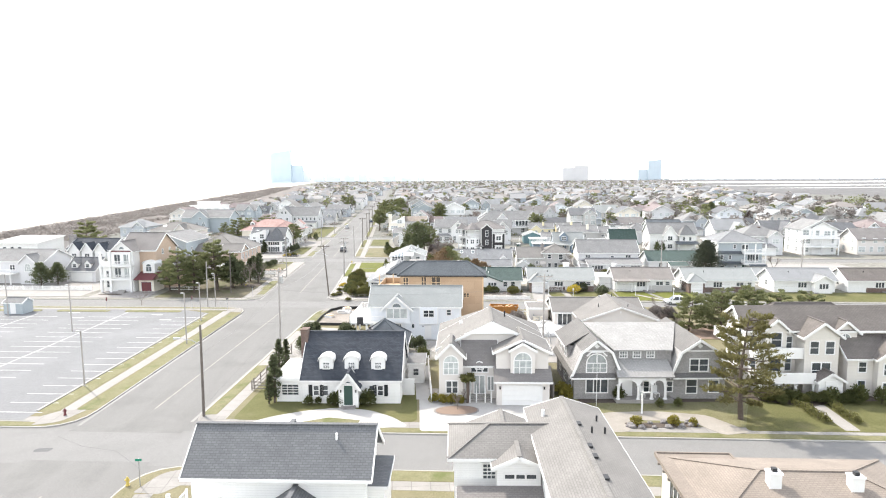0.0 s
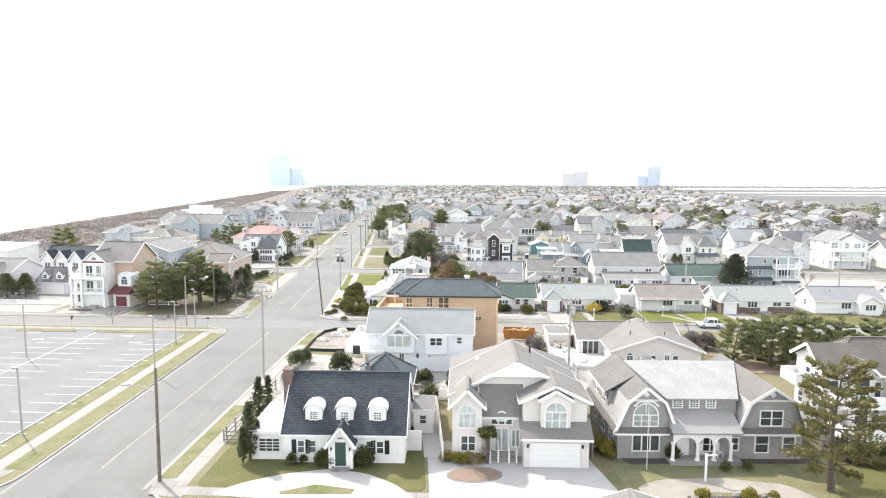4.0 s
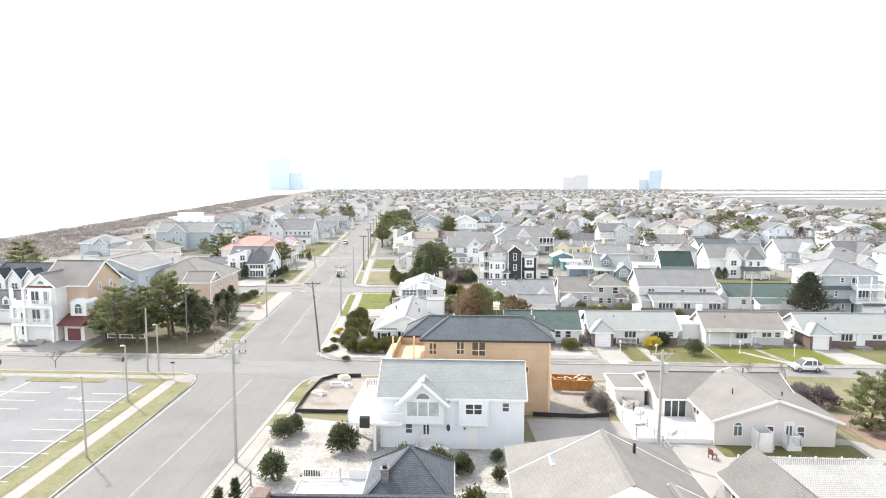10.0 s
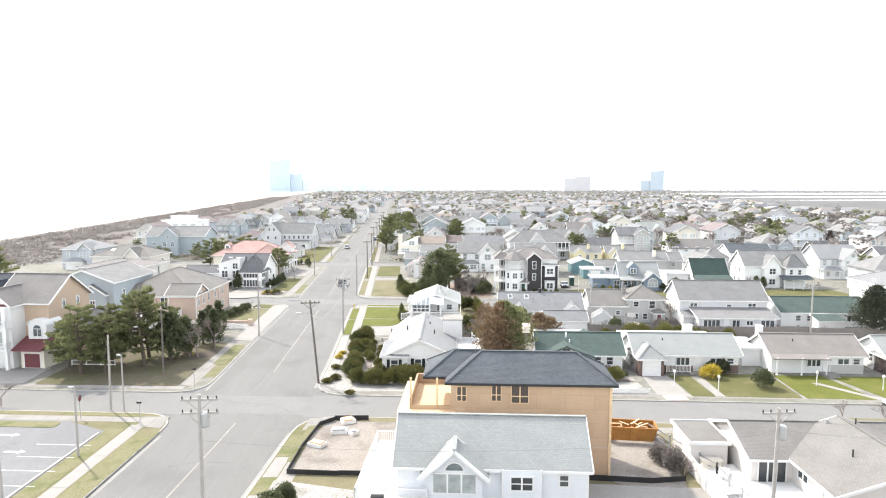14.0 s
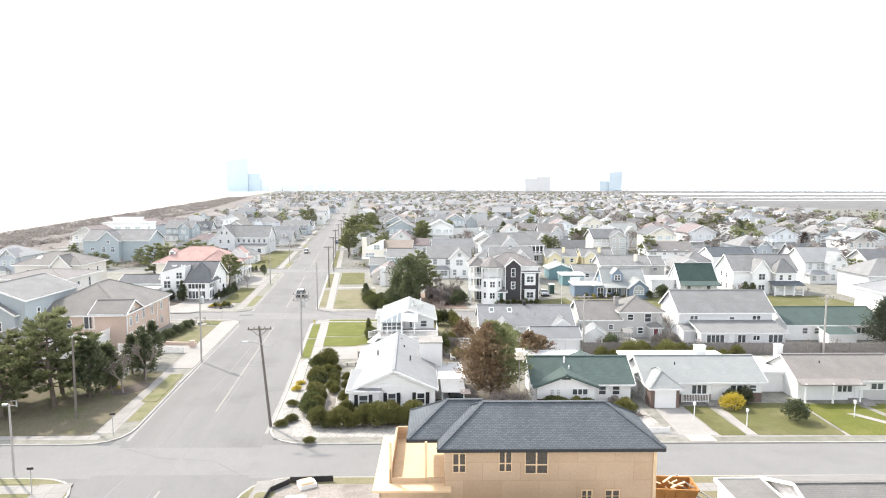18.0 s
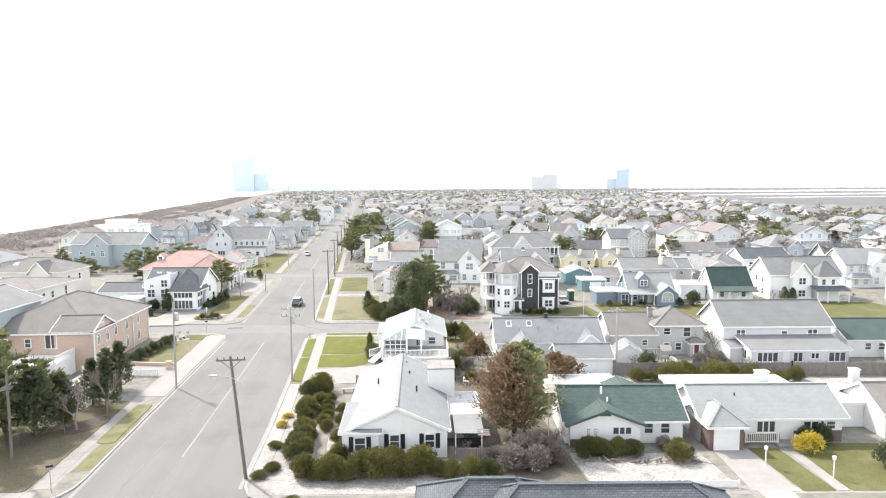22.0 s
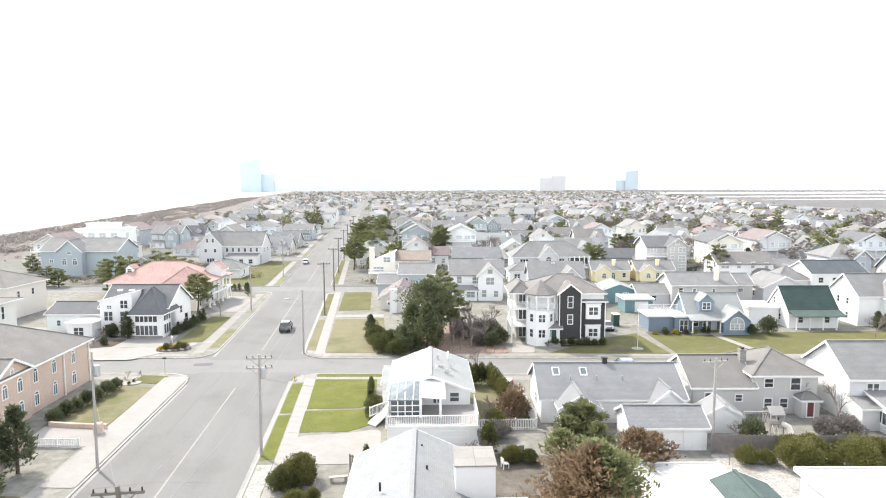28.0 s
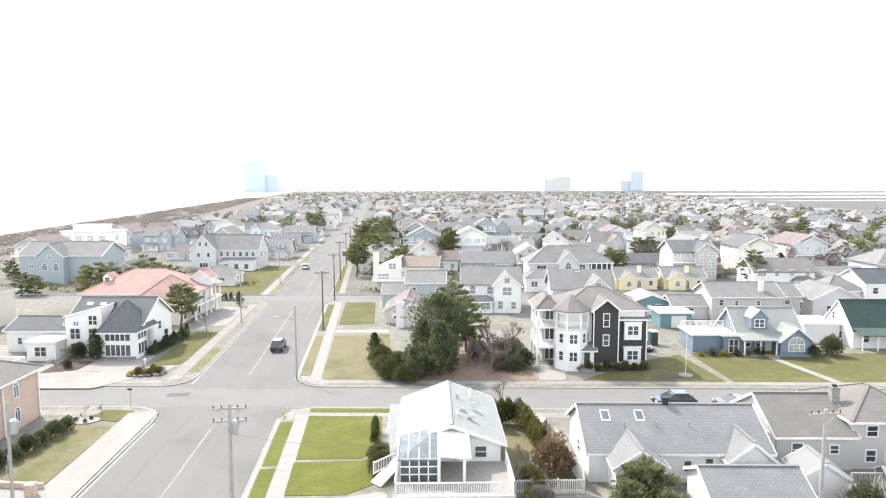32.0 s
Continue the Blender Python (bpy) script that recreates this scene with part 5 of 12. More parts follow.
pieces("roof", Geo().slab([(-0.5, -0.1, 7.0), (18.0, -0.1, 7.0), (18.0, 2.8, 9.3), (-0.5, 2.8, 9.3)], 0.18).slab([(-0.5, 2.8, 9.3), (18.0, 2.8, 9.3), (18.0, 5.5, 7.72), (-0.5, 5.5, 7.72)], 0.18), "roof_umber", H)
pieces("trim", Geo().beam((-0.52, -0.1, 6.88), (-0.52, 2.8, 9.18), 0.07, 0.28).beam((-0.52, 2.8, 9.18), (-0.52, 5.5, 7.6), 0.07, 0.28).beam((-0.5, -0.14, 6.86), (18.0, -0.14, 6.86), 0.07, 0.22), "white", H)
mass(H, 1.9, -0.3, 2.3, 3.0, 0, 7.3, "y", 1.0, "beige_wall", "roof_umber", 0.3, [("f", 1.2, 5.1, 1.3, 1.8, "dh"), ("f", 1.2, 2.3, 1.4, 1.9, "dh")])
mass(H, 5.7, -1.4, 3.7, 4.0, 0, 6.8, "y", 1.35, "beige_wall", "roof_umber", 0.4, [("f", 1.0, 4.6, 1.1, 1.6, "dh"), ("f", 2.7, 4.6, 1.1, 1.6, "dh"), ("f", 1.85, 1.9, 2.2, 1.9, "pair")])
mass(H, 9.6, 0.0, 2.6, 2.6, 0, 6.9, "y", 1.1, "beige_wall", "roof_umber", 0.35, [("f", 1.3, 5.4, 1.3, 1.3, "arch3"), ("f", 1.3, 2.6, 1.2, 1.7, "dh")])
mass(H, 10.2, -1.8, 6.6, 4.6, 0, 4.6, "x", 1.9, "beige_wall", "roof_umber", 0.4, [("f", 1.6, 2.7, 1.0, 1.3, "dh"), ("f", 1.6, 0.6, 1.0, 1.3, "dh")])
mass(H, 13.0, -2.6, 4.4, 3.0, 0, 4.6, "y", 1.6, "beige_wall", "roof_umber", 0.35, [("f", 1.1, 2.6, 1.2, 1.4, "dh"), ("f", 3.2, 2.6, 1.2, 1.4, "dh"), ("f", 1.1, 0.5, 1.2, 1.4, "dh"), ("f", 3.2, 0.5, 1.2, 1.4, "dh"), ("f", 2.2, 4.7, 0.9, 0.9, "oval")])
mass(H, 6.5, -3.0, 2.6, 1.8, 0, 2.2, "y", 0.8, "white", "roof_umber", 0.3, [("f", 1.3, 0.2, 1.3, 1.9, "door")])
for zb, y0, x1 in ((1.95, -2.6, 6.4), (4.35, -1.2, 5.7)):
    pieces("balcony", Geo().box(0.3, y0, zb - 0.25, x1, -0.3, zb), "white", H)
    pieces("parapet", Geo().box(0.3, y0, zb, x1, y0 + 0.12, zb + 0.95).box(0.3, y0 + 0.12, zb, 0.42, 0.0, zb + 0.95), "white", H)
for cx in (0.5, 2.4, 4.3, 6.2):
    column(H, cx, -2.5, 0.1, 1.6, 0.13)
for cx in (0.5, 5.5):
    column(H, cx, -1.05, 1.95, 2.15, 0.12)
mass(H, 4.0, 5.1, 13.0, 6.0, 0, 6.2, "hip", 2.2, "beige_wall", "roof_umber", 0.4)
# side balcony on two posts
pieces("balcony", Geo().box(-1.6, 2.2, 5.2, 0, 5.0, 5.4), "white", H)
pieces("parapet", Geo().box(-1.6, 2.2, 5.4, -1.5, 5.0, 6.35).box(-1.5, 2.2, 5.4, 0, 2.3, 6.35).box(-1.5, 4.9, 5.4, 0, 5.0, 6.35), "white", H)
pieces("balcony", Geo().box(-1.6, 1.0, 2.4, 0, 5.0, 2.6), "white", H)
railing(H, [(0, 1.05), (-1.55, 1.05), (-1.55, 4.9)], 2.6, 0.95)
for py in (2.3, 4.9):
    column(H, -1.5, py, 0, 2.4, 0.12)
    column(H, -1.5, py, 2.6, 2.6, 0.12)

# ---------------------------------------------------------------- blue house
H = house("pale blue clapboard house with gabled window bay and corner deck", -0.85, 83.9, -7.2)
mass(H, 0, 0, 13.6, 6.2, 0, 5.2, "x", 2.45, "pale_blue_wall", "roof_pale", 0.3, [("f", 11.9, 3.7, 0.8, 1.0, "dh"), ("f", 6.5, 1.65, 0.5, 0.9, "oval"), ("f", 8.75, 0.2, 1.0, 2.0, "door"),
     ("f", 2.75, 1.4, 0.8, 1.1, "dh"), ("f", 4.4, 0.7, 0.95, 2.0, "pdoor"), ("r", 3, 3.2, 1, 1.4, "dh")])
mass(H, 2.2, -0.7, 3.9, 1.4, 2.65, 2.35, "y", 1.7, "pale_blue_wall", "roof_pale", 0.5, [("f", 1.95, 3.35, 3.2, 1.6, "wide")])
opening(H, "f", 1.95, 4.97, 1.5, 0.8, "arch", (2.2, -0.7, 1, 1))
mass(H, 7.6, -0.35, 2.6, 0.6, 2.55, 2.5, "none", 0, "pale_blue_wall", "roof_pale", 0.1, [("f", 1.3, 3.5, 1.7, 1.15, "pair")])
pieces("corner_board", Geo().box(7.5, -0.4, 2.5, 7.6, -0.3, 5.1).box(10.2, -0.4, 2.5, 10.3, -0.3, 5.1).box(7.5, -0.4, 2.45, 10.3, -0.3, 2.55).box(13.5, -0.05, 0.1, 13.64, 0.08, 5.1), "white", H)
pieces("deck", Geo().box(-2.9, -0.9, 2.5, 0, 9.4, 2.75).box(0, -0.9, 2.5, 2.2, 0, 2.75).box(0, 6.2, 2.5, 2.0, 9.4, 2.75), "white", H)
railing(H, [(2.0, 9.3), (-2.9, 9.3), (-2.9, -0.9), (2.2, -0.9)], 2.75, 0.95)
for cx, cy in ((-2.8, -0.8), (-2.8, 3.0), (-2.8, 6.2), (-2.8, 9.2), (-0.4, -0.8), (1.8, 9.2)):
    part("deck_post", Geo().box(cx - 0.12, cy - 0.12, 0, cx + 0.12, cy + 0.12, 2.5), "white", H)
part("landing", Geo().box(3.7, -1.3, 0, 5.2, 0, 0.68), "white", H)
part("stair_flight", Geo().beam((5.2, -0.7, 0.62), (6.6, -0.7, 0.08), 1.1, 0.16), "white", H)
railing(H, [(3.75, -0.1), (3.75, -1.25), (5.2, -1.25)], 0.68, 0.9, name="porch_rail")
part("handrail", Geo().beam((5.2, -1.2, 1.5), (6.6, -1.2, 0.95), 0.07).beam((6.6, -1.2, 0), (6.6, -1.2, 0.98), 0.08), "white", H)
part("wall_lamp", Geo().box(7.95, -0.12, 1.95, 8.07, 0, 2.15), "dark", H)

# ---------------------------------------------------------------- house under construction
H = house("unfinished house sheathed in bare plywood with a new slate-blue roof", 3.74, 92.37, -7)
mass(H, 0, 0, 13.6, 5.2, 0, 8.59, "hip", 1.69, "osb", "roof_slate", 0.45, (), "dark")
mass(H, -2.1, 1.3, 7.0, 4.6, 8.3, 0.29, "hip", 1.5, "lumber", "roof_slate", 0.35, (), "dark")


def raw_window(H, x, z, w, h):
    g = Geo()
    g.box(x - w / 2 - 0.06, -0.05, z - 0.06, x + w / 2 + 0.06, 0.05, z).box(x - w / 2 - 0.06, -0.05, z + h, x + w / 2 + 0.06, 0.05, z + h + 0.06)
    g.box(x - w / 2 - 0.06, -0.05, z, x - w / 2, 0.05, z + h).box(x + w / 2, -0.05, z, x + w / 2 + 0.06, 0.05, z + h)
    o = part("rough_opening", g, "lumber", H)
    # Dark sheet on the solid wall: its colour stands in for the unlit room.
    part("dark_room", Geo().box(x - w / 2, -0.02, z, x + w / 2, -0.012, z + h), "soil", o)
    part("stud", Geo().box(x - 0.05, -0.04, z, x + 0.05, -0.021, z + h).box(x - w / 2, -0.04, z + h * 0.36, x + w / 2, -0.022, z + h * 0.42), "lumber", o)


for q in ((0.93, 6.7, 0.75, 1.2), (3.9, 6.75, 0.75, 1.3), (5.9, 6.6, 1.4, 1.45), (9.2, 4.8, 0.6, 0.6), (10.85, 4.8, 0.85, 0.6)):
    raw_window(H, *q)
part("corner_post", Geo().box(13.45, -0.06, 0, 13.66, 0.1, 8.5), "lumber", H)
g = Geo()
g.box(-4.2, -0.2, 0, -4.0, 7.6, 5.6).box(-4.2, -0.2, 0, 0, 0, 5.6).box(-4.2, 7.4, 0, 0, 7.6, 5.6)
part("wall", g, "osb", H)
pieces("deck", Geo().box(-4.6, -0.6, 5.6, 0.4, 8.0, 5.75), "lumber", H)
pieces("parapet", Geo().box(-3.6, 0.4, 5.75, -3.45, 7.6, 6.7).box(-3.6, 7.45, 5.75, 0, 7.6, 6.7).box(-3.6, 0.4, 5.75, 0, 0.52, 6.1), "osb", H)
for px in (-3.5, -1.2):
    part("post", Geo().box(px - 0.08, 0.4, 5.7, px + 0.08, 0.56, 8.5), "lumber", H)
# Another dark sheet, coloured as the shade inside an open garage.
part("unlit_garage_sheet", Geo().box(13.6, 0.6, 0.3, 13.65, 3.8, 2.6), "soil", H)
for z in (1.0, 1.5, 2.0):
    part("plank", Geo().beam((13.7, 0.5, z), (13.7, 3.9, z), 0.04, 0.14), "lumber", H)

# ---------------------------------------------------------------- beige bungalow on the second street
H = house("low grey-beige bungalow with broad gable and skylights", 31.2, 82.0, -6.6)
mass(H, 0, 0, 11.4, 9.6, 0, 2.7, "y", 2.0, "taupe_wall", "roof_taupe", 0.5, [("f", 2.2, 0.95, 0.95, 1.5, "arch"), ("f", 5.2, 0.85, 0.85, 1.25, "dh"), ("f", 7.0, 0.45, 0.95, 2.0, "pdoor"), ("f", 8.1, 0.85, 0.85, 1.25, "dh"),
     ("l", 2.2, 0.3, 0.9, 2.0, "door"), ("l", 4.6, 1.3, 1.6, 0.9, "row")], "white")
mass(H, -3.4, 6.2, 14.0, 8.0, 0, 2.6, "x", 1.5, "taupe_wall", "roof_taupe", 0.4, [("f", 1.7, 0.25, 2.4, 2.1, "row")], "white")
mass(H, -7.2, 9.4, 3.2, 4.8, 0, 2.3, "flat", 0, "taupe_wall", "roof_taupe", 0.2, [("r", 1.4, 1.0, 0.8, 1.2, "dh"), ("r", 3.0, 1.0, 0.8, 1.2, "dh")], "white")
pieces("screen_wall", Geo().box(-7.5, 5.2, 0, -7.4, 9.2, 1.5), "white", H)
part("bench", Geo().box(-6.6, 8.3, 0.5, -4.8, 9.1, 0.62).box(-6.5, 8.4, 0.62, -4.9, 9.0, 1.15).box(-6.6, 8.3, 1.15, -4.8, 9.1, 1.22), "cream_wall", H)
for sy in (2.6, 4.1):
    sk = part("skylight", Geo().slab([(0.9, sy, 3.07), (2.5, sy, 3.63), (2.5, sy + 0.75, 3.63), (0.9, sy + 0.75, 3.07)], 0.12), "white", H)
    part("pane", Geo().slab([(1.02, sy + 0.12, 3.135), (2.38, sy + 0.12, 3.611), (2.38, sy + 0.63, 3.611), (1.02, sy + 0.63, 3.135)], 0.02), "glass_pale", sk)
for vx, vy, vz in ((3.1, 3.6, 3.7), (6.2, 8.4, 4.4), (7.3, 2.2, 3.9)):
    vent_pipe(H, vx, vy, vz, 0.8, 0.06)
for vx, vy in ((4.4, 9.4), (5.4, 9.6)):
    vent_pipe(H, vx, vy, 4.1, 0.55, 0.11, "metal")
part("gable_vent", Geo().box(5.6, -0.06, 3.75, 5.8, 0, 4.05), "white", H)
pieces("deck", Geo().box(-7.4, 0.3, 0, -0.05, 6.1, 0.5).box(-7.4, 6.1, 0, -3.45, 9.3, 0.5), "white", H)
railing(H, [(-7.3, 0.4), (-4.2, 0.4)], 0.5)
railing(H, [(-2.6, 0.4), (-1.0, 0.4)], 0.5)
railing(H, [(-7.3, 0.4), (-7.3, 5.0)], 0.5)
pieces("shower_stall", Geo().box(3.5, -1.5, 0, 4.9, -1.4, 1.9).box(3.5, -1.5, 0, 3.6, 0, 1.9).box(4.8, -1.5, 0, 4.9, 0, 1.9), "white", H)
part("landing", Geo().box(6.4, -1.1, 0, 7.7, 0, 0.55), "white", H)
railing(H, [(6.45, -0.05), (6.45, -1.05), (7.65, -1.05), (7.65, -0.05)], 0.55, 0.9)
steps(H, 5.3, -0.9, 1.0, 3, 0.5, "white", (-1, 0))

# ---------------------------------------------------------------- second block, east of the avenue
H = house("white single-storey house with a pale roof and black shutters", -2.6, 121.2, -5)
mass(H, 0.0, 0, 9.2, 17.0, 0, 2.75, "y", 2.1, "white_wall", "roof_white", 0.35, [("f", 4.4, 0.9, 1.0, 1.4, "shut"), ("f", 7.6, 0.9, 1.0, 1.4, "shut"), ("r", 4, 0.9, 1, 1.3, "dh")])
mass(H, -0.3, -0.5, 3.3, 6.6, 0, 2.7, "shed", 0.35, "white_wall", "roof_white", 0.3, [("f", 1.6, 0.9, 1.1, 1.4, "shut"), ("l", 3, 0.9, 1.0, 1.3, "dh")])
part("chimney_block", Geo().box(7.6, 9.4, 0, 10.4, 12.4, 5.4), "white", H)
part("chimney_cap", Geo().box(7.5, 9.3, 5.4, 10.5, 12.5, 5.52), "concrete", H)
for vx, vy in ((2.4, 8.5), (5.6, 11.0), (6.4, 6.0), (5.2, 14.6)):
    vent_pipe(H, vx, vy, 4.2, 0.6, 0.09)
mass(H, 9.4, 4.2, 3.2, 6.0, 0, 2.3, "flat", 0, "white_wall", "roof_flat", 0.2)
part("awning", Geo().slab([(9.9, 0.2, 2.2), (12.6, 0.0, 2.2), (12.6, 3.6, 2.6), (9.9, 3.8, 2.6)], 0.05), "roof_white", H)
for k in range(4):
    part("awning_stripe", Geo().slab([(12.0 + 0.0, -0.6 + 0.4 * k, 2.27), (13.1, -0.7 + 0.4 * k, 2.27), (13.1, -0.5 + 0.4 * k, 2.3), (12.0, -0.4 + 0.4 * k, 2.3)], 0.02), "roof_rose", H)
for px, py in ((10.0, 0.4), (12.4, 0.2), (12.4, 3.4)):
    part("awning_post", Geo().beam((px, py, 0), (px, py, 2.3), 0.1), "white", H)

H = house("white house with a glazed sunroom above a raised deck", 0.82, 144.4, -5)
mass(H, 0.6, 5.6, 8.0, 10.2, 0, 4.3, "y", 1.5, "white_wall", "roof_pale", 0.45, [("f", 6.4, 2.95, 1.1, 1.1, "dh"), ("f", 4.6, 2.8, 0.9, 2.0, "row"), ("r", 5, 2.9, 1, 1.2, "dh"), ("l", 5, 2.9, 1, 1.2, "dh"), ("f", 4.0, 4.85, 0.6, 0.5, "dh")])
mass(H, -0.6, 9.6, 1.2, 5.6, 0, 3.6, "shed", 0.3, "white_wall", "roof_pale", 0.2)
mass(H, 0.5, 0.2, 8.4, 5.4, 0, 2.5, "none", 0, "white_wall", "roof_flat", 0.1, [("f", 2.1, 0.05, 2.8, 2.1, "garage"), ("f", 6.0, 0.05, 2.8, 2.1, "garage")])
pieces("deck", Geo().box(0.3, 0.0, 2.5, 9.1, 5.6, 2.7), "white", H)
for k in range(30):
    part("deck_board", Geo().box(0.5, 0.25 + 0.175 * k, 2.7, 8.9, 0.41 + 0.175 * k, 2.722), "decking", H)
railing(H, [(0.4, 5.5), (0.4, 0.1), (9.0, 0.1), (9.0, 5.5)], 2.7, 0.95, gap=0.16)
for a, b in (((0.7, 2.2), (0.7, 5.6)), ((0.7, 2.2), (3.5, 2.2)), ((3.5, 2.2), (3.5, 5.6))):
    g = Geo()
    n = 4
    for k in range(n + 1):
        q = (a[0] + (b[0] - a[0]) * k / n, a[1] + (b[1] - a[1]) * k / n)
        g.beam((*q, 2.7), (*q, 4.5), 0.1)
    for z in (3.3, 3.9, 4.5):
        g.beam((*a, z), (*b, z), 0.09)
    s = part("sunroom_frame", g, "white", H)
    part("pane", Geo().poly((*a, 2.75), (*b, 2.75), (*b, 4.5), (*a, 4.5)), "glass", s)
part("sunroom_roof", Geo().slab([(0.5, 2.0, 4.5), (3.7, 2.0, 4.5), (3.7, 5.7, 5.45), (0.5, 5.7, 4.9)], 0.08), "glass_blue", H)
for k in range(5):
    part("sunroom_rafter", Geo().beam((0.5 + 0.8 * k, 2.0, 4.55), (0.5 + 0.8 * k, 5.7, 4.95 + 0.14 * k), 0.1), "white", H)
pieces("roof", Geo().slab([(3.5, 1.9, 4.85), (6.0, 1.9, 4.65), (6.0, 5.7, 5.3), (3.5, 5.7, 5.5)], 0.12), "white", H)
for px in (3.6, 5.5):
    part("post", Geo().beam((px, 2.1, 2.7), (px, 2.1, 4.8), 0.22), "white", H)
for k, (vx, vy) in enumerate(((5.4, 12), (6.6, 13.4), (5.2, 8.0))):
    vent_pipe(H, vx, vy, 5.2, 0.9, 0.12, "white" if k else "metal")
for dx, dy in ((5.7, 9.4), (6.3, 7.9), (6.8, 10.6)):
    dsh = part("satellite_dish", Geo().tube([(dx, dy - 0.1, 5.55), (dx, dy - 0.02, 5.6), (dx, dy + 0.06, 5.62)], [0.34, 0.22, 0.05], 12), "white", H)
    part("dish_mast", Geo().tube([(dx, dy + 0.05, 4.9), (dx, dy + 0.05, 5.6)], [0.03, 0.03], 6), "metal", dsh)
part("porch_ramp", Geo().beam((0.3, 9, 1.4), (-1.6, 7.0, 0.1), 1.2, 0.15), "white", H)
railing(H, [(0.2, 9.6), (-1.8, 7.4)], 0.8, 1.0)

H = house("white cottage with a green shingle roof and small front gable", 18.2, 121.8, -7)
mass(H, 0, 0, 11.3, 6.6, 0, 2.5, "x", 2.05, "white_wall", "roof_green", 0.45, [("f", 8.0, 0.9, 1.0, 1.2, "dh"), ("f", 9.6, 0.9, 1.0, 1.2, "dh"), ("r", 3, 0.9, 1, 1.2, "dh")])
mass(H, 0.3, -0.9, 6.6, 3.8, 0, 2.4, "y", 1.25, "white_wall", "roof_green", 0.45, [("f", 1.7, 1.05, 0.5, 0.9, "grid"), ("f", 2.4, 1.05, 0.5, 0.9, "grid"), ("f", 4.9, 1.2, 1.9, 0.85, "row")], "roof_green")
part("gable_vent", Geo().box(3.1, -0.96, 3.05, 4.1, -0.9, 3.3), "roof_green", H)
part("wainscot", Geo().box(0.28, -0.95, 0, 2.6, -0.9, 0.8), "red_brick", H)
mass(H, 1.0, 7.4, 6.4, 5.2, 0, 2.5, "flat", 0, "white_wall", "roof_flat", 0.4)
mass(H, 5.6, 6.0, 4.4, 4.0, 0, 2.4, "y", 0.9, "white_wall", "roof_green", 0.3)
vent_pipe(H, 4.0, 2.4, 3.9, 0.9, 0.11, "white")
vent_pipe(H, 4.4, 1.6, 3.5, 0.5, 0.09, "white")


def ranch(label, x, y, w, d, roofm, garage, brick=True, rot=-7.0, rise=1.9):
    H = house(label, x, y, rot, group="bungalows along the side street")
    mass(H, 0, 0, w, d, 0, 2.65, "x", rise, "white_wall", roofm, 0.45, [("f", w * 0.46, 0.9, 1.9, 1.25, "row"), ("f", w * 0.6, 0.2, 1.0, 2.1, "door"), ("f", w * 0.78, 1.2, 1.6, 0.9, "row"), ("f", w * 0.92, 1.2, 1.0, 0.9, "dh"), ("r", d / 2, 1, 1, 1.2, "dh"), ("l", d / 2, 1, 1, 1.2, "dh")])
    if garage:
        mass(H, 0.0, -1.9, 3.2, 4.6, 0, 2.55, "hip", 1.2, "red_brick" if brick else "white_wall", roofm, 0.35, [("f", 1.6, 0.05, 2.4, 2.1, "garage")])
    if brick:
        pieces("brick_base", Geo().box(w * 0.27, -0.06, 0, w * 0.56, 0, 0.95).box(w * 0.66, -0.06, 0, w, 0, 1.1), "red_brick", H)
    part("porch_floor", Geo().box(w * 0.5, -1.5, 0, w * 0.68, 0, 0.25), "concrete", H)
    steps(H, w * 0.55, -1.5, 1.4, 2, 0.3)
    vent_pipe(H, w * 0.3, d * 0.3, 3.6, 0.6)
    vent_pipe(H, w * 0.7, d * 0.65, 3.8, 0.5)
    return H


H = ranch("white bungalow with a pale grey roof, brick base and gabled garage", 31.2, 120.3, 13.6, 6.8, "roof_pale", True)
chimney(H, 8.6, 5.6, 3.2, 5.2, 1.2, 0.8, "white", False)
mass(H, 0.4, 6.85, 12.6, 4.4, 0, 2.75, "flat", 0, "white_wall", "roof_flat", 0.35)
railing(H, [(3.9, -0.9), (7.0, -0.9)], 0.3)
railing(H, [(8.4, -1.2), (9.6, -2.0)], 0.2)
H = ranch("white bungalow with a tan roof and a covered entrance", 49.3, 118.6, 12.0, 6.6, "roof_dust", False, False)
pieces("brick_base", Geo().box(7.2, -0.06, 0, 12.0, 0, 1.2), "grey_wall", H)
part("porch_roof", Geo().slab([(-0.4, -1.5, 2.35), (7.0, -1.5, 2.35), (7.0, 0.2, 2.75), (-0.4, 0.2, 2.75)], 0.14), "roof_dust", H)
for k in range(3):
    column(H, 0.1 + 3.2 * k, -1.35, 0.1, 2.4, 0.1)
mass(H, -2.6, 3.0, 2.8, 6.0, 0, 2.4, "flat", 0, "white_wall", "roof_flat", 0.2)
chimney(H, 1.2, 6.6, 3.4, 4.9, 0.8, 0.7, "white", False)
H = ranch("white bungalow with a grey roof and red brick front", 63.8, 116.2, 14.2, 6.8, "roof_pale", True)
H = ranch("white bungalow with a pale roof and small front gable", 81.8, 114.0, 12.4, 7.0, "roof_white", False, False)
mass(H, 7.4, -1.6, 3.6, 4.0, 0, 2.5, "y", 1.2, "white_wall", "roof_white", 0.3, [("f", 1.8, 0.9, 2.0, 1.2, "row")])
ranch("long white bungalow with a brown roof and brick front", 96.6, 112.2, 14.0, 7.0, "roof_umber", False)

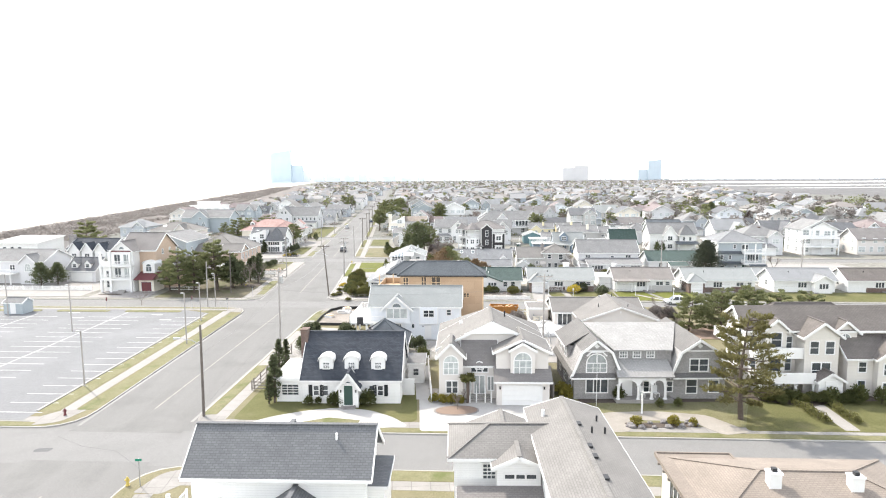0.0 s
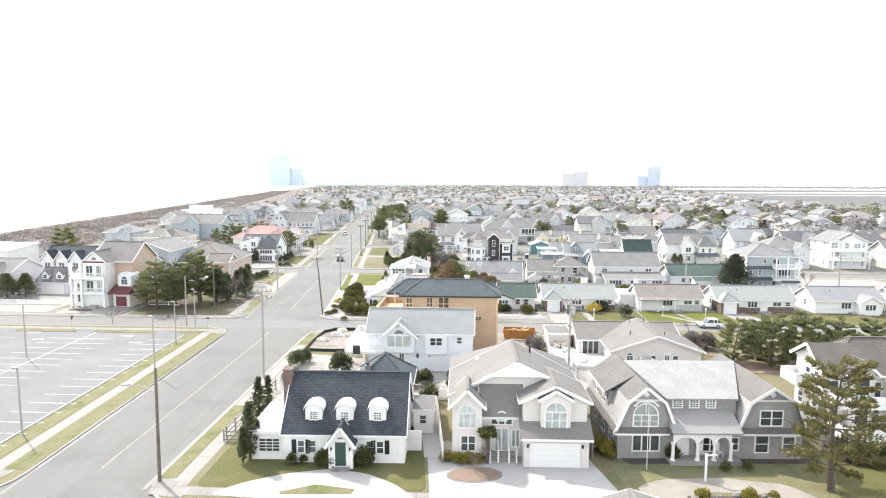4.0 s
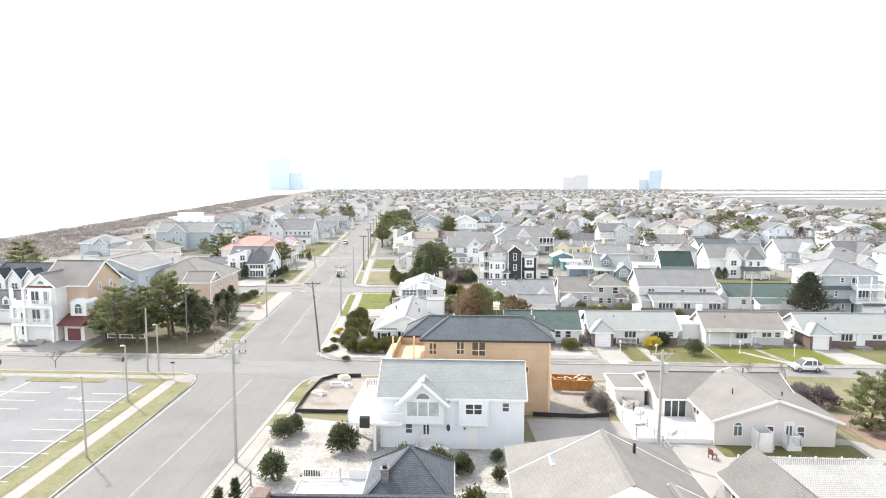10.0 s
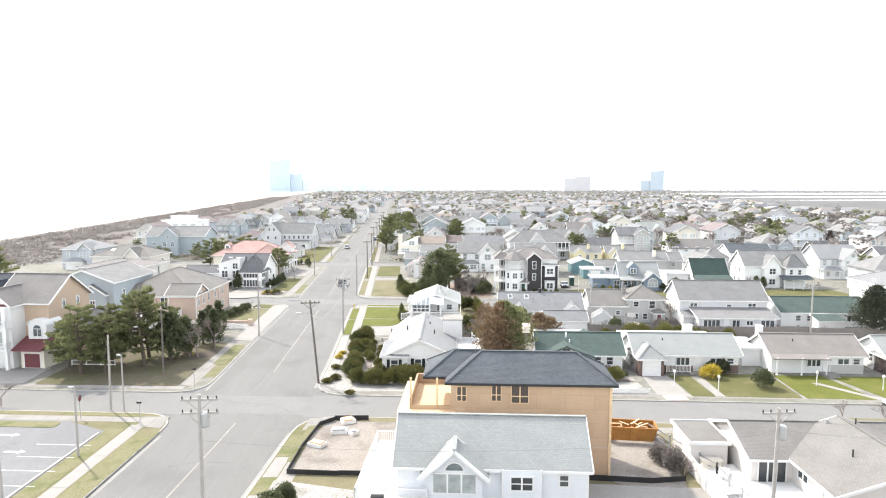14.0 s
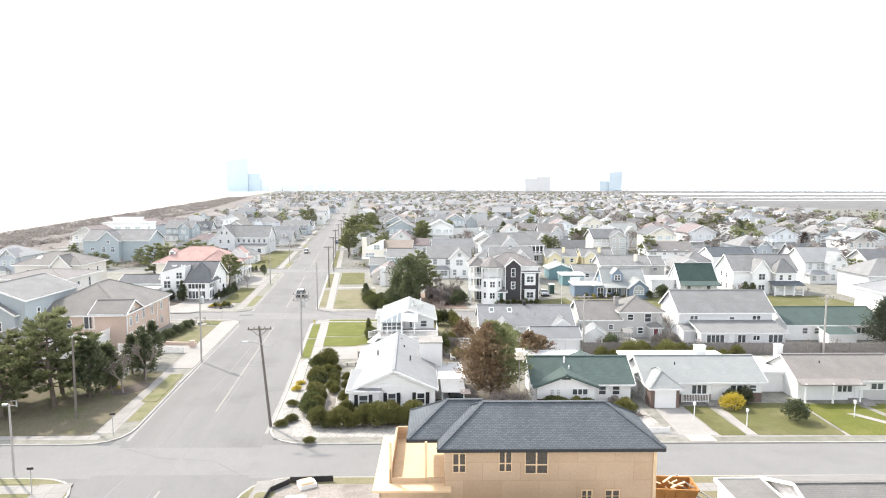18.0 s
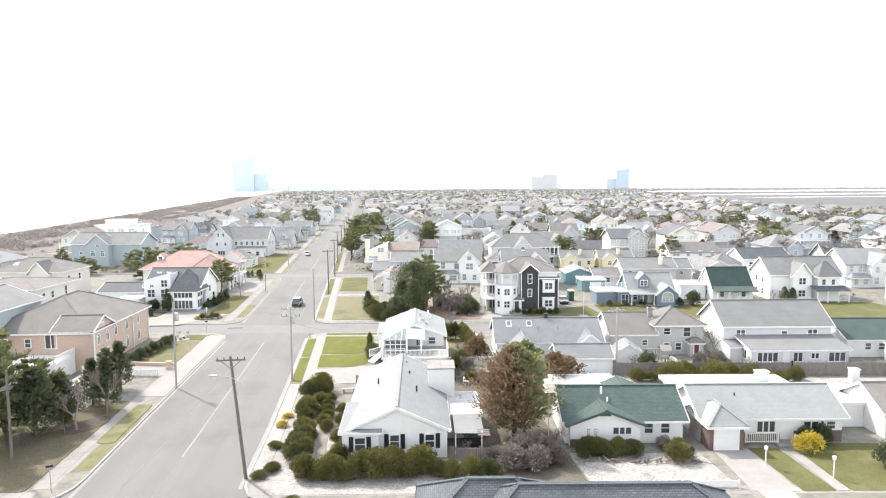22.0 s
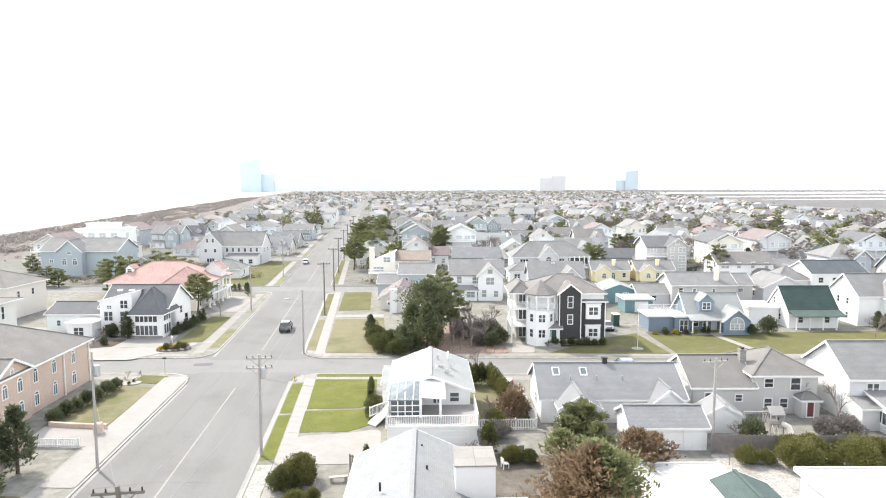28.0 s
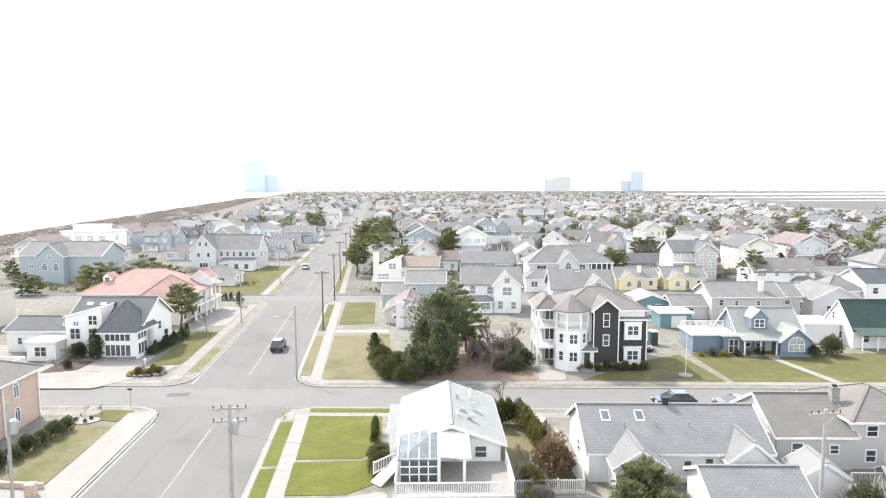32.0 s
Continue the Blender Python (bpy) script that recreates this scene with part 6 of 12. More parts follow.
# second row, facing the third street
H = house("white single-storey house with grey roof, skylights and rear gables", 17.6, 150.2, -7)
mass(H, 0, 0, 15.0, 8.4, 0, 2.75, "x", 2.45, "white_wall", "roof_bluegrey", 0.35, [("f", 6.4, 0.3, 0.9, 2.1, "door"), ("f", 8.2, 0.9, 0.8, 1.1, "dh"), ("f", 10.0, 0.9, 0.8, 1.3, "dh"), ("f", 14.0, 0.9, 1.0, 1.1, "dh"), ("l", 4, 0.9, 1, 1.2, "dh")])
mass(H, 1.6, -2.4, 4.0, 5.0, 0, 2.5, "y", 1.3, "white_wall", "roof_bluegrey", 0.3, [("f", 2.0, 0.8, 2.6, 1.4, "row")])
mass(H, 11.2, -1.2, 3.6, 3.4, 0, 2.5, "y", 1.5, "white_wall", "roof_bluegrey", 0.3, [("f", 1.8, 0.9, 1.2, 1.1, "dh")])
for sx in (1.6, 4.6):
    skylight(H, sx, 2.5, 4.2, 0.8, 1.0, 0.58)
chimney(H, 7.6, 4.2, 4.6, 5.8, 0.5, 0.4, "dark", False)
for vx in (3.4, 6.2, 9.0):
    vent_pipe(H, vx, 2.0, 3.9, 0.6, 0.08, "metal")
railing(H, [(8.0, -1.6), (10.6, -1.6)], 0.4)
H = house("white detached garage with a grey roof", 24.1, 142.6, -7, "garage")
mass(H, 0, 0, 7.2, 4.6, 0, 2.3, "x", 1.2, "white_wall", "roof_bluegrey", 0.25, [("f", 5.4, 0.1, 0.9, 2.0, "door")])
H = house("grey split-level house with a taupe roof and pale chimney", 34.6, 150.6, -7)
mass(H, 0, 0, 6.6, 8.0, 0, 3.2, "x", 2.3, "grey_wall", "roof_taupe", 0.35, [("f", 1.8, 1.2, 1.1, 1.3, "dh"), ("f", 5.0, 1.4, 0.9, 0.9, "dh")])
mass(H, 6.6, 0.2, 7.0, 7.6, 0, 4.5, "hip", 1.8, "grey_wall", "roof_taupe", 0.4, [("f", 1.7, 2.9, 1.1, 1.1, "dh"), ("f", 4.6, 2.6, 1.2, 1.5, "dh"), ("f", 1.7, 0.6, 1.0, 1.2, "dh"), ("f", 3.4, 0.6, 1.0, 1.2, "dh")])
chimney(H, 6.7, 3.2, 4.0, 6.3, 0.7, 0.6, "stone", True)
mass(H, 11.2, -1.2, 1.9, 1.4, 0, 2.1, "hip", 0.5, "grey_wall", "roof_taupe", 0.2, [("f", 0.9, 0.1, 0.9, 1.9, "wdoor")])
part("side_wall", Geo().box(-0.06, 0.3, 0, 0, 7.7, 2.9), "white_wall", H)
H = house("white garden shed with a gable roof", 33.4, 145.6, -12, "shed")
mass(H, 0, 0, 3.4, 3.0, 0, 1.9, "y", 1.1, "white_wall", "roof_white", 0.2)
H = house("large pale grey two-storey house with a glazed rear sunroom", 49.6, 146.4, -7)
mass(H, 0, 0, 15.2, 8.0, 0, 4.9, "x", 2.8, "lightgrey_wall", "roof_grey", 0.35, [("f", 2.4, 3.0, 1.4, 1.3, "pair"), ("f", 8.6, 3.1, 1.0, 1.0, "dh"), ("f", 12.6, 3.0, 1.5, 1.3, "pair"), ("l", 3, 3.0, 1.0, 1.3, "dh"), ("l", 5, 0.8, 1.0, 1.3, "dh")])
part("side_wall", Geo().box(-0.06, 0.1, 0, 0, 7.9, 4.8), "white_wall", H)
mass(H, 1.8, -4.4, 13.2, 4.4, 0, 2.5, "shed", 0.9, "lightgrey_wall", "roof_grey", 0.3, [("f", 2.2, 0.8, 2.9, 1.4, "row"), ("f", 4.7, 0.2, 0.9, 2.1, "door"), ("f", 6.3, 0.8, 1.4, 1.4, "row"), ("f", 8.6, 1.2, 1.2, 0.9, "row"), ("f", 11.6, 0.8, 2.4, 1.4, "row"), ("l", 2.2, 0.8, 2.0, 1.4, "row")])
mass(H, 0.0, -2.2, 1.8, 2.2, 0, 2.3, "shed", 0.5, "lightgrey_wall", "roof_grey", 0.2)
skylight(H, 4.5, 1.6, 5.6, 0.8, 0.8, 0.5)
part("patio", Geo().box(-1.0, -7.4, 0, 16.0, -4.4, 0.06), "drive", H)
H = house("long white bungalow with a grey-green roof and strip windows", 67.6, 144.8, -7)
mass(H, 0, 0, 15.5, 8.0, 0, 2.7, "x", 2.0, "white_wall", "roof_green", 0.4, [("f", 5.0, 1.0, 1.1, 1.1, "dh"), ("f", 8.6, 1.0, 2.4, 1.2, "row"), ("f", 12.6, 1.0, 2.4, 1.2, "row"), ("f", 3.0, 1.0, 1.0, 1.1, "dh")])
mass(H, 4.4, -4.0, 4.4, 2.6, 0, 1.9, "shed", 0.6, "white_wall", "roof_green", 0.2)
H = house("tall blue house with white balconies and a pale roof", 82.9, 139.0, -7)
mass(H, 0, 0, 10.6, 11.0, 0, 8.0, "hip", 2.3, "bluegrey_wall", "roof_bluegrey", 0.5, [("f", 3.9, 6.2, 0.8, 1.1, "dh"), ("f", 0.9, 3.5, 0.8, 1.2, "dh"), ("f", 2.9, 3.5, 0.7, 1.2, "dh"), ("f", 4.3, 1.0, 0.7, 1.1, "dh"), ("f", 1.2, 1.0, 1.1, 1.1, "dh"), ("f", 6.4, 5.7, 1.6, 1.6, "row"), ("f", 8.4, 3.0, 2.8, 1.9, "row"), ("f", 6.1, 0.1, 0.8, 2.1, "gdoor"), ("r", 4, 5.8, 1.0, 1.3, "dh")])
part("side_wall", Geo().box(-0.07, 0.1, 0, 0, 10.9, 7.9), "white_wall", H)
for z in (2.7, 5.3):
    pieces("skirt_roof", Geo().slab([(-0.2, -0.9, z - 0.15), (5.5, -0.9, z - 0.15), (5.5, 0.02, z + 0.35), (-0.2, 0.02, z + 0.35)], 0.12), "roof_slate", H)
    pieces("balcony", Geo().box(5.5, -2.0, z - 0.25, 10.8, 0, z), "white", H)
    railing(H, [(5.6, -0.1), (5.6, -1.9), (10.7, -1.9), (10.7, -0.1)], z, 0.95)
    for px in (5.65, 8.2, 10.65):
        part("balcony_post", Geo().box(px - 0.1, -1.98, z, px + 0.1, -1.78, z + 2.35), "white", H)
mass(H, 6.8, -2.0, 4.0, 2.0, 0, 2.4, "none", 0, "white_wall", "roof_flat", 0.1, [("f", 2.0, 0.1, 2.9, 2.0, "garage")])
part("garage_canopy", Geo().slab([(6.7, -2.7, 2.25), (10.9, -2.7, 2.25), (10.9, -2.0, 2.6), (6.7, -2.0, 2.6)], 0.1), "roof_slate", H)

# ---------------------------------------------------------------- third block
H = house("three-storey charcoal and white house with corner turret and balconies", 21.7, 182.2, -7)
mass(H, 3.0, 0.6, 11.6, 9.4, 0, 8.2, "hip", 2.2, "white_wall", "roof_brown", 0.4)
mass(H, 7.4, -0.5, 3.4, 3.0, 0, 8.3, "y", 1.4, "charcoal_wall", "roof_brown", 0.35, [("f", 1.7, 3.3, 0.9, 1.6, "dh"), ("f", 1.7, 5.9, 0.9, 1.9, "dh")])
mass(H, 10.8, 0.0, 3.9, 9.0, 0, 6.9, "shed", 1.4, "charcoal_wall", "roof_brown", 0.35, ())
for z in (0.7, 4.1):
    pieces("bay_panel", Geo().box(11.6, -0.35, z, 13.9, 0, z + 2.35).box(11.5, -0.45, z + 2.35, 14.0, 0, z + 2.5), "white", H)
    opening(H, "f", 12.75, z + 0.6, 1.6, 1.4, "pair", (0, -0.35, 1, 1))
pieces("corner_board", Geo().box(7.36, -0.54, 1.0, 7.5, -0.44, 8.3).box(10.7, -0.54, 1.0, 10.84, -0.44, 8.3).box(14.6, -0.05, 1.1, 14.74, 0.08, 6.9), "white", H)
pieces("stone_base", Geo().box(7.35, -0.62, 0, 10.85, -0.5, 1.0).box(10.85, -0.1, 0, 14.75, 0, 1.1).box(3.4, -0.7, 0, 7.4, 0.6, 1.0), "stone", H)
# octagonal turret with open upper gallery
cx, cy, rr = 4.6, 0.9, 2.3
for z0, z1, wl_ in ((1.0, 5.7, True),):
    pts = [(cx + rr * math.cos(radians(22.5 + 45 * k)), cy + rr * math.sin(radians(22.5 + 45 * k))) for k in range(8)]
    g = Geo()
    for k in range(8):
        a, b = pts[k], pts[(k + 1) % 8]
        g.poly((*a, 0), (*b, 0), (*b, z1), (*a, z1))
    part("turret", g, "white_wall", H)
g = Geo()
for k in range(8):
    a, b = pts[k], pts[(k + 1) % 8]
    g.beam((*a, 5.7), (*a, 8.2), 0.22).beam((*a, 6.65), (*b, 6.65), 0.1).beam((*a, 7.9), (*b, 7.9), 0.14, 0.5)
    for j in range(1, 6):
        q = (a[0] + (b[0] - a[0]) * j / 6, a[1] + (b[1] - a[1]) * j / 6)
        g.beam((*q, 5.7), (*q, 6.6), 0.05)
part("turret_gallery", g, "white", H)
part("gallery_floor", Geo().slab([(*p, 5.75) for p in pts], 0.2), "white", H)
r = Geo()
big = [(cx + 2.8 * math.cos(radians(22.5 + 45 * k)), cy + 2.8 * math.sin(radians(22.5 + 45 * k))) for k in range(8)]
for k in range(8):
    a, b = big[k], big[(k + 1) % 8]
    r.slab([(*a, 8.2), (*b, 8.2), (cx, cy, 10.2)], 0.14)
pieces("turret_roof", r, "roof_brown", H)
for ang in (-135, -90, -45):
    for z in (1.3, 3.7):
        ob = opening(H, "f", 0, 0, 0.8 if ang != -90 else 1.2, 1.4, "dh" if ang != -90 else "pair")
        a = radians(ang)
        ob.matrix_basis = pose(cx + rr * 0.924 * math.cos(a), cy + rr * 0.924 * math.sin(a), z, 0, 0, ang + 90)
opening(H, "f", 6.6, 3.6, 0.9, 1.7, "arch", (0, 0.55, 1, 1))
mass(H, 5.6, -0.7, 1.9, 1.4, 0, 2.9, "shed", 0.7, "white", "roof_brown", 0.4, [("f", 0.95, 0.8, 1.0, 2.0, "gdoor")])
steps(H, 5.5, -0.7, 2.0, 4, 0.8, "concrete")
for z in (2.8, 5.6):
    pieces("balcony", Geo().box(0.0, 1.0, z - 0.25, 3.0, 7.5, z), "white", H)
    railing(H, [(3.0, 1.1), (0.1, 1.1), (0.1, 7.4)], z, 1.0)
for py in (1.1, 4.2, 7.4):
    part("post", Geo().box(0.0, py - 0.12, 0, 0.24, py + 0.12, 8.2), "white", H)
mass(H, 0, 1.0, 3.0, 7.0, 7.9, 0.4, "hip", 1.3, "white", "roof_brown", 0.35)
mass(H, 1.2, 4.0, 2.0, 5.5, 0, 8.0, "none", 0, "grey_wall", "roof_brown", 0.1, [("f", 1.0, 5.8, 1.4, 2.0, "row"), ("f", 1.0, 3.0, 1.4, 2.0, "row"), ("f", 1.0, 0.2, 1.4, 2.2, "row")])

H = house("slate-blue cottage with pale roof, dormer and white porch", 46.5, 187.4, -7)
mass(H, 7.0, 0, 9.4, 7.6, 0, 2.7, "x", 3.4, "blue_wall", "roof_pale", 0.35, [("f", 1.3, 0.9, 1.0, 1.5, "dh"), ("f", 4.4, 0.2, 1.0, 2.1, "door"), ("l", 2.2, 3.3, 0.9, 1.2, "dh"), ("f", 2.9, 0.9, 0.9, 1.4, "dh")])
mass(H, 12.0, -2.4, 4.4, 3.4, 0, 2.6, "y", 1.8, "blue_wall", "roof_pale", 0.35, [("f", 2.2, 0.9, 2.4, 2.2, "arch3")])
dormer(H, 10.2, 0.5, 3.6, 2.4, 1.6, 3.0, 1.2, "blue_wall", "roof_pale", "pair", False, 1.5, 1.3)
pieces("side_gable", Geo().box(6.93, 0.4, 0, 7.0, 7.2, 2.7), "white_wall", H)
part("porch_roof", Geo().slab([(6.6, -2.3, 2.5), (12.2, -2.3, 2.5), (12.2, 0.1, 3.1), (6.6, 0.1, 3.1)], 0.15), "roof_pale", H)
part("porch_floor", Geo().box(6.8, -2.2, 0, 12.0, 0, 0.35), "stone", H)
for px in (7.0, 9.3, 11.6):
    column(H, px, -2.0, 0.35, 2.4, 0.12)
steps(H, 10.2, -2.2, 1.6, 2, 0.35)
mass(H, 0.4, 0.4, 4.2, 5.0, 0, 2.6, "flat", 0, "blue_wall", "roof_flat", 0.25)
mass(H, 4.6, -0.4, 2.6, 5.0, 0, 2.7, "flat", 0, "blue_wall", "roof_flat", 0.25, [("f", 1.5, 0.15, 1.5, 2.1, "pair")])
railing(H, [(0.4, 5.2), (4.6, 5.2), (7, 5.2)], 2.8)
H = house("white cottage with a dark green roof and a front porch", 72.3, 187.0, -7)
mass(H, 0, 0, 8.6, 7.6, 0, 2.8, "x", 4.0, "white_wall", "roof_dkgreen", 0.25, [("l", 3.0, 0.9, 0.9, 1.2, "dh"), ("l", 5.0, 3.6, 0.8, 1.2, "dh"), ("f", 2, 0.9, 1.0, 1.4, "dh"), ("f", 4.5, 0.2, 1.0, 2.1, "door"), ("f", 6.6, 0.9, 1.0, 1.4, "dh")])
part("porch_roof", Geo().slab([(-0.1, -2.0, 2.5), (8.8, -2.0, 2.5), (8.8, 0.1, 3.2), (-0.1, 0.1, 3.2)], 0.15), "roof_green", H)
for k in range(4):
    column(H, 0.3 + 2.3 * k, -1.8, 0.1, 2.4, 0.1)
mass(H, -5.6, 3.0, 5.4, 6.0, 0, 3.0, "flat", 0, "white_wall", "roof_flat", 0.25)
H = house("big white two-storey house with turret porch and grey roof", 85.4, 187.0, -7)
mass(H, 0, 0, 15.0, 8.4, 0, 5.6, "x", 3.2, "white_wall", "roof_grey", 0.4, [("l", 3.0, 3.4, 0.9, 1.3, "dh"), ("l", 5.6, 3.4, 0.9, 1.3, "dh"), ("l", 3.0, 0.8, 0.9, 1.3, "dh"), ("l", 5.6, 0.8, 0.9, 1.3, "dh")])
mass(H, 4.2, -1.2, 4.0, 3.0, 0, 5.5, "y", 2.6, "white_wall", "roof_grey", 0.35, [("f", 2.0, 3.4, 1.6, 1.5, "pair"), ("f", 2.0, 0.8, 1.6, 1.5, "pair")])
mass(H, 9.2, -1.8, 4.4, 3.6, 0, 5.6, "hip", 2.6, "white_wall", "roof_grey", 0.35, [("f", 1.2, 3.4, 0.9, 1.3, "dh"), ("f", 3.2, 3.4, 0.9, 1.3, "dh")])
part("porch_roof", Geo().slab([(7.6, -4.2, 2.6), (14.8, -4.2, 2.6), (14.8, -1.6, 3.3), (7.6, -1.6, 3.3)], 0.15), "roof_slate", H)
for k in range(4):
    column(H, 7.9 + 2.2 * k, -4.0, 0.1, 2.5, 0.12)
railing(H, [(7.9, -4.0), (14.5, -4.0)], 0.3)
H = house("low cottage with a faded rose roof and a broad white chimney", 1.4, 212.5, -7)
mass(H, 0, 0, 8.0, 9.0, 0, 2.6, "y", 2.3, "beige_wall", "roof_rose", 0.5, [("f", 2, 0.9, 1, 1.2, "dh")])
mass(H, 2.2, -3.0, 6.0, 6.0, 0, 2.4, "y", 2.0, "beige_wall", "roof_rose", 0.5)
chimney(H, 3.0, -3.0, 0, 4.6, 1.4, 0.8, "white", False)
H = house("pale blue-grey house with a garage wing", 1.0, 224.2, -7)
mass(H, 0, 0, 5.0, 8, 0, 3.6, "x", 1.4, "bluegrey_wall", "roof_grey", 0.3, [("f", 3.0, 1.4, 1.0, 0.9, "row")])
mass(H, 4.6, 1.0, 8.0, 8, 0, 5.6, "x", 1.8, "bluegrey_wall", "roof_grey", 0.3, [("f", 1.4, 3.6, 1.5, 1.1, "pair"), ("f", 3.4, 1.6, 0.7, 0.8, "dh"), ("f", 6.4, 3.6, 0.8, 0.9, "dh")])
H = house("grey two-storey house with a broad gable and arched attic window", 37.6, 250.0, -5)
mass(H, 0, 0, 20.4, 10.0, 0, 6.3, "hip", 3.4, "lightgrey_wall", "roof_grey", 0.6, [("f", 3.0, 4.1, 2.4, 1.3, "row"), ("f", 13.2, 4.1, 1.6, 1.4, "pair"), ("f", 3.0, 1.2, 1.8, 1.4, "pair"), ("f", 12.6, 1.0, 2.4, 1.6, "row"), ("f", 18.2, 0.8, 1.6, 1.9, "pair")])
mass(H, 7.0, -1.2, 4.8, 4.2, 0, 6.3, "y", 2.7, "lightgrey_wall", "roof_grey", 0.45, [("f", 2.4, 4.0, 1.6, 2.2, "arch"), ("f", 2.4, 1.2, 1.8, 1.5, "pair")])
pieces("gable_truss", Geo().beam((7.2, -1.62, 6.9), (11.6, -1.62, 6.9), 0.12, 0.16).beam((9.4, -1.62, 6.9), (9.4, -1.62, 8.8), 0.12, 0.12), "white", H)
part("balcony_recess", Geo().box(15.0, -0.05, 3.5, 20.2, 0, 5.9), "glass", H)
pieces("balcony", Geo().box(11.8, -1.8, 3.0, 20.4, 0, 3.2), "white", H)
railing(H, [(11.9, -1.7), (20.3, -1.7), (20.3, 0)], 3.2)
for k in range(5):
    part("balcony_post", Geo().box(15.0 + 1.3 * k - 0.1, -1.75, 3.2, 15.0 + 1.3 * k + 0.1, -1.55, 6.2), "white", H)
mass(H, -2.0, -7.6, 11.0, 6.4, 0, 3.3, "hip", 1.7, "white_wall", "roof_grey", 0.45, [("f", 2.0, 1.2, 1.6, 1.3, "pair"), ("f", 8.4, 1.0, 2.0, 1.5, "arch"), ("f", 5.2, 1.2, 1.0, 1.3, "dh")])
H = house("small teal garage workshop with a white flat roof", 49.4, 203.4, -7, "garage")
mass(H, 0, 0, 5.4, 5.0, 0, 2.6, "flat", 0, "teal_wall", "roof_flat", 0.3, [("f", 3.2, 0.1, 2.6, 2.1, "garage")])
H = house("teal cottage with a pale roof and white trim", 49.0, 213.4, -7)
mass(H, 0, 0, 6.4, 7.0, 0, 3.0, "y", 1.2, "teal_wall", "roof_pale", 0.35, [("f", 4.6, 0.9, 1.2, 1.5, "pair"), ("f", 2.8, 0.2, 0.9, 2.0, "door")])
for k, (hx, hy, wall) in enumerate(((57.4, 243.6, "yellow_wall"), (69.0, 242.4, "yellow_wall"))):
    H = house("pale yellow cottage with grey gables", hx, hy, -7)
    mass(H, 0, 0, 10.0, 7.0, 0, 3.0, "x", 2.0, wall, "roof_grey", 0.35, [("f", 2.5, 0.9, 1.0, 1.3, "dh"), ("f", 5.6, 0.1, 1.1, 2.2, "arch"), ("f", 8.4, 0.9, 1.0, 1.3, "dh")])
    mass(H, 0.8, -1.4, 4.0, 3.0, 0, 2.9, "y", 1.6, wall, "roof_grey", 0.3, [("f", 2.0, 0.9, 1.2, 1.4, "arch")])
    chimney(H, 6.0, 1.6, 3.6, 5.4, 0.8, 0.6, wall, False)
H = house("grey two-storey house with a broad low roof", 61.4, 208.0, -7)
mass(H, 0, 0, 13.0, 8.0, 0, 4.6, "x", 2.0, "grey_wall", "roof_grey", 0.4, [("f", 1.8, 2.8, 1.0, 1.2, "dh"), ("f", 4.6, 2.8, 0.8, 1.0, "dh"), ("f", 8.6, 2.8, 0.8, 1.0, "dh"), ("f", 3.0, 0.3, 2.6, 1.8, "row")])
mass(H, -6.6, 1.5, 6.6, 6.0, 0, 2.6, "x", 1.4, "lightgrey_wall", "roof_grey", 0.35, [("f", 3.4, 0.9, 1.2, 1.2, "dh")])
mass(H, 13.0, 3.0, 5.0, 7.0, 0, 4.2, "x", 1.8, "grey_wall", "roof_grey", 0.35, [("f", 2.5, 2.5, 1.2, 0.9, "dh")])
chimney(H, 9.6, 1.4, 4.8, 7.0, 0.8, 0.6, "cream_wall", False)
H = house("pale grey house with a low hip roof and gable end", 82.0, 208.5, -7)
mass(H, 0, 0, 9.0, 9.0, 0, 3.6, "y", 2.2, "lightgrey_wall", "roof_grey", 0.4, [("f", 3, 1, 1, 1.3, "dh"), ("l", 4, 1, 1, 1.3, "dh")])
H = house("white two-storey house with strip windows", 95.6, 212.0, -7)
mass(H, 0, 0, 12.0, 9.0, 0, 5.8, "x", 2.2, "white_wall", "roof_slate", 0.4, [("f", 2, 3.6, 1.2, 1.3, "dh"), ("f", 5, 3.6, 1.2, 1.3, "dh"), ("f", 9, 3.6, 1.2, 1.3, "dh"), ("f", 3, 0.5, 2.6, 1.8, "row"), ("l", 3, 3.6, 1, 1.3, "dh")])
mass(H, -7.0, 1.0, 7.0, 7.0, 0, 4.4, "hip", 2.4, "white_wall", "roof_grey", 0.5, [("f", 3, 2.4, 1.4, 1.2, "pair")])

# ---------------------------------------------------------------- west of the avenue, second block
H = house("white house with tiered columned balconies and burgundy porch roof", -59.0, 128.6, -9)
mass(H, 1.2, 2.6, 7.8, 8.6, 0, 9.0, "x", 3.2, "tan_wall", "roof_brown", 0.45, [("r", 3.0, 7.6, 0.8, 1.3, "arch"), ("r", 6.0, 7.6, 0.8, 1.3, "arch")])
mass(H, 8.8, 5.6, 3.6, 8.0, 0, 4.6, "y", 1.8, "tan_wall", "roof_brown", 0.4, [("r", 3.0, 2.4, 1.0, 1.4, "dh"), ("f", 1.8, 2.8, 0.9, 1.3, "dh")])
mass(H, 0.6, 0.0, 4.8, 6.4, 0, 8.9, "y", 2.0, "white_wall", "roof_brown", 0.35, [("f", 2.4, 9.1, 1.3, 0.8, "arch")])
part("gable_band", Geo().box(0.5, -0.1, 8.7, 5.5, 0, 9.0), "burgundy", H)
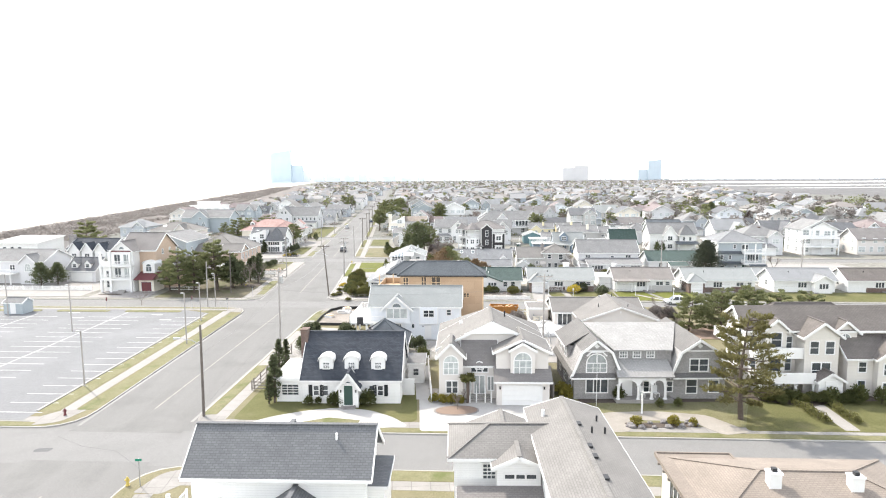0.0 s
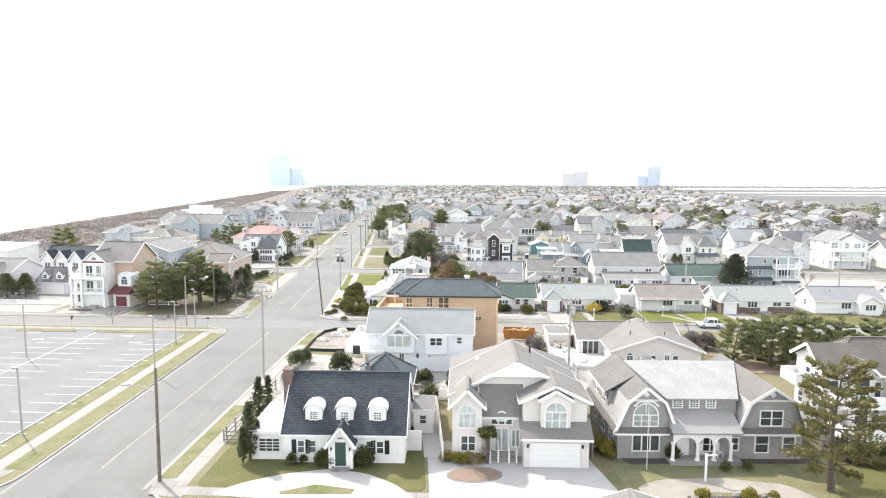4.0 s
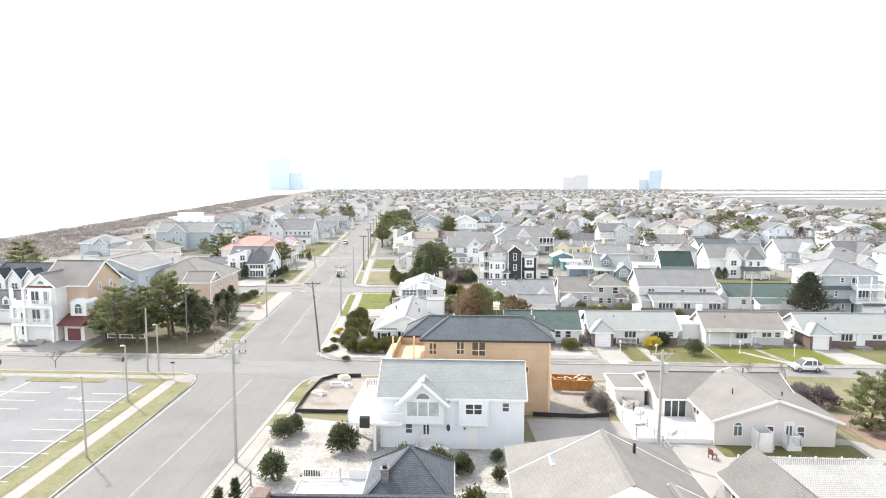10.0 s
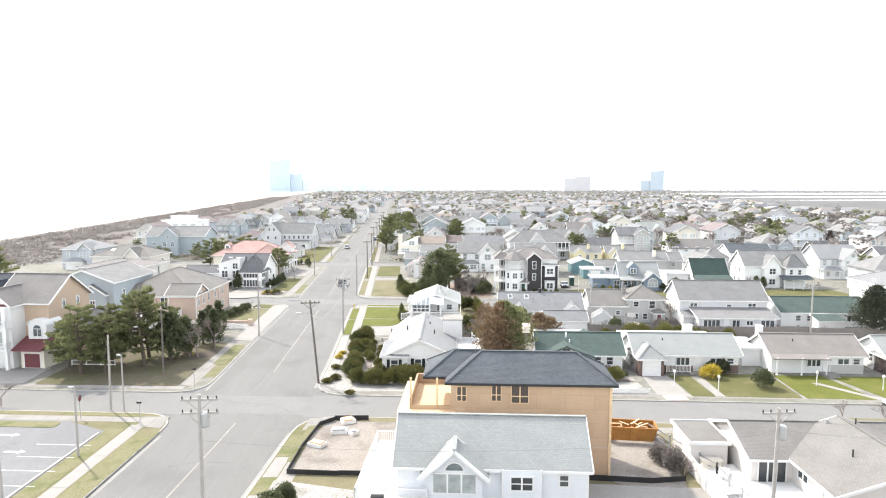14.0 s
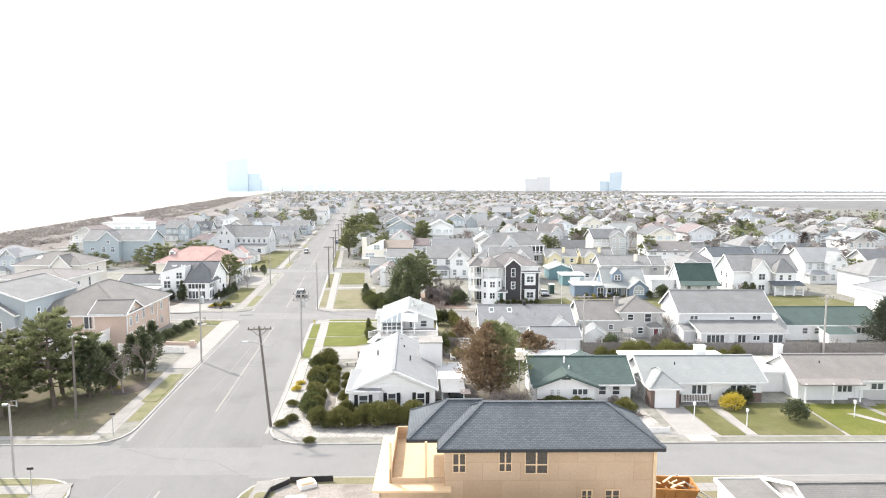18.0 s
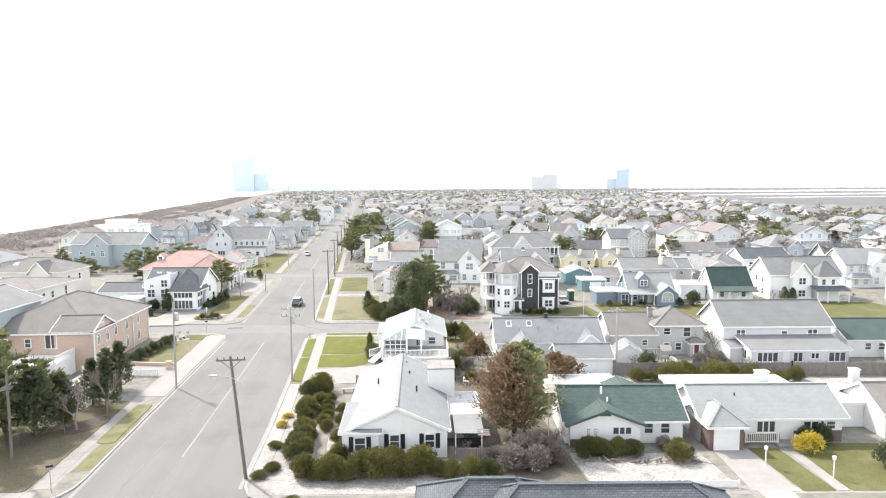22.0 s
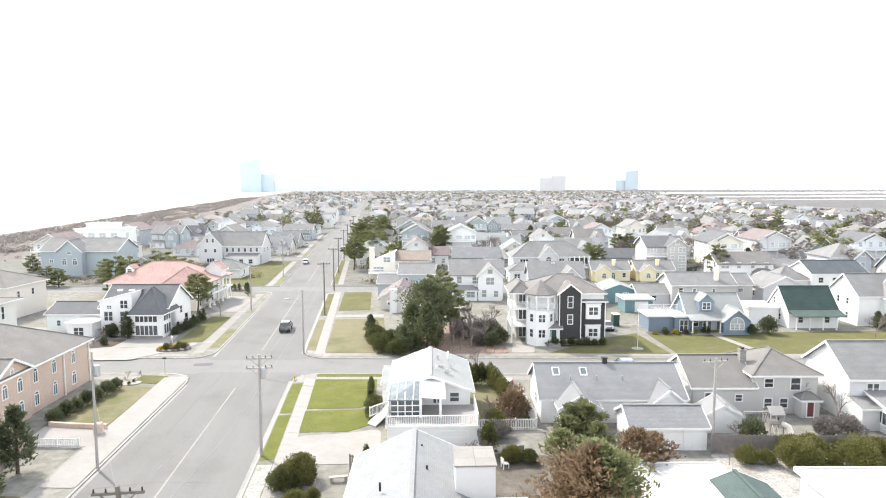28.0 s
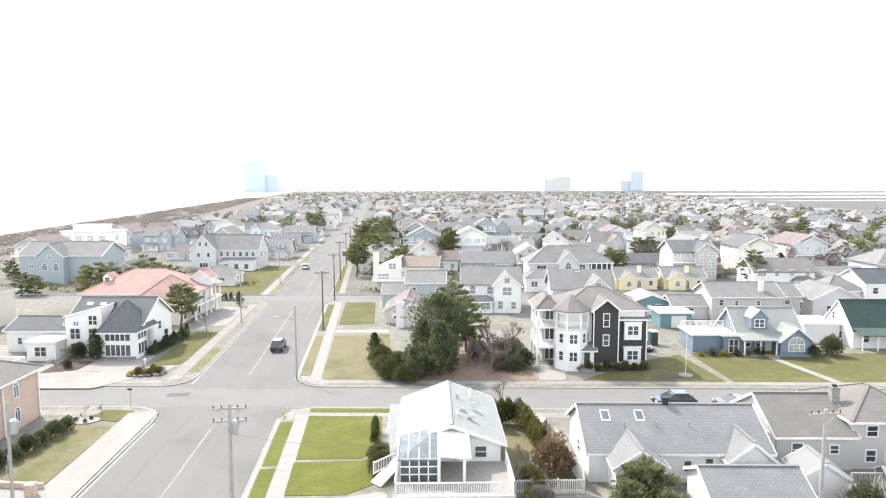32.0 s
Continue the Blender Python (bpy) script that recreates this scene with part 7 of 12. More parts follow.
for z in (2.95, 5.9):
    pieces("balcony", Geo().box(-1.6, -1.2, z - 0.3, 5.6, 0.2, z), "white", H)
    railing(H, [(-1.5, 0), (-1.5, -1.1), (5.5, -1.1), (5.5, 0)], z, 0.9)
    opening(H, "f", 1.9, z + 0.1, 1.5, 2.2, "row", (0, 0, 1, 1))
    opening(H, "f", 4.1, z + 0.1, 1.7, 2.2, "wide", (0, 0, 1, 1))
for cx in (-1.4, 0.7, 5.3):
    for z0, z1 in ((0.1, 2.7), (2.95, 5.65), (5.9, 8.7)):
        part("pillar", Geo().box(cx - 0.22, -1.1, z0, cx + 0.22, -0.7, z1), "white", H)
mass(H, -1.8, 0.4, 2.4, 6.0, 0, 5.9, "flat", 0, "white_wall", "roof_flat", 0.2, lap(1, 3, 1.2, 1.6, 0.3, 2.2) + lap(1, 0.8, 1.2, 1.6, 0.3, 2.2))
steps(H, 2.6, -1.2, 1.6, 4, 0.8, "drive")
mass(H, 6.2, 0.4, 3.4, 4.0, 0, 2.5, "none", 0, "cream_wall", "roof_brown", 0.2, [("f", 1.7, 0.1, 2.5, 2.1, "garage")])
part("garage_leaf", Geo().box(6.8, 0.3, 0.15, 9.0, 0.35, 2.1), "burgundy", H)
part("porch_roof", Geo().slab([(5.6, -0.6, 2.8), (9.9, -0.6, 2.8), (9.9, 2.4, 4.1), (5.6, 2.4, 4.1)], 0.15), "burgundy", H)
dormer(H, 8.0, 1.5, 3.9, 2.7, 2.0, 3.0, 0.7, "white", "white", "arch", True, 1.4, 1.8)
H = house("grey beach house with a deck and a dormered garage wing", -95.0, 143.0, -9)
mass(H, 0, 0, 16.0, 9.0, 0, 5.4, "x", 2.2, "lightgrey_wall", "roof_grey", 0.4, [("f", 4, 3.2, 2.0, 1.3, "row"), ("f", 8, 3.2, 1.4, 1.3, "pair"), ("f", 12.6, 3.0, 1.6, 1.8, "arch3")])
mass(H, 10.8, -1.2, 4.0, 3, 0, 5.2, "y", 1.8, "lightgrey_wall", "roof_grey", 0.35, [("f", 2, 3.0, 1.7, 2.0, "arch3")])
pieces("deck", Geo().box(-2, -2.5, 2.4, 9.5, 0, 2.7), "white", H)
railing(H, [(-2, -2.4), (9.4, -2.4)], 2.7, 1.0, gap=0.3)
for cx in (-1.8, 1.8, 5.4, 9.2):
    part("deck_post", Geo().box(cx - 0.12, -2.4, 0, cx + 0.12, -2.16, 2.4), "white", H)
mass(H, 19.0, 3.0, 7.4, 7.0, 0, 2.8, "x", 2.6, "lightgrey_wall", "roof_steel", 0.3, [("f", 3.9, 0.1, 5.2, 2.1, "garage")])
dormer(H, 20.9, 3.5, 3.2, 1.5, 1.2, 2.4, 0.8, "white", "roof_steel", "dh")
dormer(H, 24.2, 3.5, 3.2, 1.5, 1.2, 2.4, 0.8, "white", "roof_steel", "dh")
H = house("tan brick house with hip roof and tall arched windows", -51.8, 154.0, -3.7)
mass(H, 0, 0, 14.2, 18.2, 0, 5.6, "hip", 3.6, "brick", "roof_taupe", 0.5, [("r", 7.0, 3.3, 0.9, 1.7, "arch"), ("r", 10.5, 3.3, 0.9, 1.7, "arch"), ("r", 14.5, 3.3, 0.9, 1.7, "arch"), ("r", 7.0, 0.7, 0.9, 1.7, "arch"), ("r", 10.5, 0.7, 0.9, 1.7, "arch"), ("r", 14.5, 0.7, 0.9, 1.7, "arch"),
     ("f", 6, 3.4, 0.9, 1.3, "dh"), ("f", 3, 3.4, 0.9, 1.3, "dh"), ("f", 9, 3.2, 1.6, 2.0, "row")])
mass(H, 9.4, -0.05, 5.1, 5.6, 0, 5.66, "x", 1.5, "brick", "roof_taupe", 0.35, [("r", 1.5, 3.3, 0.9, 1.6, "arch"), ("r", 3.9, 3.3, 0.9, 1.6, "arch"), ("r", 1.5, 0.7, 0.9, 1.7, "arch"), ("r", 3.9, 0.7, 0.9, 1.7, "arch"), ("r", 2.8, 5.2, 0.6, 1.1, "arch")])
g = Geo()
for yy in (0.0, 5.7, 12.4, 18.0):
    g.beam((14.62 if yy < 5 else 14.32, yy, 0), (14.62 if yy < 5 else 14.32, yy, 5.5), 0.12)
pieces("downpipe", g, "white", H)
part("terrace", Geo().box(2, -5.0, 0, 12, 0, 2.4), "white", H)
railing(H, [(2, -5), (12, -5), (12, 0)], 2.4)
H = house("blue-grey clapboard house with low gables", -64.0, 151.5, -7)
mass(H, 3.6, 0, 10.6, 13.0, 0, 8.6, "y", 2.0, "bluegrey_wall", "roof_grey", 0.4, [("f", 3.0, 5.6, 0.9, 1.6, "dh"), ("f", 7.4, 3.6, 1.0, 1.4, "dh"), ("r", 3, 5.6, 0.8, 1.4, "dh"), ("f", 3.0, 2.4, 0.9, 1.4, "dh"), ("r", 8, 5.6, 0.8, 1.4, "dh")])
mass(H, 8.4, -0.6, 4.6, 5.0, 0, 6.6, "y", 1.5, "bluegrey_wall", "roof_grey", 0.35, [("f", 2.3, 4.0, 1.0, 1.5, "pair")])
H = house("white beach house with a dark roof and stone chimney", -84.0, 160.0, -9)
mass(H, 0, 0, 12.0, 9.0, 0, 6.0, "x", 2.4, "white_wall", "roof_navy", 0.4, [("f", 3, 3.6, 2.0, 1.4, "row"), ("f", 8, 3.6, 1.4, 1.6, "pair")])
for k in range(3):
    mass(H, 1.0 + 3.6 * k, -1.0, 3.0, 3.0, 0, 5.8, "y", 1.9, "white_wall", "roof_navy", 0.35, [("f", 1.5, 3.6, 1.4, 1.4, "pair")])
chimney(H, -1.2, 4.0, 0, 9.4, 1.4, 1.2, "stone")
H = house("white flat-roofed beach house with tall windows", -104.0, 163.0, -9)
mass(H, 0, 0, 12.0, 10.0, 0, 7.6, "shed", 1.0, "white_wall", "roof_flat", 0.6, lap(3, 4.4, 1.1, 2.2, 1.5, 8))

# third block, west
H = house("white house with glazed two-storey front and slate hip roof", -52.1, 195.0, -7)
mass(H, 12.6, 0.0, 5.0, 5.6, 0, 4.6, "hip", 3.5, "white_wall", "roof_steel", 0.45, [("f", 2.5, 2.7, 3.8, 1.5, "row"), ("f", 2.5, 0.5, 3.8, 1.8, "row"), ("r", 2.0, 2.7, 2.6, 1.5, "row"), ("r", 2.0, 0.5, 2.6, 1.8, "row"), ("l", 1.4, 2.7, 0.9, 1.5, "dh")])
mass(H, 6.4, 2.4, 11.2, 9.0, 0, 4.9, "x", 3.0, "white_wall", "roof_steel", 0.4, [("r", 5, 2.8, 1.1, 1.4, "dh"), ("r", 7, 0.6, 1.4, 1.9, "dh")])
g = Geo()
g.poly((6.6, 1.6, 0), (12.0, 1.6, 0), (12.0, 1.6, 7.4), (6.6, 1.6, 5.9)).poly((6.6, 5.0, 0), (6.6, 1.6, 0), (6.6, 1.6, 5.9), (6.6, 5.0, 5.9)).poly((6.6, 1.6, 5.9), (12.0, 1.6, 7.4), (12.0, 6.0, 7.4), (6.6, 6.0, 5.9)).poly((12.0, 1.6, 0), (12.0, 5.0, 0), (12.0, 5.0, 7.4), (12.0, 1.6, 7.4))
part("glazed_front", g, "white_wall", H)
part("front_coping", Geo().beam((6.4, 1.55, 5.95), (12.1, 1.55, 7.5), 0.3, 0.2), "white", H)
for fx, fz, fw_, fh in ((8.0, 0.5, 1.6, 1.6), (10.7, 0.5, 1.6, 1.6), (8.0, 2.6, 1.6, 1.7), (10.7, 2.6, 1.6, 1.7), (10.7, 4.7, 1.4, 1.5), (8.2, 4.6, 0.9, 0.7)):
    opening(H, "f", fx, fz, fw_, fh, "pair", (0, 1.6, 1, 1))
mass(H, -4.0, 4.0, 10.4, 6.6, 0, 3.4, "x", 1.4, "white_wall", "roof_steel", 0.35, [("f", 2, 1.2, 0.8, 1.1, "dh"), ("f", 6, 1.2, 0.8, 1.1, "dh")])
mass(H, 2.2, -0.6, 4.2, 4.0, 0, 2.6, "flat", 0, "white_wall", "roof_flat", 0.2, [("f", 2.0, 0.6, 1.8, 1.5, "pair")])
pieces("stone_base", Geo().box(12.5, -0.1, 0, 17.7, 0, 0.5), "stone", H)
for sx in (7.6, 9.6):
    skylight(H, sx, 5.4, 6.9, 0.9, 1.1, 0.5)
pieces("garden_wall", Geo().box(-5, -4.0, 0, 4.4, -3.8, 1.6).box(4.2, -6.4, 0, 4.4, -3.8, 1.6), "white", H)
part("pool", Geo().box(-4.6, -2.6, 0, -0.6, 1.4, 0.1), "pool", H)
H = house("cream villa with a salmon tile hip roof", -59.0, 221.0, -7)
mass(H, 5.0, 0, 19.0, 13.0, 0, 5.6, "hip", 3.4, "cream_wall", "roof_red", 0.6, [("r", 3, 3.0, 1.1, 1.6, "dh"), ("r", 6, 3.0, 1.1, 1.6, "dh"), ("r", 9, 3.0, 1.1, 1.6, "dh"), ("r", 3, 0.6, 1.1, 1.8, "dh"), ("r", 6, 0.6, 1.1, 1.8, "dh"), ("r", 9, 0.6, 1.1, 1.8, "dh"), ("r", 12, 0.6, 1.1, 1.8, "dh")])
mass(H, 17.0, -2.4, 7.0, 8.0, 0, 5.4, "hip", 3.0, "cream_wall", "roof_red", 0.6, [("r", 2, 3.0, 1.1, 1.6, "dh"), ("r", 2, 0.6, 1.1, 1.8, "dh")])
mass(H, 22.0, 8.0, 3.4, 3.0, 5.0, 2.2, "y", 1.4, "white_wall", "roof_red", 0.4)
for k in range(6):
    column(H, 25.4, 1.0 + 2.4 * k, 0.1, 5.4, 0.2)
pieces("balcony", Geo().box(24, 0.6, 2.6, 25.7, 13.6, 2.9), "white", H)
pieces("roof", Geo().slab([(23.8, 0.2, 5.9), (26.0, 0.2, 5.5), (26.0, 14, 5.5), (23.8, 14, 5.9)], 0.15), "roof_red", H)
dormer(H, 8.0, 3.0, 7.0, 1.6, 1.0, 2.5, 0.7, "white", "roof_red", "dh")
H = house("beige flat-fronted beach house with dark window bands", -74.0, 186.0, -8)
mass(H, 0, 0, 14.0, 12.0, 0, 6.8, "hip", 1.1, "beige_wall", "roof_brown", 0.8, [("f", 3, 4.2, 3.2, 1.6, "row"), ("f", 9, 4.2, 1.6, 1.4, "pair"), ("r", 2.5, 4.2, 1, 1.4, "dh"), ("r", 5, 4.2, 1, 1.4, "dh"), ("r", 9, 3.8, 0.8, 2.2, "dh"), ("r", 9, 1, 1, 1.3, "dh")])
H = house("cream house with a hip roof and gabled dormer", -84.0, 213.0, -8)
mass(H, 0, 0, 16.0, 11.0, 0, 6.4, "hip", 2.4, "beige_wall", "roof_taupe", 0.5, [("f", 4, 3.8, 2.2, 1.4, "row"), ("f", 8.5, 3.8, 1.2, 0.9, "pair"), ("r", 3, 3.8, 0.9, 1.4, "dh"), ("r", 7, 3.8, 0.9, 1.4, "dh"), ("f", 6, 1.2, 6.0, 1.2, "row")])
mass(H, 9.4, -0.8, 4.4, 4.0, 0, 6.2, "y", 2.4, "beige_wall", "roof_taupe", 0.4)
skylight(H, 4.0, 2.2, 7.4, 1.0, 1.0, 0.5)
H = house("blue-grey shore house with gables and arched windows", -94.0, 274.0, -8)
mass(H, 0, 0, 22.0, 11.0, 0, 7.2, "x", 3.0, "bluegrey_wall", "roof_grey", 0.5, [("f", 3, 3.6, 1.2, 1.0, "row"), ("r", 3, 3.6, 1, 1.4, "dh"), ("r", 7, 3.6, 1, 1.4, "dh")])
mass(H, 6.0, -2.0, 7.0, 5.0, 0, 7.2, "y", 3.0, "bluegrey_wall", "roof_grey", 0.4, [("f", 2, 3.2, 1.4, 2.0, "arch"), ("f", 5, 3.2, 1.4, 2.0, "arch"), ("f", 3.5, 6.2, 1.2, 1.0, "pair")])
H = house("grey-white two-storey house with a steep gable front", -55.4, 294.0, -7)
mass(H, 4.0, 0, 15.6, 10.0, 0, 6.2, "x", 4.0, "lightgrey_wall", "roof_grey", 0.35, lap(6, 4.0, 1.0, 1.4, 3.4, 15) + [("r", 3, 3.8, 1, 1.4, "dh"), ("r", 6.4, 3.8, 1, 1.4, "dh")])
mass(H, 0.0, -2.0, 7.4, 8.0, 0, 6.4, "y", 4.2, "lightgrey_wall", "roof_grey", 0.35, [("f", 2.8, 7.2, 0.9, 1.3, "dh"), ("f", 4.6, 7.2, 0.9, 1.3, "dh"), ("f", 2.2, 4.0, 1.0, 1.3, "dh"), ("f", 5.2, 4.0, 1.0, 1.3, "dh"), ("f", 3.7, 0.8, 2.6, 1.5, "row")])
mass(H, 9.0, -3.4, 10.0, 4.0, 0, 2.7, "shed", 1.0, "white_wall", "roof_grey", 0.3, lap(3, 0.6, 1.4, 1.5, 0.5, 9.5))
H = house("low white bungalow with a hip roof", -45.0, 261.0, -7)
mass(H, 0, 0, 9.0, 7.0, 0, 2.8, "hip", 2.0, "white_wall", "roof_grey", 0.4, [("f", 6, 1, 1.4, 1.1, "pair"), ("f", 2, 1, 1, 1.1, "dh"), ("r", 3, 1, 1, 1.1, "dh")])

# ---------------------------------------------------------------- lawns, drives and beds
Z1 = 0.152
LAID = []


def patch(name, pts, mat, label, r=0.5, z=Z1, cat=None):
    LAID.append(name)
    return flat(name, rounded(pts, [r] * len(pts), 4), z + 0.0005 * len(LAID), mat, 0.08, label, cat or name.replace("_", " "))


def disc(cx, cy, rx, ry, n=20, rot=0.0):
    a = radians(rot)
    return [(cx + rx * math.cos(2 * math.pi * k / n) * math.cos(a) - ry * math.sin(2 * math.pi * k / n) * math.sin(a),
             cy + rx * math.cos(2 * math.pi * k / n) * math.sin(a) + ry * math.sin(2 * math.pi * k / n) * math.cos(a)) for k in range(n)]


patch("lawn", [(-13.4, 53.9), (5.3, 51.8), (5.6, 63.5), (-12.0, 66.0)], "lawn", "green front lawn round the white cottage", 1.0)
patch("driveway", [(-12.0, 52.6), (-9.6, 54.4), (-6.4, 55.7), (-2.9, 56.3), (0.4, 55.3), (2.9, 53.2), (4.6, 50.6), (1.0, 50.6), (-8, 51.8)], "white_drive", "pale half-round drive before the white cottage", 1.0, 0.162)
patch("planting_bed", [(-6.4, 52.6), (-3.6, 53.6), (-0.4, 52.6), (-0.6, 51.9), (-6.2, 52.2)], "verge", "small planted island within the half-round drive", 0.12, 0.18)
patch("driveway", [(5.5, 49.6), (21.0, 47.9), (20.0, 57.0), (13.8, 57.4), (9.6, 57.4), (6.6, 61.5), (6.0, 69)], "white_drive", "broad pale concrete forecourt of the taupe house", 0.4)
patch("planting_bed", disc(9.5, 54.4, 2.2, 1.2), "red_soil", "oval red-mulched planting bed with a stone edge", 0.0, 0.22)
patch("planting_bed", disc(9.5, 54.4, 2.4, 1.4), "stone", "stone edging of the oval bed", 0.0, 0.19)
patch("planting_bed", [(6.8, 61.6), (8.4, 61), (9.4, 58.4), (11.0, 56.6), (10.2, 56.2), (8.6, 57.2), (7.6, 59.0)], "gravel", "gravel bed with clipped golden shrubs", 0.3, 0.17)
patch("side_path", [(5.4, 58), (7.2, 58), (7.2, 70), (5.4, 70)], "white_drive", "pale concrete path between two houses", 0.1)
patch("garden", [(21.5, 49.6), (41.0, 47.4), (41.0, 57.5), (21.5, 58.2)], "verge", "thin dry lawn in front of the shingle house", 0.5, 0.15)
patch("driveway", [(22.4, 51.6), (25.0, 52.6), (30, 52.5), (34.8, 51.0), (37.0, 46.6), (34.0, 46.2), (32.4, 49.6), (27, 50.4), (25.4, 47.6), (22.4, 47.9)], "tan_drive", "curved sandy drive before the shingle house", 0.8, 0.162)
patch("planting_bed", [(25.6, 49.8), (32.8, 49.2), (32.6, 48.2), (26.0, 48.5)], "soil", "dark mulched bed with rocks and clipped shrubs", 0.4, 0.19)
patch("planting_bed", [(22.9, 56.6), (40.2, 55.4), (40.2, 54.4), (23.2, 55.4)], "soil", "dark mulch strip under the shingle house", 0.3, 0.17)
patch("lawn", [(36.6, 47.0), (72, 42.8), (72, 51.0), (62, 54.5), (41.8, 55.4)], "lawn", "bright front lawn under a pine", 1.0, 0.156)
patch("planting_bed", [(42.0, 56.4), (61, 54.8), (61, 53.4), (50, 53.2), (46.8, 52.2), (42.0, 54.6)], "soil", "dark shrub bed under the beige house", 0.4, 0.17)
patch("front_path", [(46.0, 46.2), (47.4, 46.0), (48.8, 54.6), (47.2, 54.8)], "drive", "pale path between two clipped hedges", 0.2, 0.166)
patch("side_yard", [(-11.2, 66.2), (5.6, 64.8), (5.6, 72), (-2, 74), (-11, 74.6)], "gravel", "pale gravel yard behind the cottage", 0.4)
# blue house and building site
patch("yard", [(-12.2, 74.6), (22, 72), (21.5, 80), (14, 84), (-11.4, 92.6)], "gravel", "pale pebble yard round the blue house", 0.4)
patch("side_path", [(-12.0, 86.6), (-3.6, 86.0), (-3.6, 87.4), (-11.8, 88.2)], "drive", "pale concrete path across the pebbles", 0.2, 0.16)
patch("building_plot", [(-10.3, 93.6), (3.0, 93.0), (3.0, 104.2), (-7.0, 105.2), (-9.4, 103.0)], "sand", "bare sandy building plot beside the unfinished house", 0.6, 0.17)
patch("building_plot", [(17.5, 89.6), (23.2, 88.6), (25.4, 98.8), (23, 102.2), (16.5, 103.0)], "sand", "sandy bare ground behind the unfinished house", 0.6, 0.17)
patch("driveway", [(14.0, 79.2), (26, 78), (26.5, 88.2), (14.6, 90.0)], "drive", "grey gravel parking area behind the blue house", 0.4, 0.16)
patch("verge", [(-11.0, 96), (-9.0, 95.6), (-8.6, 104.4), (-10.2, 104.4)], "verge", "patch of thin grass by the street corner", 0.4, 0.165)
patch("yard", [(22.5, 70), (47, 67), (48, 80), (44.5, 82.5), (24, 84)], "drive", "pale paved back yard", 0.4, 0.158)
patch("lawn", [(31.0, 79.4), (44, 77.6), (44.4, 81.0), (31.2, 82.2)], "lawn", "small back lawn with white fence", 0.3, 0.168)
patch("yard", [(46, 80), (78, 76), (80, 98), (47, 102.4)], "dry_lawn", "rough grassy yard under pines", 0.4, 0.16)
# north of the second street
patch("garden", [(-8.6, 115.4), (9.4, 113.4), (9.6, 119.6), (-3.6, 121), (-5, 142.6), (-8.0, 142.8)], "gravel", "pale gravel garden with clipped shrubs", 0.4)
patch("garden_path", [(-5.6, 119), (-4.6, 119), (-4.4, 139.6), (-5.4, 139.6)], "sand", "sandy path between shrubs", 0.2, 0.16)
patch("yard", [(9.8, 113.8), (17.6, 112.6), (18, 142), (7.6, 144), (7.6, 136)], "litter", "untidy side yard covered with leaf litter", 0.4)
patch("yard", [(17.8, 112.6), (29.6, 111.0), (29.8, 118), (17.8, 119.6)], "gravel", "pale gravel front yard with driftwood", 0.4)
patch("driveway", [(30.2, 110.8), (34.0, 110.2), (34.7, 118.2), (31.4, 118.6)], "drive", "pale concrete garage drive", 0.15, 0.16)
patch("lawn", [(34.3, 110.2), (37.0, 109.9), (37.6, 118.0), (34.9, 118.4)], "lawn", "small green front lawn", 0.2)
patch("front_path", [(37.1, 109.9), (38.1, 109.8), (38.9, 116.4), (37.9, 116.6)], "drive", "narrow concrete garden path", 0.1, 0.16)
patch("lawn", [(38.2, 109.8), (47.0, 108.6), (48.4, 117.6), (39.0, 118.8)], "lawn", "green front lawn of a bungalow", 0.2)
patch("lawn", [(47.4, 108.5), (55.4, 107.4), (55.0, 116.6), (48.8, 117.4)], "lawn_bright", "bright green front lawn", 0.2)
patch("front_path", [(55.4, 107.4), (56.4, 107.3), (52.6, 113.8), (51.6, 113.9)], "drive", "narrow concrete garden path", 0.1, 0.16)
patch("lawn", [(56.8, 107.3), (63.2, 106.4), (63.8, 115.4), (55.8, 116.4)], "lawn_bright", "bright green front lawn", 0.2)
patch("driveway", [(63.8, 106.4), (68.4, 105.8), (68.0, 114.4), (63.9, 115.0)], "drive", "pale concrete garage drive", 0.15, 0.16)
patch("lawn", [(68.8, 105.7), (112, 100.2), (112, 109.8), (68.6, 115.2)], "lawn", "row of green front lawns", 0.2)
patch("yard", [(29.8, 128.6), (84, 121.8), (84, 133), (31, 140.8)], "gravel", "pale back yards with low plants", 0.4)
patch("drive_apron", [(30.6, 109.2), (33.2, 108.9), (33.3, 110.4), (30.7, 110.7)], "brick", "red brick apron at the foot of the drive", 0.1, 0.17, "paving")
# sunroom house lawn
patch("lawn", [(-7.4, 157.2), (-1.6, 156.8), (0.3, 158.4), (0.5, 166.9), (-7.4, 167.9)], "lawn_bright", "bright green corner lawn", 0.15)
patch("lawn", [(-7.5, 150.6), (-2.6, 150.2), (0.2, 152.0), (0.2, 157.2), (-1.4, 156.3), (-7.5, 156.6)], "lawn_bright", "bright green front lawn by a curved drive", 0.3)
patch("lawn", [(-7.4, 169.0), (2.0, 167.9), (2.0, 169.0), (-7.4, 170.2)], "lawn_bright", "green verge beside the side street", 0.1)
patch("driveway", [(-8, 143.2), (0.6, 142.6), (0.8, 150.6), (-2.2, 149.8), (-7.8, 149.6)], "drive", "pale curved drive beside the raised deck", 1.2, 0.16)
patch("garden", [(9.8, 150), (17, 149), (17, 165.0), (9.8, 166.0)], "dry_lawn", "dry brown side garden with hedges", 0.3)
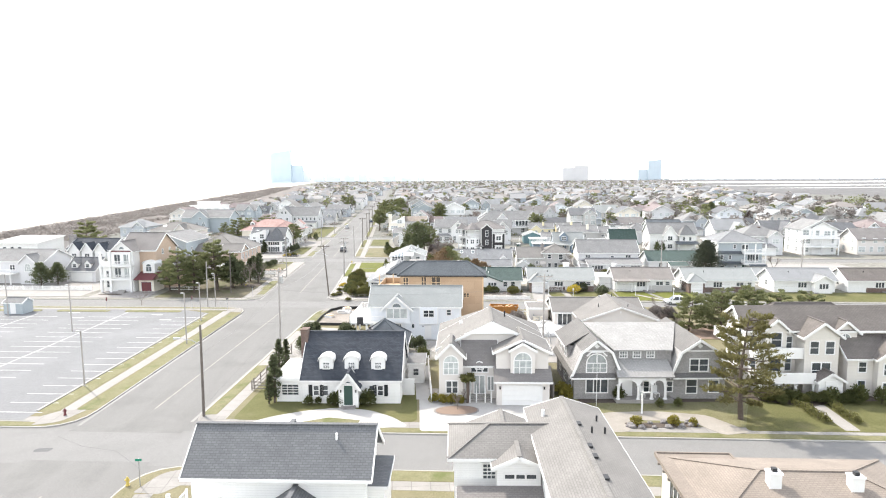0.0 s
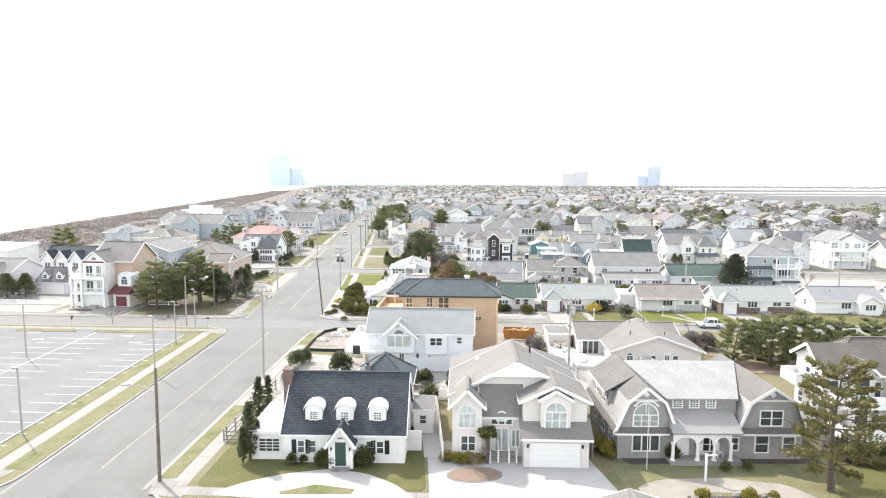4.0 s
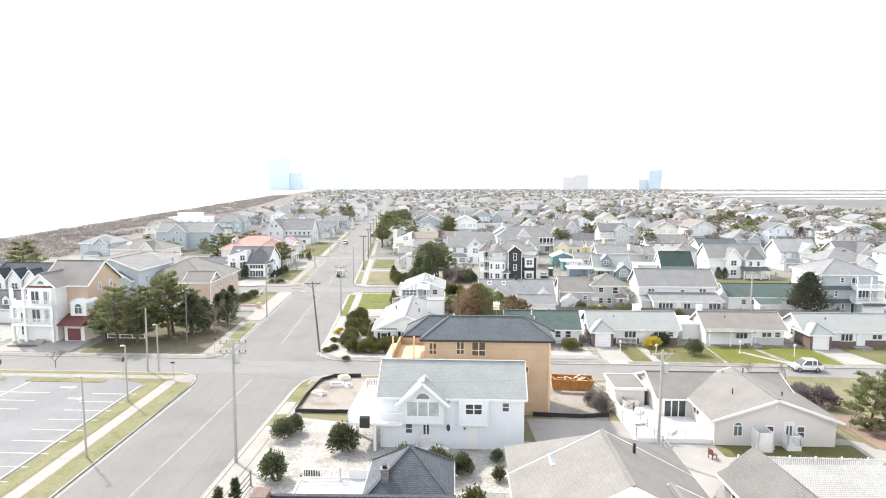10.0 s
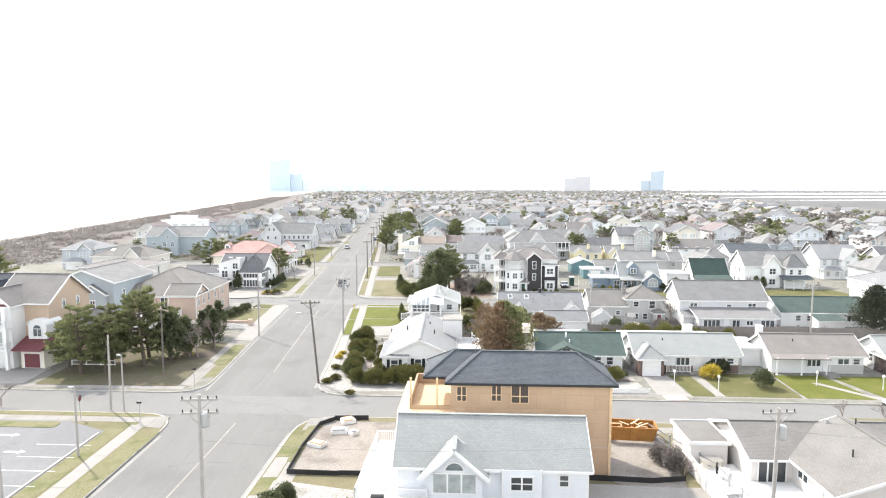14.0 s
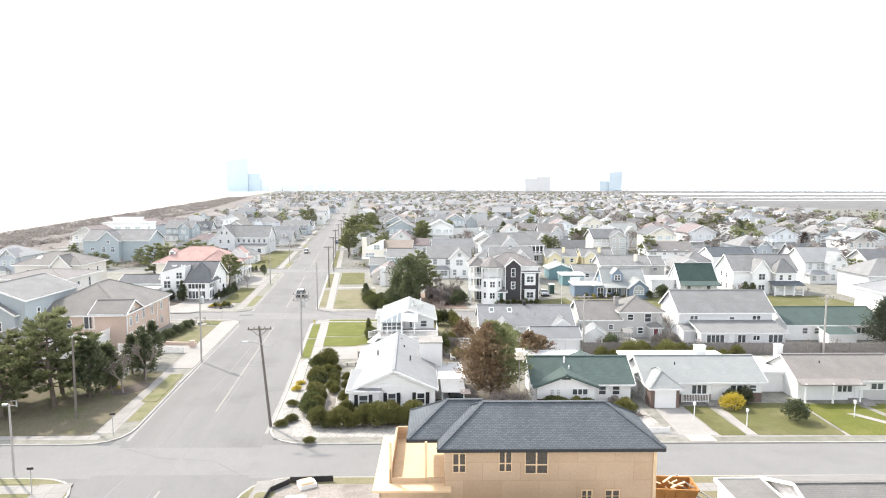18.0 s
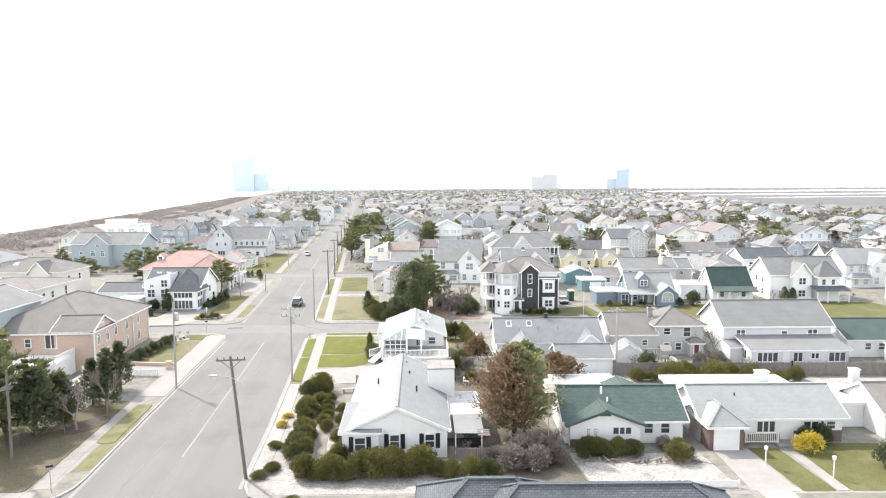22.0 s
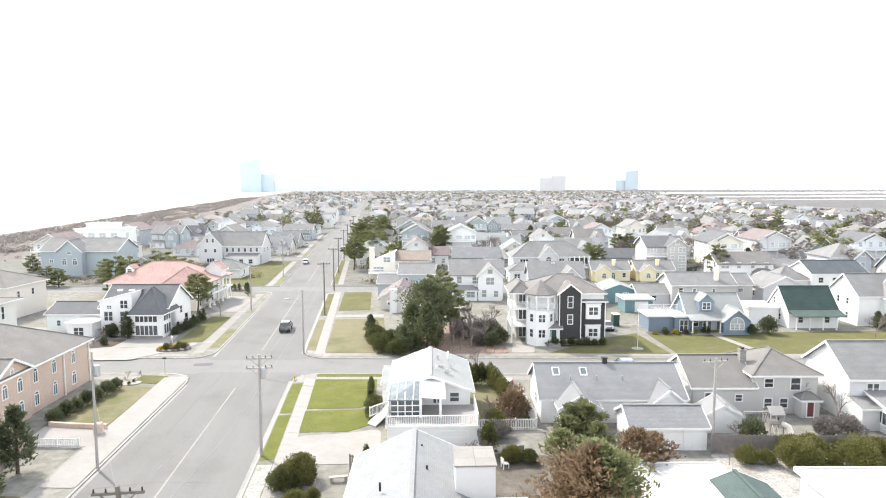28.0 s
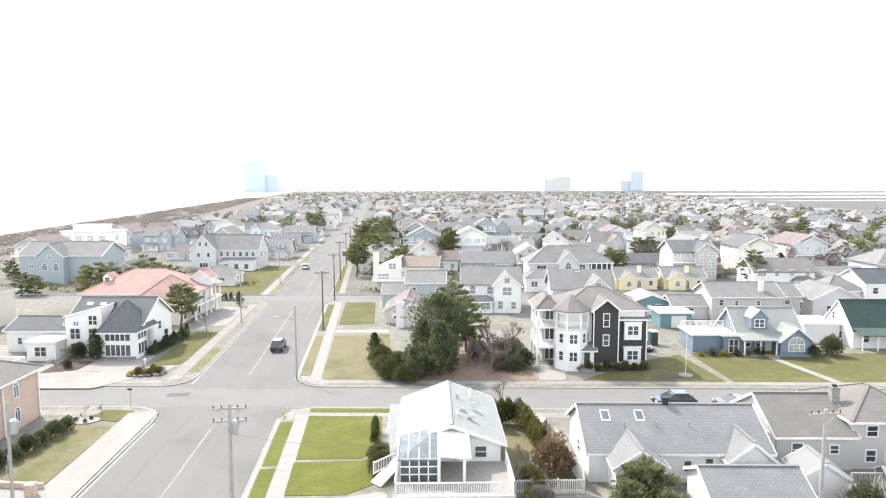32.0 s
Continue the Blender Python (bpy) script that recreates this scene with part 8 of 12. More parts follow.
# third block
patch("lawn", [(-7.2, 180.8), (2.0, 179.6), (2.0, 204.2), (-7.0, 204.0)], "dry_lawn", "dormant yellow lawn beside the avenue", 0.3)
patch("lawn", [(-7.0, 212.4), (-0.6, 212.4), (-0.4, 233.4), (-6.8, 234)], "lawn", "green lawn strip beside the avenue", 0.3)
patch("driveway", [(-7.2, 205.6), (2, 205.2), (2, 207.6), (-7.2, 208)], "drive", "pale drive to the low cottage", 0.2, 0.16)
patch("planting_bed", [(4.0, 178.8), (20.4, 177.2), (21, 196), (7, 197.6)], "red_soil", "bare reddish pine-straw ground under trees", 0.8, 0.16)
patch("driveway", [(20.6, 177.2), (24.0, 176.8), (25.6, 182.4), (22.4, 184)], "drive", "pale curved drive", 0.4, 0.165)
patch("lawn", [(26.0, 176.4), (44.0, 173.8), (44.2, 186.6), (37.4, 184)], "lawn", "front lawn of the dark house", 0.3, 0.158)
patch("planting_bed", disc(37.4, 176.6, 1.9, 0.8, 16, -8), "soil", "small dark mulched bed in the lawn", 0, 0.18)
patch("planting_bed", [(26, 182.2), (37.2, 180.6), (37, 179.6), (31, 179.6), (26.4, 180.8)], "soil", "dark mulch bed under the stone base", 0.3, 0.17)
patch("lawn", [(45.0, 173.8), (104, 166.6), (104, 181.6), (46, 186.2)], "lawn", "long front lawns with dry patches", 0.3, 0.156)
patch("front_path", [(57.2, 172.3), (58.4, 172.1), (57.2, 184.8), (56.0, 184.9)], "drive", "narrow concrete garden path", 0.1, 0.166)
patch("planting_bed", [(46, 187.0), (61.8, 184.4), (61.6, 182.4), (57, 183.2), (48, 185)], "soil", "stone-edged flower bed under the blue cottage", 0.3, 0.17)
# west side
patch("lawn", [(-33.0, 155.2), (-27.6, 154.6), (-27.2, 167.0), (-33.6, 168.8)], "dry_lawn", "faded lawn in front of the brick house", 0.4, 0.156)
patch("lawn", [(-30.6, 169.6), (-27.4, 168.4), (-26.8, 171.6), (-30.4, 172.4)], "lawn", "small green corner lawn", 0.3, 0.156)
patch("driveway", [(-27.6, 141.4), (-24.6, 141.0), (-24.0, 171), (-27.2, 171)], "drive", "wide pale pavement and drive along the avenue", 0.3, 0.162)
patch("driveway", [(-34, 150.6), (-27.4, 149.4), (-27.4, 154.0), (-34, 155.4)], "drive", "pale walled forecourt", 0.5, 0.158)
patch("yard", [(-47, 120.6), (-28.6, 118.6), (-28, 140), (-46, 142)], "thin_grass", "thin brown grass and litter under the pines", 0.6, 0.156)
patch("verge", [(-27.0, 128), (-25.2, 127.8), (-25.0, 138.4), (-26.8, 138.6)], "verge", "strip of dry grass beside the kerb", 0.4, 0.17)
patch("driveway", [(-61, 122.4), (-48.4, 120.8), (-48.8, 128.4), (-61, 130)], "drive", "pale curved forecourt of the balcony house", 1.0, 0.158)
patch("planting_bed", disc(-57.6, 125.0, 2.6, 0.8, 16, -8), "soil", "low shrub bed in the pale forecourt", 0, 0.18)
patch("driveway", [(-110, 129), (-63, 123.2), (-62, 141), (-110, 147)], "drive", "pale drives and paths of the beach houses", 0.4, 0.156)
patch("lawn", [(-31.6, 190), (-27.4, 189.6), (-27.2, 209), (-31, 209.4)], "lawn", "green lawn beside the glazed house", 0.8, 0.158)
patch("driveway", [(-48, 181.6), (-35, 180.2), (-28, 187.4), (-28, 189.6), (-37.4, 187.4), (-47, 187.8)], "drive", "pale curved forecourt of the glazed house", 0.8, 0.158)
patch("driveway", [(-47, 187.2), (-32.4, 187.8), (-32.6, 195.0), (-36, 194.2), (-40, 194.6), (-47, 197)], "drive", "pale forecourt round the glazed bay", 0.6, 0.164)
patch("planting_bed", disc(-30.6, 185.6, 2.4, 1.3, 18, 20), "soil", "raised oval bed with golden shrubs", 0, 0.26)
patch("planting_bed", [(-45, 187.4), (-40.6, 188.2), (-40.0, 192.6), (-44.6, 193.4)], "soil", "shrub bed under the glazed front", 0.4, 0.2)
patch("driveway", [(-31, 214), (-27, 213.6), (-26.8, 231), (-38, 233), (-38, 226)], "drive", "pale forecourt of the tile-roofed villa", 0.8, 0.158)
patch("verge", [(-27.6, 246.4), (-27.4, 298), (-40, 300), (-40, 248)], "lawn", "front lawns along the avenue", 0.4, 0.156)

# ---------------------------------------------------------------- plants
RNG = np.random.default_rng(7)


def leaf_quads(centres, size, rng, flat_=0.4):
    """Small leaf blades: one four-sided blade at each centre, turned at random."""
    n = len(centres)
    a = rng.normal(size=(n, 3))
    a[:, 2] *= flat_
    a /= np.linalg.norm(a, axis=1)[:, None]
    b = np.cross(a, rng.normal(size=(n, 3)))
    b /= np.linalg.norm(b, axis=1)[:, None]
    s = size * rng.uniform(0.6, 1.4, (n, 1))
    v = np.stack([centres - a * s, centres + b * s * 0.45, centres + a * s, centres - b * s * 0.45], 1).reshape(-1, 3)
    return v


def leaf_mesh(name, v, mat):
    me = bpy.data.meshes.new(name)
    n = len(v) // 4
    me.vertices.add(len(v))
    me.vertices.foreach_set("co", v.astype(np.float32).ravel())
    me.loops.add(4 * n)
    me.loops.foreach_set("vertex_index", np.arange(4 * n, dtype=np.int32))
    me.polygons.add(n)
    me.polygons.foreach_set("loop_start", np.arange(0, 4 * n, 4, dtype=np.int32))
    me.polygons.foreach_set("loop_total", np.full(n, 4, dtype=np.int32))
    me.update(calc_edges=True)
    me.materials.append(M[mat])
    return me


def clumps(rng, spots, rad, per):
    """Leaf centres in lumpy clusters round the given spots."""
    out = []
    for c, r in zip(spots, rad):
        p = rng.normal(size=(per, 3))
        p /= np.linalg.norm(p, axis=1)[:, None]
        p *= (rng.uniform(0.35, 1.0, (per, 1)) ** 0.5) * r
        p[:, 2] *= 0.5
        out.append(np.asarray(c) + p)
    return np.concatenate(out)


def sprays(rng, twigs, per, size, droop=0.0):
    """Needle sprays: narrow blades set along twigs (start, end), fanning outwards and up."""
    a = np.array([t[0] for t in twigs], dtype=float).repeat(per, 0)
    b = np.array([t[1] for t in twigs], dtype=float).repeat(per, 0)
    n = len(a)
    f = rng.uniform(0.15, 1.05, (n, 1))
    d = b - a
    L = np.linalg.norm(d, axis=1)[:, None] + 1e-6
    c = a + d * f + rng.normal(size=(n, 3)) * (0.07 + 0.13 * L * (1.1 - f)) * (1, 1, 0.6)
    u = d / L + rng.normal(size=(n, 3)) * 0.55 + (0, 0, 0.3 - droop)
    u /= np.linalg.norm(u, axis=1)[:, None]
    w = np.cross(u, rng.normal(size=(n, 3)))
    w /= np.linalg.norm(w, axis=1)[:, None]
    s = size * rng.uniform(0.6, 1.4, (n, 1))
    return np.stack([c - u * s * 0.3, c + w * s * 0.26 + u * s * 0.2, c + u * s, c - w * s * 0.26 + u * s * 0.2], 1).reshape(-1, 3)


def pine(h, spread, seed, mat="pine", low=0.3, blades=5200, size=0.3, lean=0.0, dense=1.0, label="", cat="tree"):
    """A pine: bare lower trunk, tiers of limbs with side twigs, needle sprays with gaps between."""
    rng = np.random.default_rng(seed)
    T = thing("pine_tree", Matrix(), label, cat)
    g = Geo()
    bend = [(lean * q + 0.18 * math.sin(5 * q + seed), 0.15 * math.sin(4 * q + 2 * seed), h * 0.96 * q) for q in (0, 0.2, 0.45, 0.7, 1.0)]
    g.tube(bend, [0.026 * h, 0.021 * h, 0.016 * h, 0.01 * h, 0.003 * h], 8)
    twigs = []
    n = int(22 + 1.9 * h)
    for k in range(n):
        q = low + (0.98 - low) * ((k // 5) * 5 + 2 + rng.uniform(-0.7, 0.7)) / n
        a = k * 1.257 + (k // 5) * 0.7 + rng.uniform(-0.4, 0.4)
        e = (q - low) / (1 - low)
        L = spread * (0.75 + 0.5 * e if e < 0.3 else 1.08 - 0.9 * (e - 0.2) ** 1.25) * rng.uniform(0.55, 1.12)
        base = Vector((lean * q + 0.18 * math.sin(5 * q + seed), 0, h * 0.96 * q))
        tip = base + Vector((math.cos(a) * L, math.sin(a) * L, rng.uniform(-0.06, 0.2) * L + 0.22 * e * L))
        mid = (base + tip) / 2 + Vector((0, 0, -0.05 * L))
        g.tube([base, mid, tip], [0.008 * h, 0.005 * h, 0.002 * h], 5)
        out = (tip - base).normalized()
        side = out.cross(Vector((0, 0, 1)))
        twigs.append((tuple(base.lerp(tip, 0.6)), tuple(tip + out * 0.3)))
        for f in (0.42, 0.58, 0.72, 0.86, 0.97):
            p = base.lerp(tip, f)
            for sg in (-1, 1):
                m = L * rng.uniform(0.2, 0.36) * (1.15 - 0.5 * f) + 0.15
                twigs.append((tuple(p), tuple(p + (out * 0.75 + side * sg * rng.uniform(0.5, 0.9) + Vector((0, 0, rng.uniform(0.0, 0.6)))) * m)))
    twigs.append(((lean, 0, h * 0.88), (lean, 0, h * 1.02)))
    part("trunk", g, "bark", T)
    part("crown", leaf_mesh("crown", sprays(rng, twigs, max(10, int(blades * 1.15 * dense / len(twigs))), size * 1.15), mat), None, T)
    return T


def cone_tree(h, r, seed, mat="cedar_leaf", blades=4200, size=0.26, label="", cat="tree", waist=0.12, second=None):
    """An evergreen, broad below and pointed above: limbs all round, needle sprays, a ragged outline."""
    rng = np.random.default_rng(seed)
    T = thing("evergreen_tree", Matrix(), label, cat)
    g = Geo()
    g.tube([(0, 0, 0), (0.05, 0.03, h * 0.5), (0, 0, h * 0.95)], [0.026 * h, 0.018 * h, 0.005 * h], 7)
    sets = ([], [])
    n = max(40, blades // 26)
    for k in range(n):
        q = 0.04 + 0.95 * ((k + rng.uniform(0, 1)) / n) ** 0.85
        a = k * 2.4 + rng.uniform(-0.6, 0.6)
        prof = r * (0.55 + 0.45 * q / waist if q < waist else (1 - (q - waist) / (1 - waist)) ** 0.75 + 0.05)
        L = prof * (1 + 0.2 * math.sin(3 * a + 9 * q + seed)) * rng.uniform(0.62, 1.18)
        d = Vector((math.cos(a), math.sin(a), rng.uniform(0.05, 0.55)))
        base = Vector((0, 0, 0.04 * h + q * 0.9 * h))
        to = sets[1] if second and math.cos(a - 0.2) + 1.1 * (q - 0.45) > 0.1 else sets[0]
        side = d.cross(Vector((0, 0, 1))).normalized()
        to.append((tuple(base + d * L * 0.25), tuple(base + d * L)))
        for sg in (-1, 1):
            to.append((tuple(base + d * L * rng.uniform(0.4, 0.7)), tuple(base + d * L * 0.95 + side * sg * L * rng.uniform(0.2, 0.45) + Vector((0, 0, rng.uniform(0, 0.25) * L)))))
        if k % 4 == 0:
            g.tube([base, base + d * L * 0.6], [0.007 * h, 0.002 * h], 4)
    part("trunk", g, "bark", T)
    part("crown", leaf_mesh("crown", sprays(rng, sets[0], max(6, blades // (3 * n)), size * 1.2), mat), None, T)
    if second:
        part("green_side", leaf_mesh("crown", sprays(rng, sets[1], max(6, blades // (3 * n)), size * 1.2), second), None, T)
    return T


def shrub(rx, ry, rz, seed, mat="holly", blades=900, size=0.14, label="", name="shrub", box_=False):
    """A bush: overlapping leafy lobes of uneven size over short stems, ragged at the edge."""
    rng = np.random.default_rng(seed)
    T = thing(name, Matrix(), label, "shrub" if name == "shrub" else "hedge")
    n = 5 if rx < 0.7 else 13
    lobes = []
    for k in range(n):
        a, q = k * 2.4 + rng.uniform(-0.4, 0.4), ((k + 0.5) / n) ** 0.5
        if box_:
            o = np.array([rng.uniform(-0.6, 0.6), (2 * (k + 0.5) / n - 1) * 0.8, rng.uniform(0.5, 0.9)])
        else:
            o = np.array([0.62 * q * math.cos(a), 0.62 * q * math.sin(a), 1.0 + (0.55 - 0.95 * q) * rng.uniform(0.7, 1.2)])
        lobes.append((o, rng.uniform(0.34, 0.56) * (1.25 if n == 5 else 1.0)))
    cs = []
    per = int(blades * 1.25 / n)
    for o, r in lobes:
        p = rng.normal(size=(per, 3))
        p /= np.linalg.norm(p, axis=1)[:, None]
        cs.append(o + p * r * (0.72 + 0.42 * rng.uniform(0, 1, (per, 1)) ** 2))
    c = np.concatenate(cs) * (rx, ry, rz)
    c = c[c[:, 2] > 0.04]
    out = c - np.array([0, 0, rz * 0.7])
    out /= np.linalg.norm(out, axis=1)[:, None]
    u = out + rng.normal(size=c.shape) * 0.6 + (0, 0, 0.35)
    u /= np.linalg.norm(u, axis=1)[:, None]
    w = np.cross(u, rng.normal(size=c.shape))
    w /= np.linalg.norm(w, axis=1)[:, None]
    s = size * rng.uniform(0.6, 1.5, (len(c), 1))
    v = np.stack([c - u * s * 0.4, c + w * s * 0.4, c + u * s, c - w * s * 0.4], 1).reshape(-1, 3)
    part("foliage", leaf_mesh("foliage", v, mat), None, T)
    part("trunk", Geo().tube([(0, 0, 0), (0.05 * rx, 0.03 * ry, rz * 0.6), (-0.04 * rx, 0, rz * 1.3)], [0.07, 0.05, 0.02], 6), "bark", T)
    return T


def bare_tree(h, seed, mat="twig", label="", depth=5, spread=0.62, name="bare_tree"):
    rng = random.Random(seed)
    T = thing(name, Matrix(), label, "tree")
    trunk, twigs = Geo(), Geo()

    def grow(p, d, L, r, k):
        q = p + d * L
        (trunk if k >= depth - 1 else twigs).tube([p, (p + q) / 2 + Vector((rng.uniform(-1, 1), rng.uniform(-1, 1), 0)) * L * 0.06, q], [r, r * 0.85, r * 0.65], 6 if k > 2 else 4)
        if k == 0:
            return
        for j in range(3 if k > 1 else 4):
            nd = (d + Vector((rng.uniform(-1, 1), rng.uniform(-1, 1), rng.uniform(-0.25, 0.6))) * spread).normalized()
            grow(q if j else p.lerp(q, 0.75), nd, L * rng.uniform(0.6, 0.82), r * 0.6, k - 1)

    grow(Vector((0, 0, 0)), Vector((rng.uniform(-0.08, 0.08), 0, 1)), h * 0.27, h * 0.022, depth)
    part("trunk", trunk, mat, T)
    part("branchwork", twigs, mat, T, kind="stuff")
    return T


def set_at(T, x, y, s=1.0, turn=0.0, z=0.15):
    T.matrix_world = pose(x, y, z, 0, 0, turn) @ Matrix.Diagonal((s, s, s, 1))
    return T


def copy_at(T, x, y, s=1.0, turn=0.0, z=0.15, label=""):
    c = copy_thing(T, pose(x, y, z, 0, 0, turn))
    c.scale = (s, s, s)
    if label:
        tagged(c, label)
    return c


# the grove on the corner across the second street
pA = set_at(pine(9.4, 3.3, 1, "pine", 0.2, 7400, 0.26, 0.4, label="wind-shaped pine with a broad dark crown"), -43.4, 124.6)
pB = set_at(pine(10.8, 3.5, 2, "pine", 0.2, 8200, 0.27, -0.3, label="tall pine with a spreading dark crown"), -36.4, 128.0)
pC = set_at(cone_tree(7.4, 2.6, 3, "cedar_leaf", 4600, 0.28, label="dark dense evergreen among pines"), -33.6, 130.6)
for x, y, s, t, q in ((-40.2, 124.8, 0.82, 70, pA), (-46.0, 127.4, 0.72, 220, pA), (-41.6, 129.8, 0.9, 300, pA), (-37.6, 132.4, 0.95, 30, pB), (-32.4, 133.4, 0.8, 120, pC), (-34.4, 132.4, 0.7, 250, pB)):
    copy_at(q, x, y, s, t)
bA = set_at(bare_tree(6.0, 4, label="leafless street tree with a grey crown"), -30.2, 131.6)
copy_at(bA, -29.2, 136.4, 1.05, 110)
cA = set_at(cone_tree(6.4, 1.6, 5, "cedar_leaf", 2600, 0.24, label="narrow dark cedar beside the avenue"), -29.6, 137.4)
copy_at(cA, -31.8, 139.2, 0.9, 60)
set_at(bare_tree(3.6, 6, label="small bare ornamental tree on a grass island", depth=5, spread=0.8), -46.2, 112.9)
# pines by the beach houses
copy_at(pA, -86.9, 175.9, 1.3, 40)
cB = set_at(cone_tree(5.6, 2.4, 8, "cedar_leaf", 3400, 0.26, label="squat blue-green spruce by the drive"), -78.2, 137.0)
copy_at(cB, -75.6, 139.0, 0.95, 80)
# first block
set_at(pine(10.8, 4.3, 9, "pine_yellow", 0.16, 8200, 0.23, 0.3, 1.0, label="yellowing open-branched pine on the front lawn"), 37.6, 49.9)
pD = set_at(pine(7.6, 3.4, 10, "pine", 0.06, 8000, 0.26, 0.2, label="bushy dark pine behind the houses"), 49.0, 84.0, 0.8)
for x, y, s, t in ((53.0, 82.0, 0.9, 90), (57.4, 82.6, 0.95, 300), (54.4, 87.0, 0.7, 20), (62.0, 81.0, 0.85, 150), (66.0, 80.4, 0.85, 240)):
    copy_at(pD, x, y, s, t)
bushG = set_at(bare_tree(2.9, 34, "twig", "bare twiggy shrub in a grey thicket", 5, 0.95, "bare_shrub"), 46.0, 101.0)
copy_at(bushG, 50.4, 100.2, 1.0, 90)
copy_at(bushG, 23.4, 91.6, 0.95, 30)
copy_at(bushG, 23.0, 93.4, 0.8, 140)
copy_at(bushG, 23.6, 90.2, 0.8, 240)
for x, y, k, t in ((46.6, 91.6, 1.0, 10), (48.6, 91.0, 1.05, 120), (47.6, 93.4, 1.0, 220)):
    copy_at(bushG, x, y, k, t)
jun = set_at(cone_tree(5.6, 0.75, 12, "cedar_leaf", 1700, 0.22, label="narrow dark juniper column beside the cottage", waist=0.3), -10.0, 58.5)
for x, y, s, t in ((-9.5, 59.3, 0.62, 40), (-11.3, 67.9, 0.85, 90), (-11.0, 70.9, 0.7, 180), (-10.5, 58.0, 0.6, 250)):
    copy_at(jun, x, y, s, t)
sD = set_at(shrub(0.75, 0.7, 0.75, 13, "holly", 800, 0.11, "dark green shrub against a house"), -3.6, 57.0)
for x, y, s in ((-6.2, 57.3, 0.8), (-5.2, 57.5, 0.6), (-3.0, 56.8, 1.25), (0.2, 56.6, 1.3), (-0.3, 56.9, 0.9), (27.4, 56.0, 1.1), (31.0, 53.6, 0.7), (33.0, 53.6, 0.7), (50.0, 53.4, 1.2), (52.6, 53.0, 1.5), (54.8, 52.4, 1.4), (44.2, 54.4, 1.2), (46.2, 53.8, 1.0), (42.8, 55.0, 1.1), (6.6, 71.4, 1.6), (9.4, 76.4, 1.0)):
    copy_at(sD, x, y, s, 37 * s * 10 % 360)
sB = set_at(shrub(0.6, 0.6, 0.5, 14, "gold_green", 700, 0.1, "clipped golden-green ball shrub in gravel"), 7.3, 57.2)
for x, y, s in ((8.2, 56.7, 1.1), (9.2, 56.4, 1.2), (10.1, 56.6, 0.85), (21.6, 58.2, 1.5), (22.0, 57.2, 1.5), (26.7, 49.1, 1.1), (30.3, 48.8, 1.15), (32.2, 48.7, 0.8)):
    copy_at(sB, x, y, s, 53 * s * 10 % 360)
hg = set_at(shrub(0.55, 1.5, 0.55, 15, "olive", 1000, 0.1, "clipped low hedge beside a path", "hedge", True), 45.4, 49.2)
copy_at(hg, 48.4, 48.8, 1.0, -6)
copy_at(hg, 45.7, 51.6, 0.9, 10)
copy_at(hg, 48.9, 51.4, 0.9, -20)
bushY = set_at(bare_tree(2.3, 16, "twig", "small bare shrub in the red bed", 4, 0.8, "bare_shrub"), 9.6, 54.6, z=0.22)
copy_at(bushY, 10.5, 56.9, 0.9, 60)
palm = thing("palm_tree", pose(10.9, 56.5, 0.15), "small windmill palm beside the entrance", "tree")
part("trunk", Geo().tube([(0, 0, 0), (0.05, 0, 1.2), (0, 0, 2.6)], [0.16, 0.17, 0.2], 8), "bark", palm)
pc = clumps(RNG, [Vector((0.45 * math.cos(k), 0.45 * math.sin(k), 2.8 + 0.2 * math.sin(3 * k))) for k in range(9)], [0.35] * 9, 45)
part("fronds", leaf_mesh("fronds", leaf_quads(pc, 0.3, RNG), "olive"), None, palm)
# blue house yard
sE = set_at(shrub(1.3, 1.1, 1.3, 17, "cedar_leaf", 1700, 0.15, "dark juniper bush on pale gravel"), -10.4, 86.4)
for x, y, s in ((-9.6, 88.0, 0.9), (-4.4, 83.2, 1.25), (-4.6, 85.0, 0.9), (-9.8, 78.0, 1.15), (1.6, 77.8, 1.3), (4.2, 77.2, 1.25), (6.4, 77.8, 0.9), (-6.4, 76.0, 0.8), (11.4, 79.6, 0.5), (12.6, 79.6, 0.55), (9.8, 80.0, 0.55), (14.0, 79.2, 0.5)):
    copy_at(sE, x, y, s, 71 * s * 10 % 360)
# shrub garden of the white house
sF = set_at(shrub(1.7, 1.3, 1.2, 18, "olive", 7500, 0.095, "dense olive-green hedge shrub"), -3.9, 117.6)
for x, y, s, t in ((-1.2, 117.8, 1.05, 40), (1.6, 117.9, 1.1, 120), (3.8, 118.0, 1.1, 220), (-6.0, 118.2, 0.95, 300), (-6.6, 122.6, 0.8, 20), (-6.6, 125.2, 0.85, 80), (-7.0, 127.8, 0.8, 150), (-5.2, 129.4, 0.6, 200), (-7.2, 132.8, 1.0, 260), (-5.0, 132.4, 0.6, 310), (-6.2, 140.0, 1.15, 30), (-7.4, 139.0, 0.9, 100), (-2.6, 122.2, 0.8, 70), (-6.0, 135.6, 0.7, 10), (-4.8, 136.6, 0.5, 60), (6.4, 116.6, 0.7, 60), (20.2, 119.2, 0.75, 10), (22.4, 118.8, 0.75, 90), (27.0, 116.8, 0.85, 170)):
    copy_at(sF, x, y, s, t)
sG = set_at(shrub(0.7, 0.6, 0.35, 19, "gold", 700, 0.1, "low golden cushion shrub on gravel"), -9.4, 129.8)
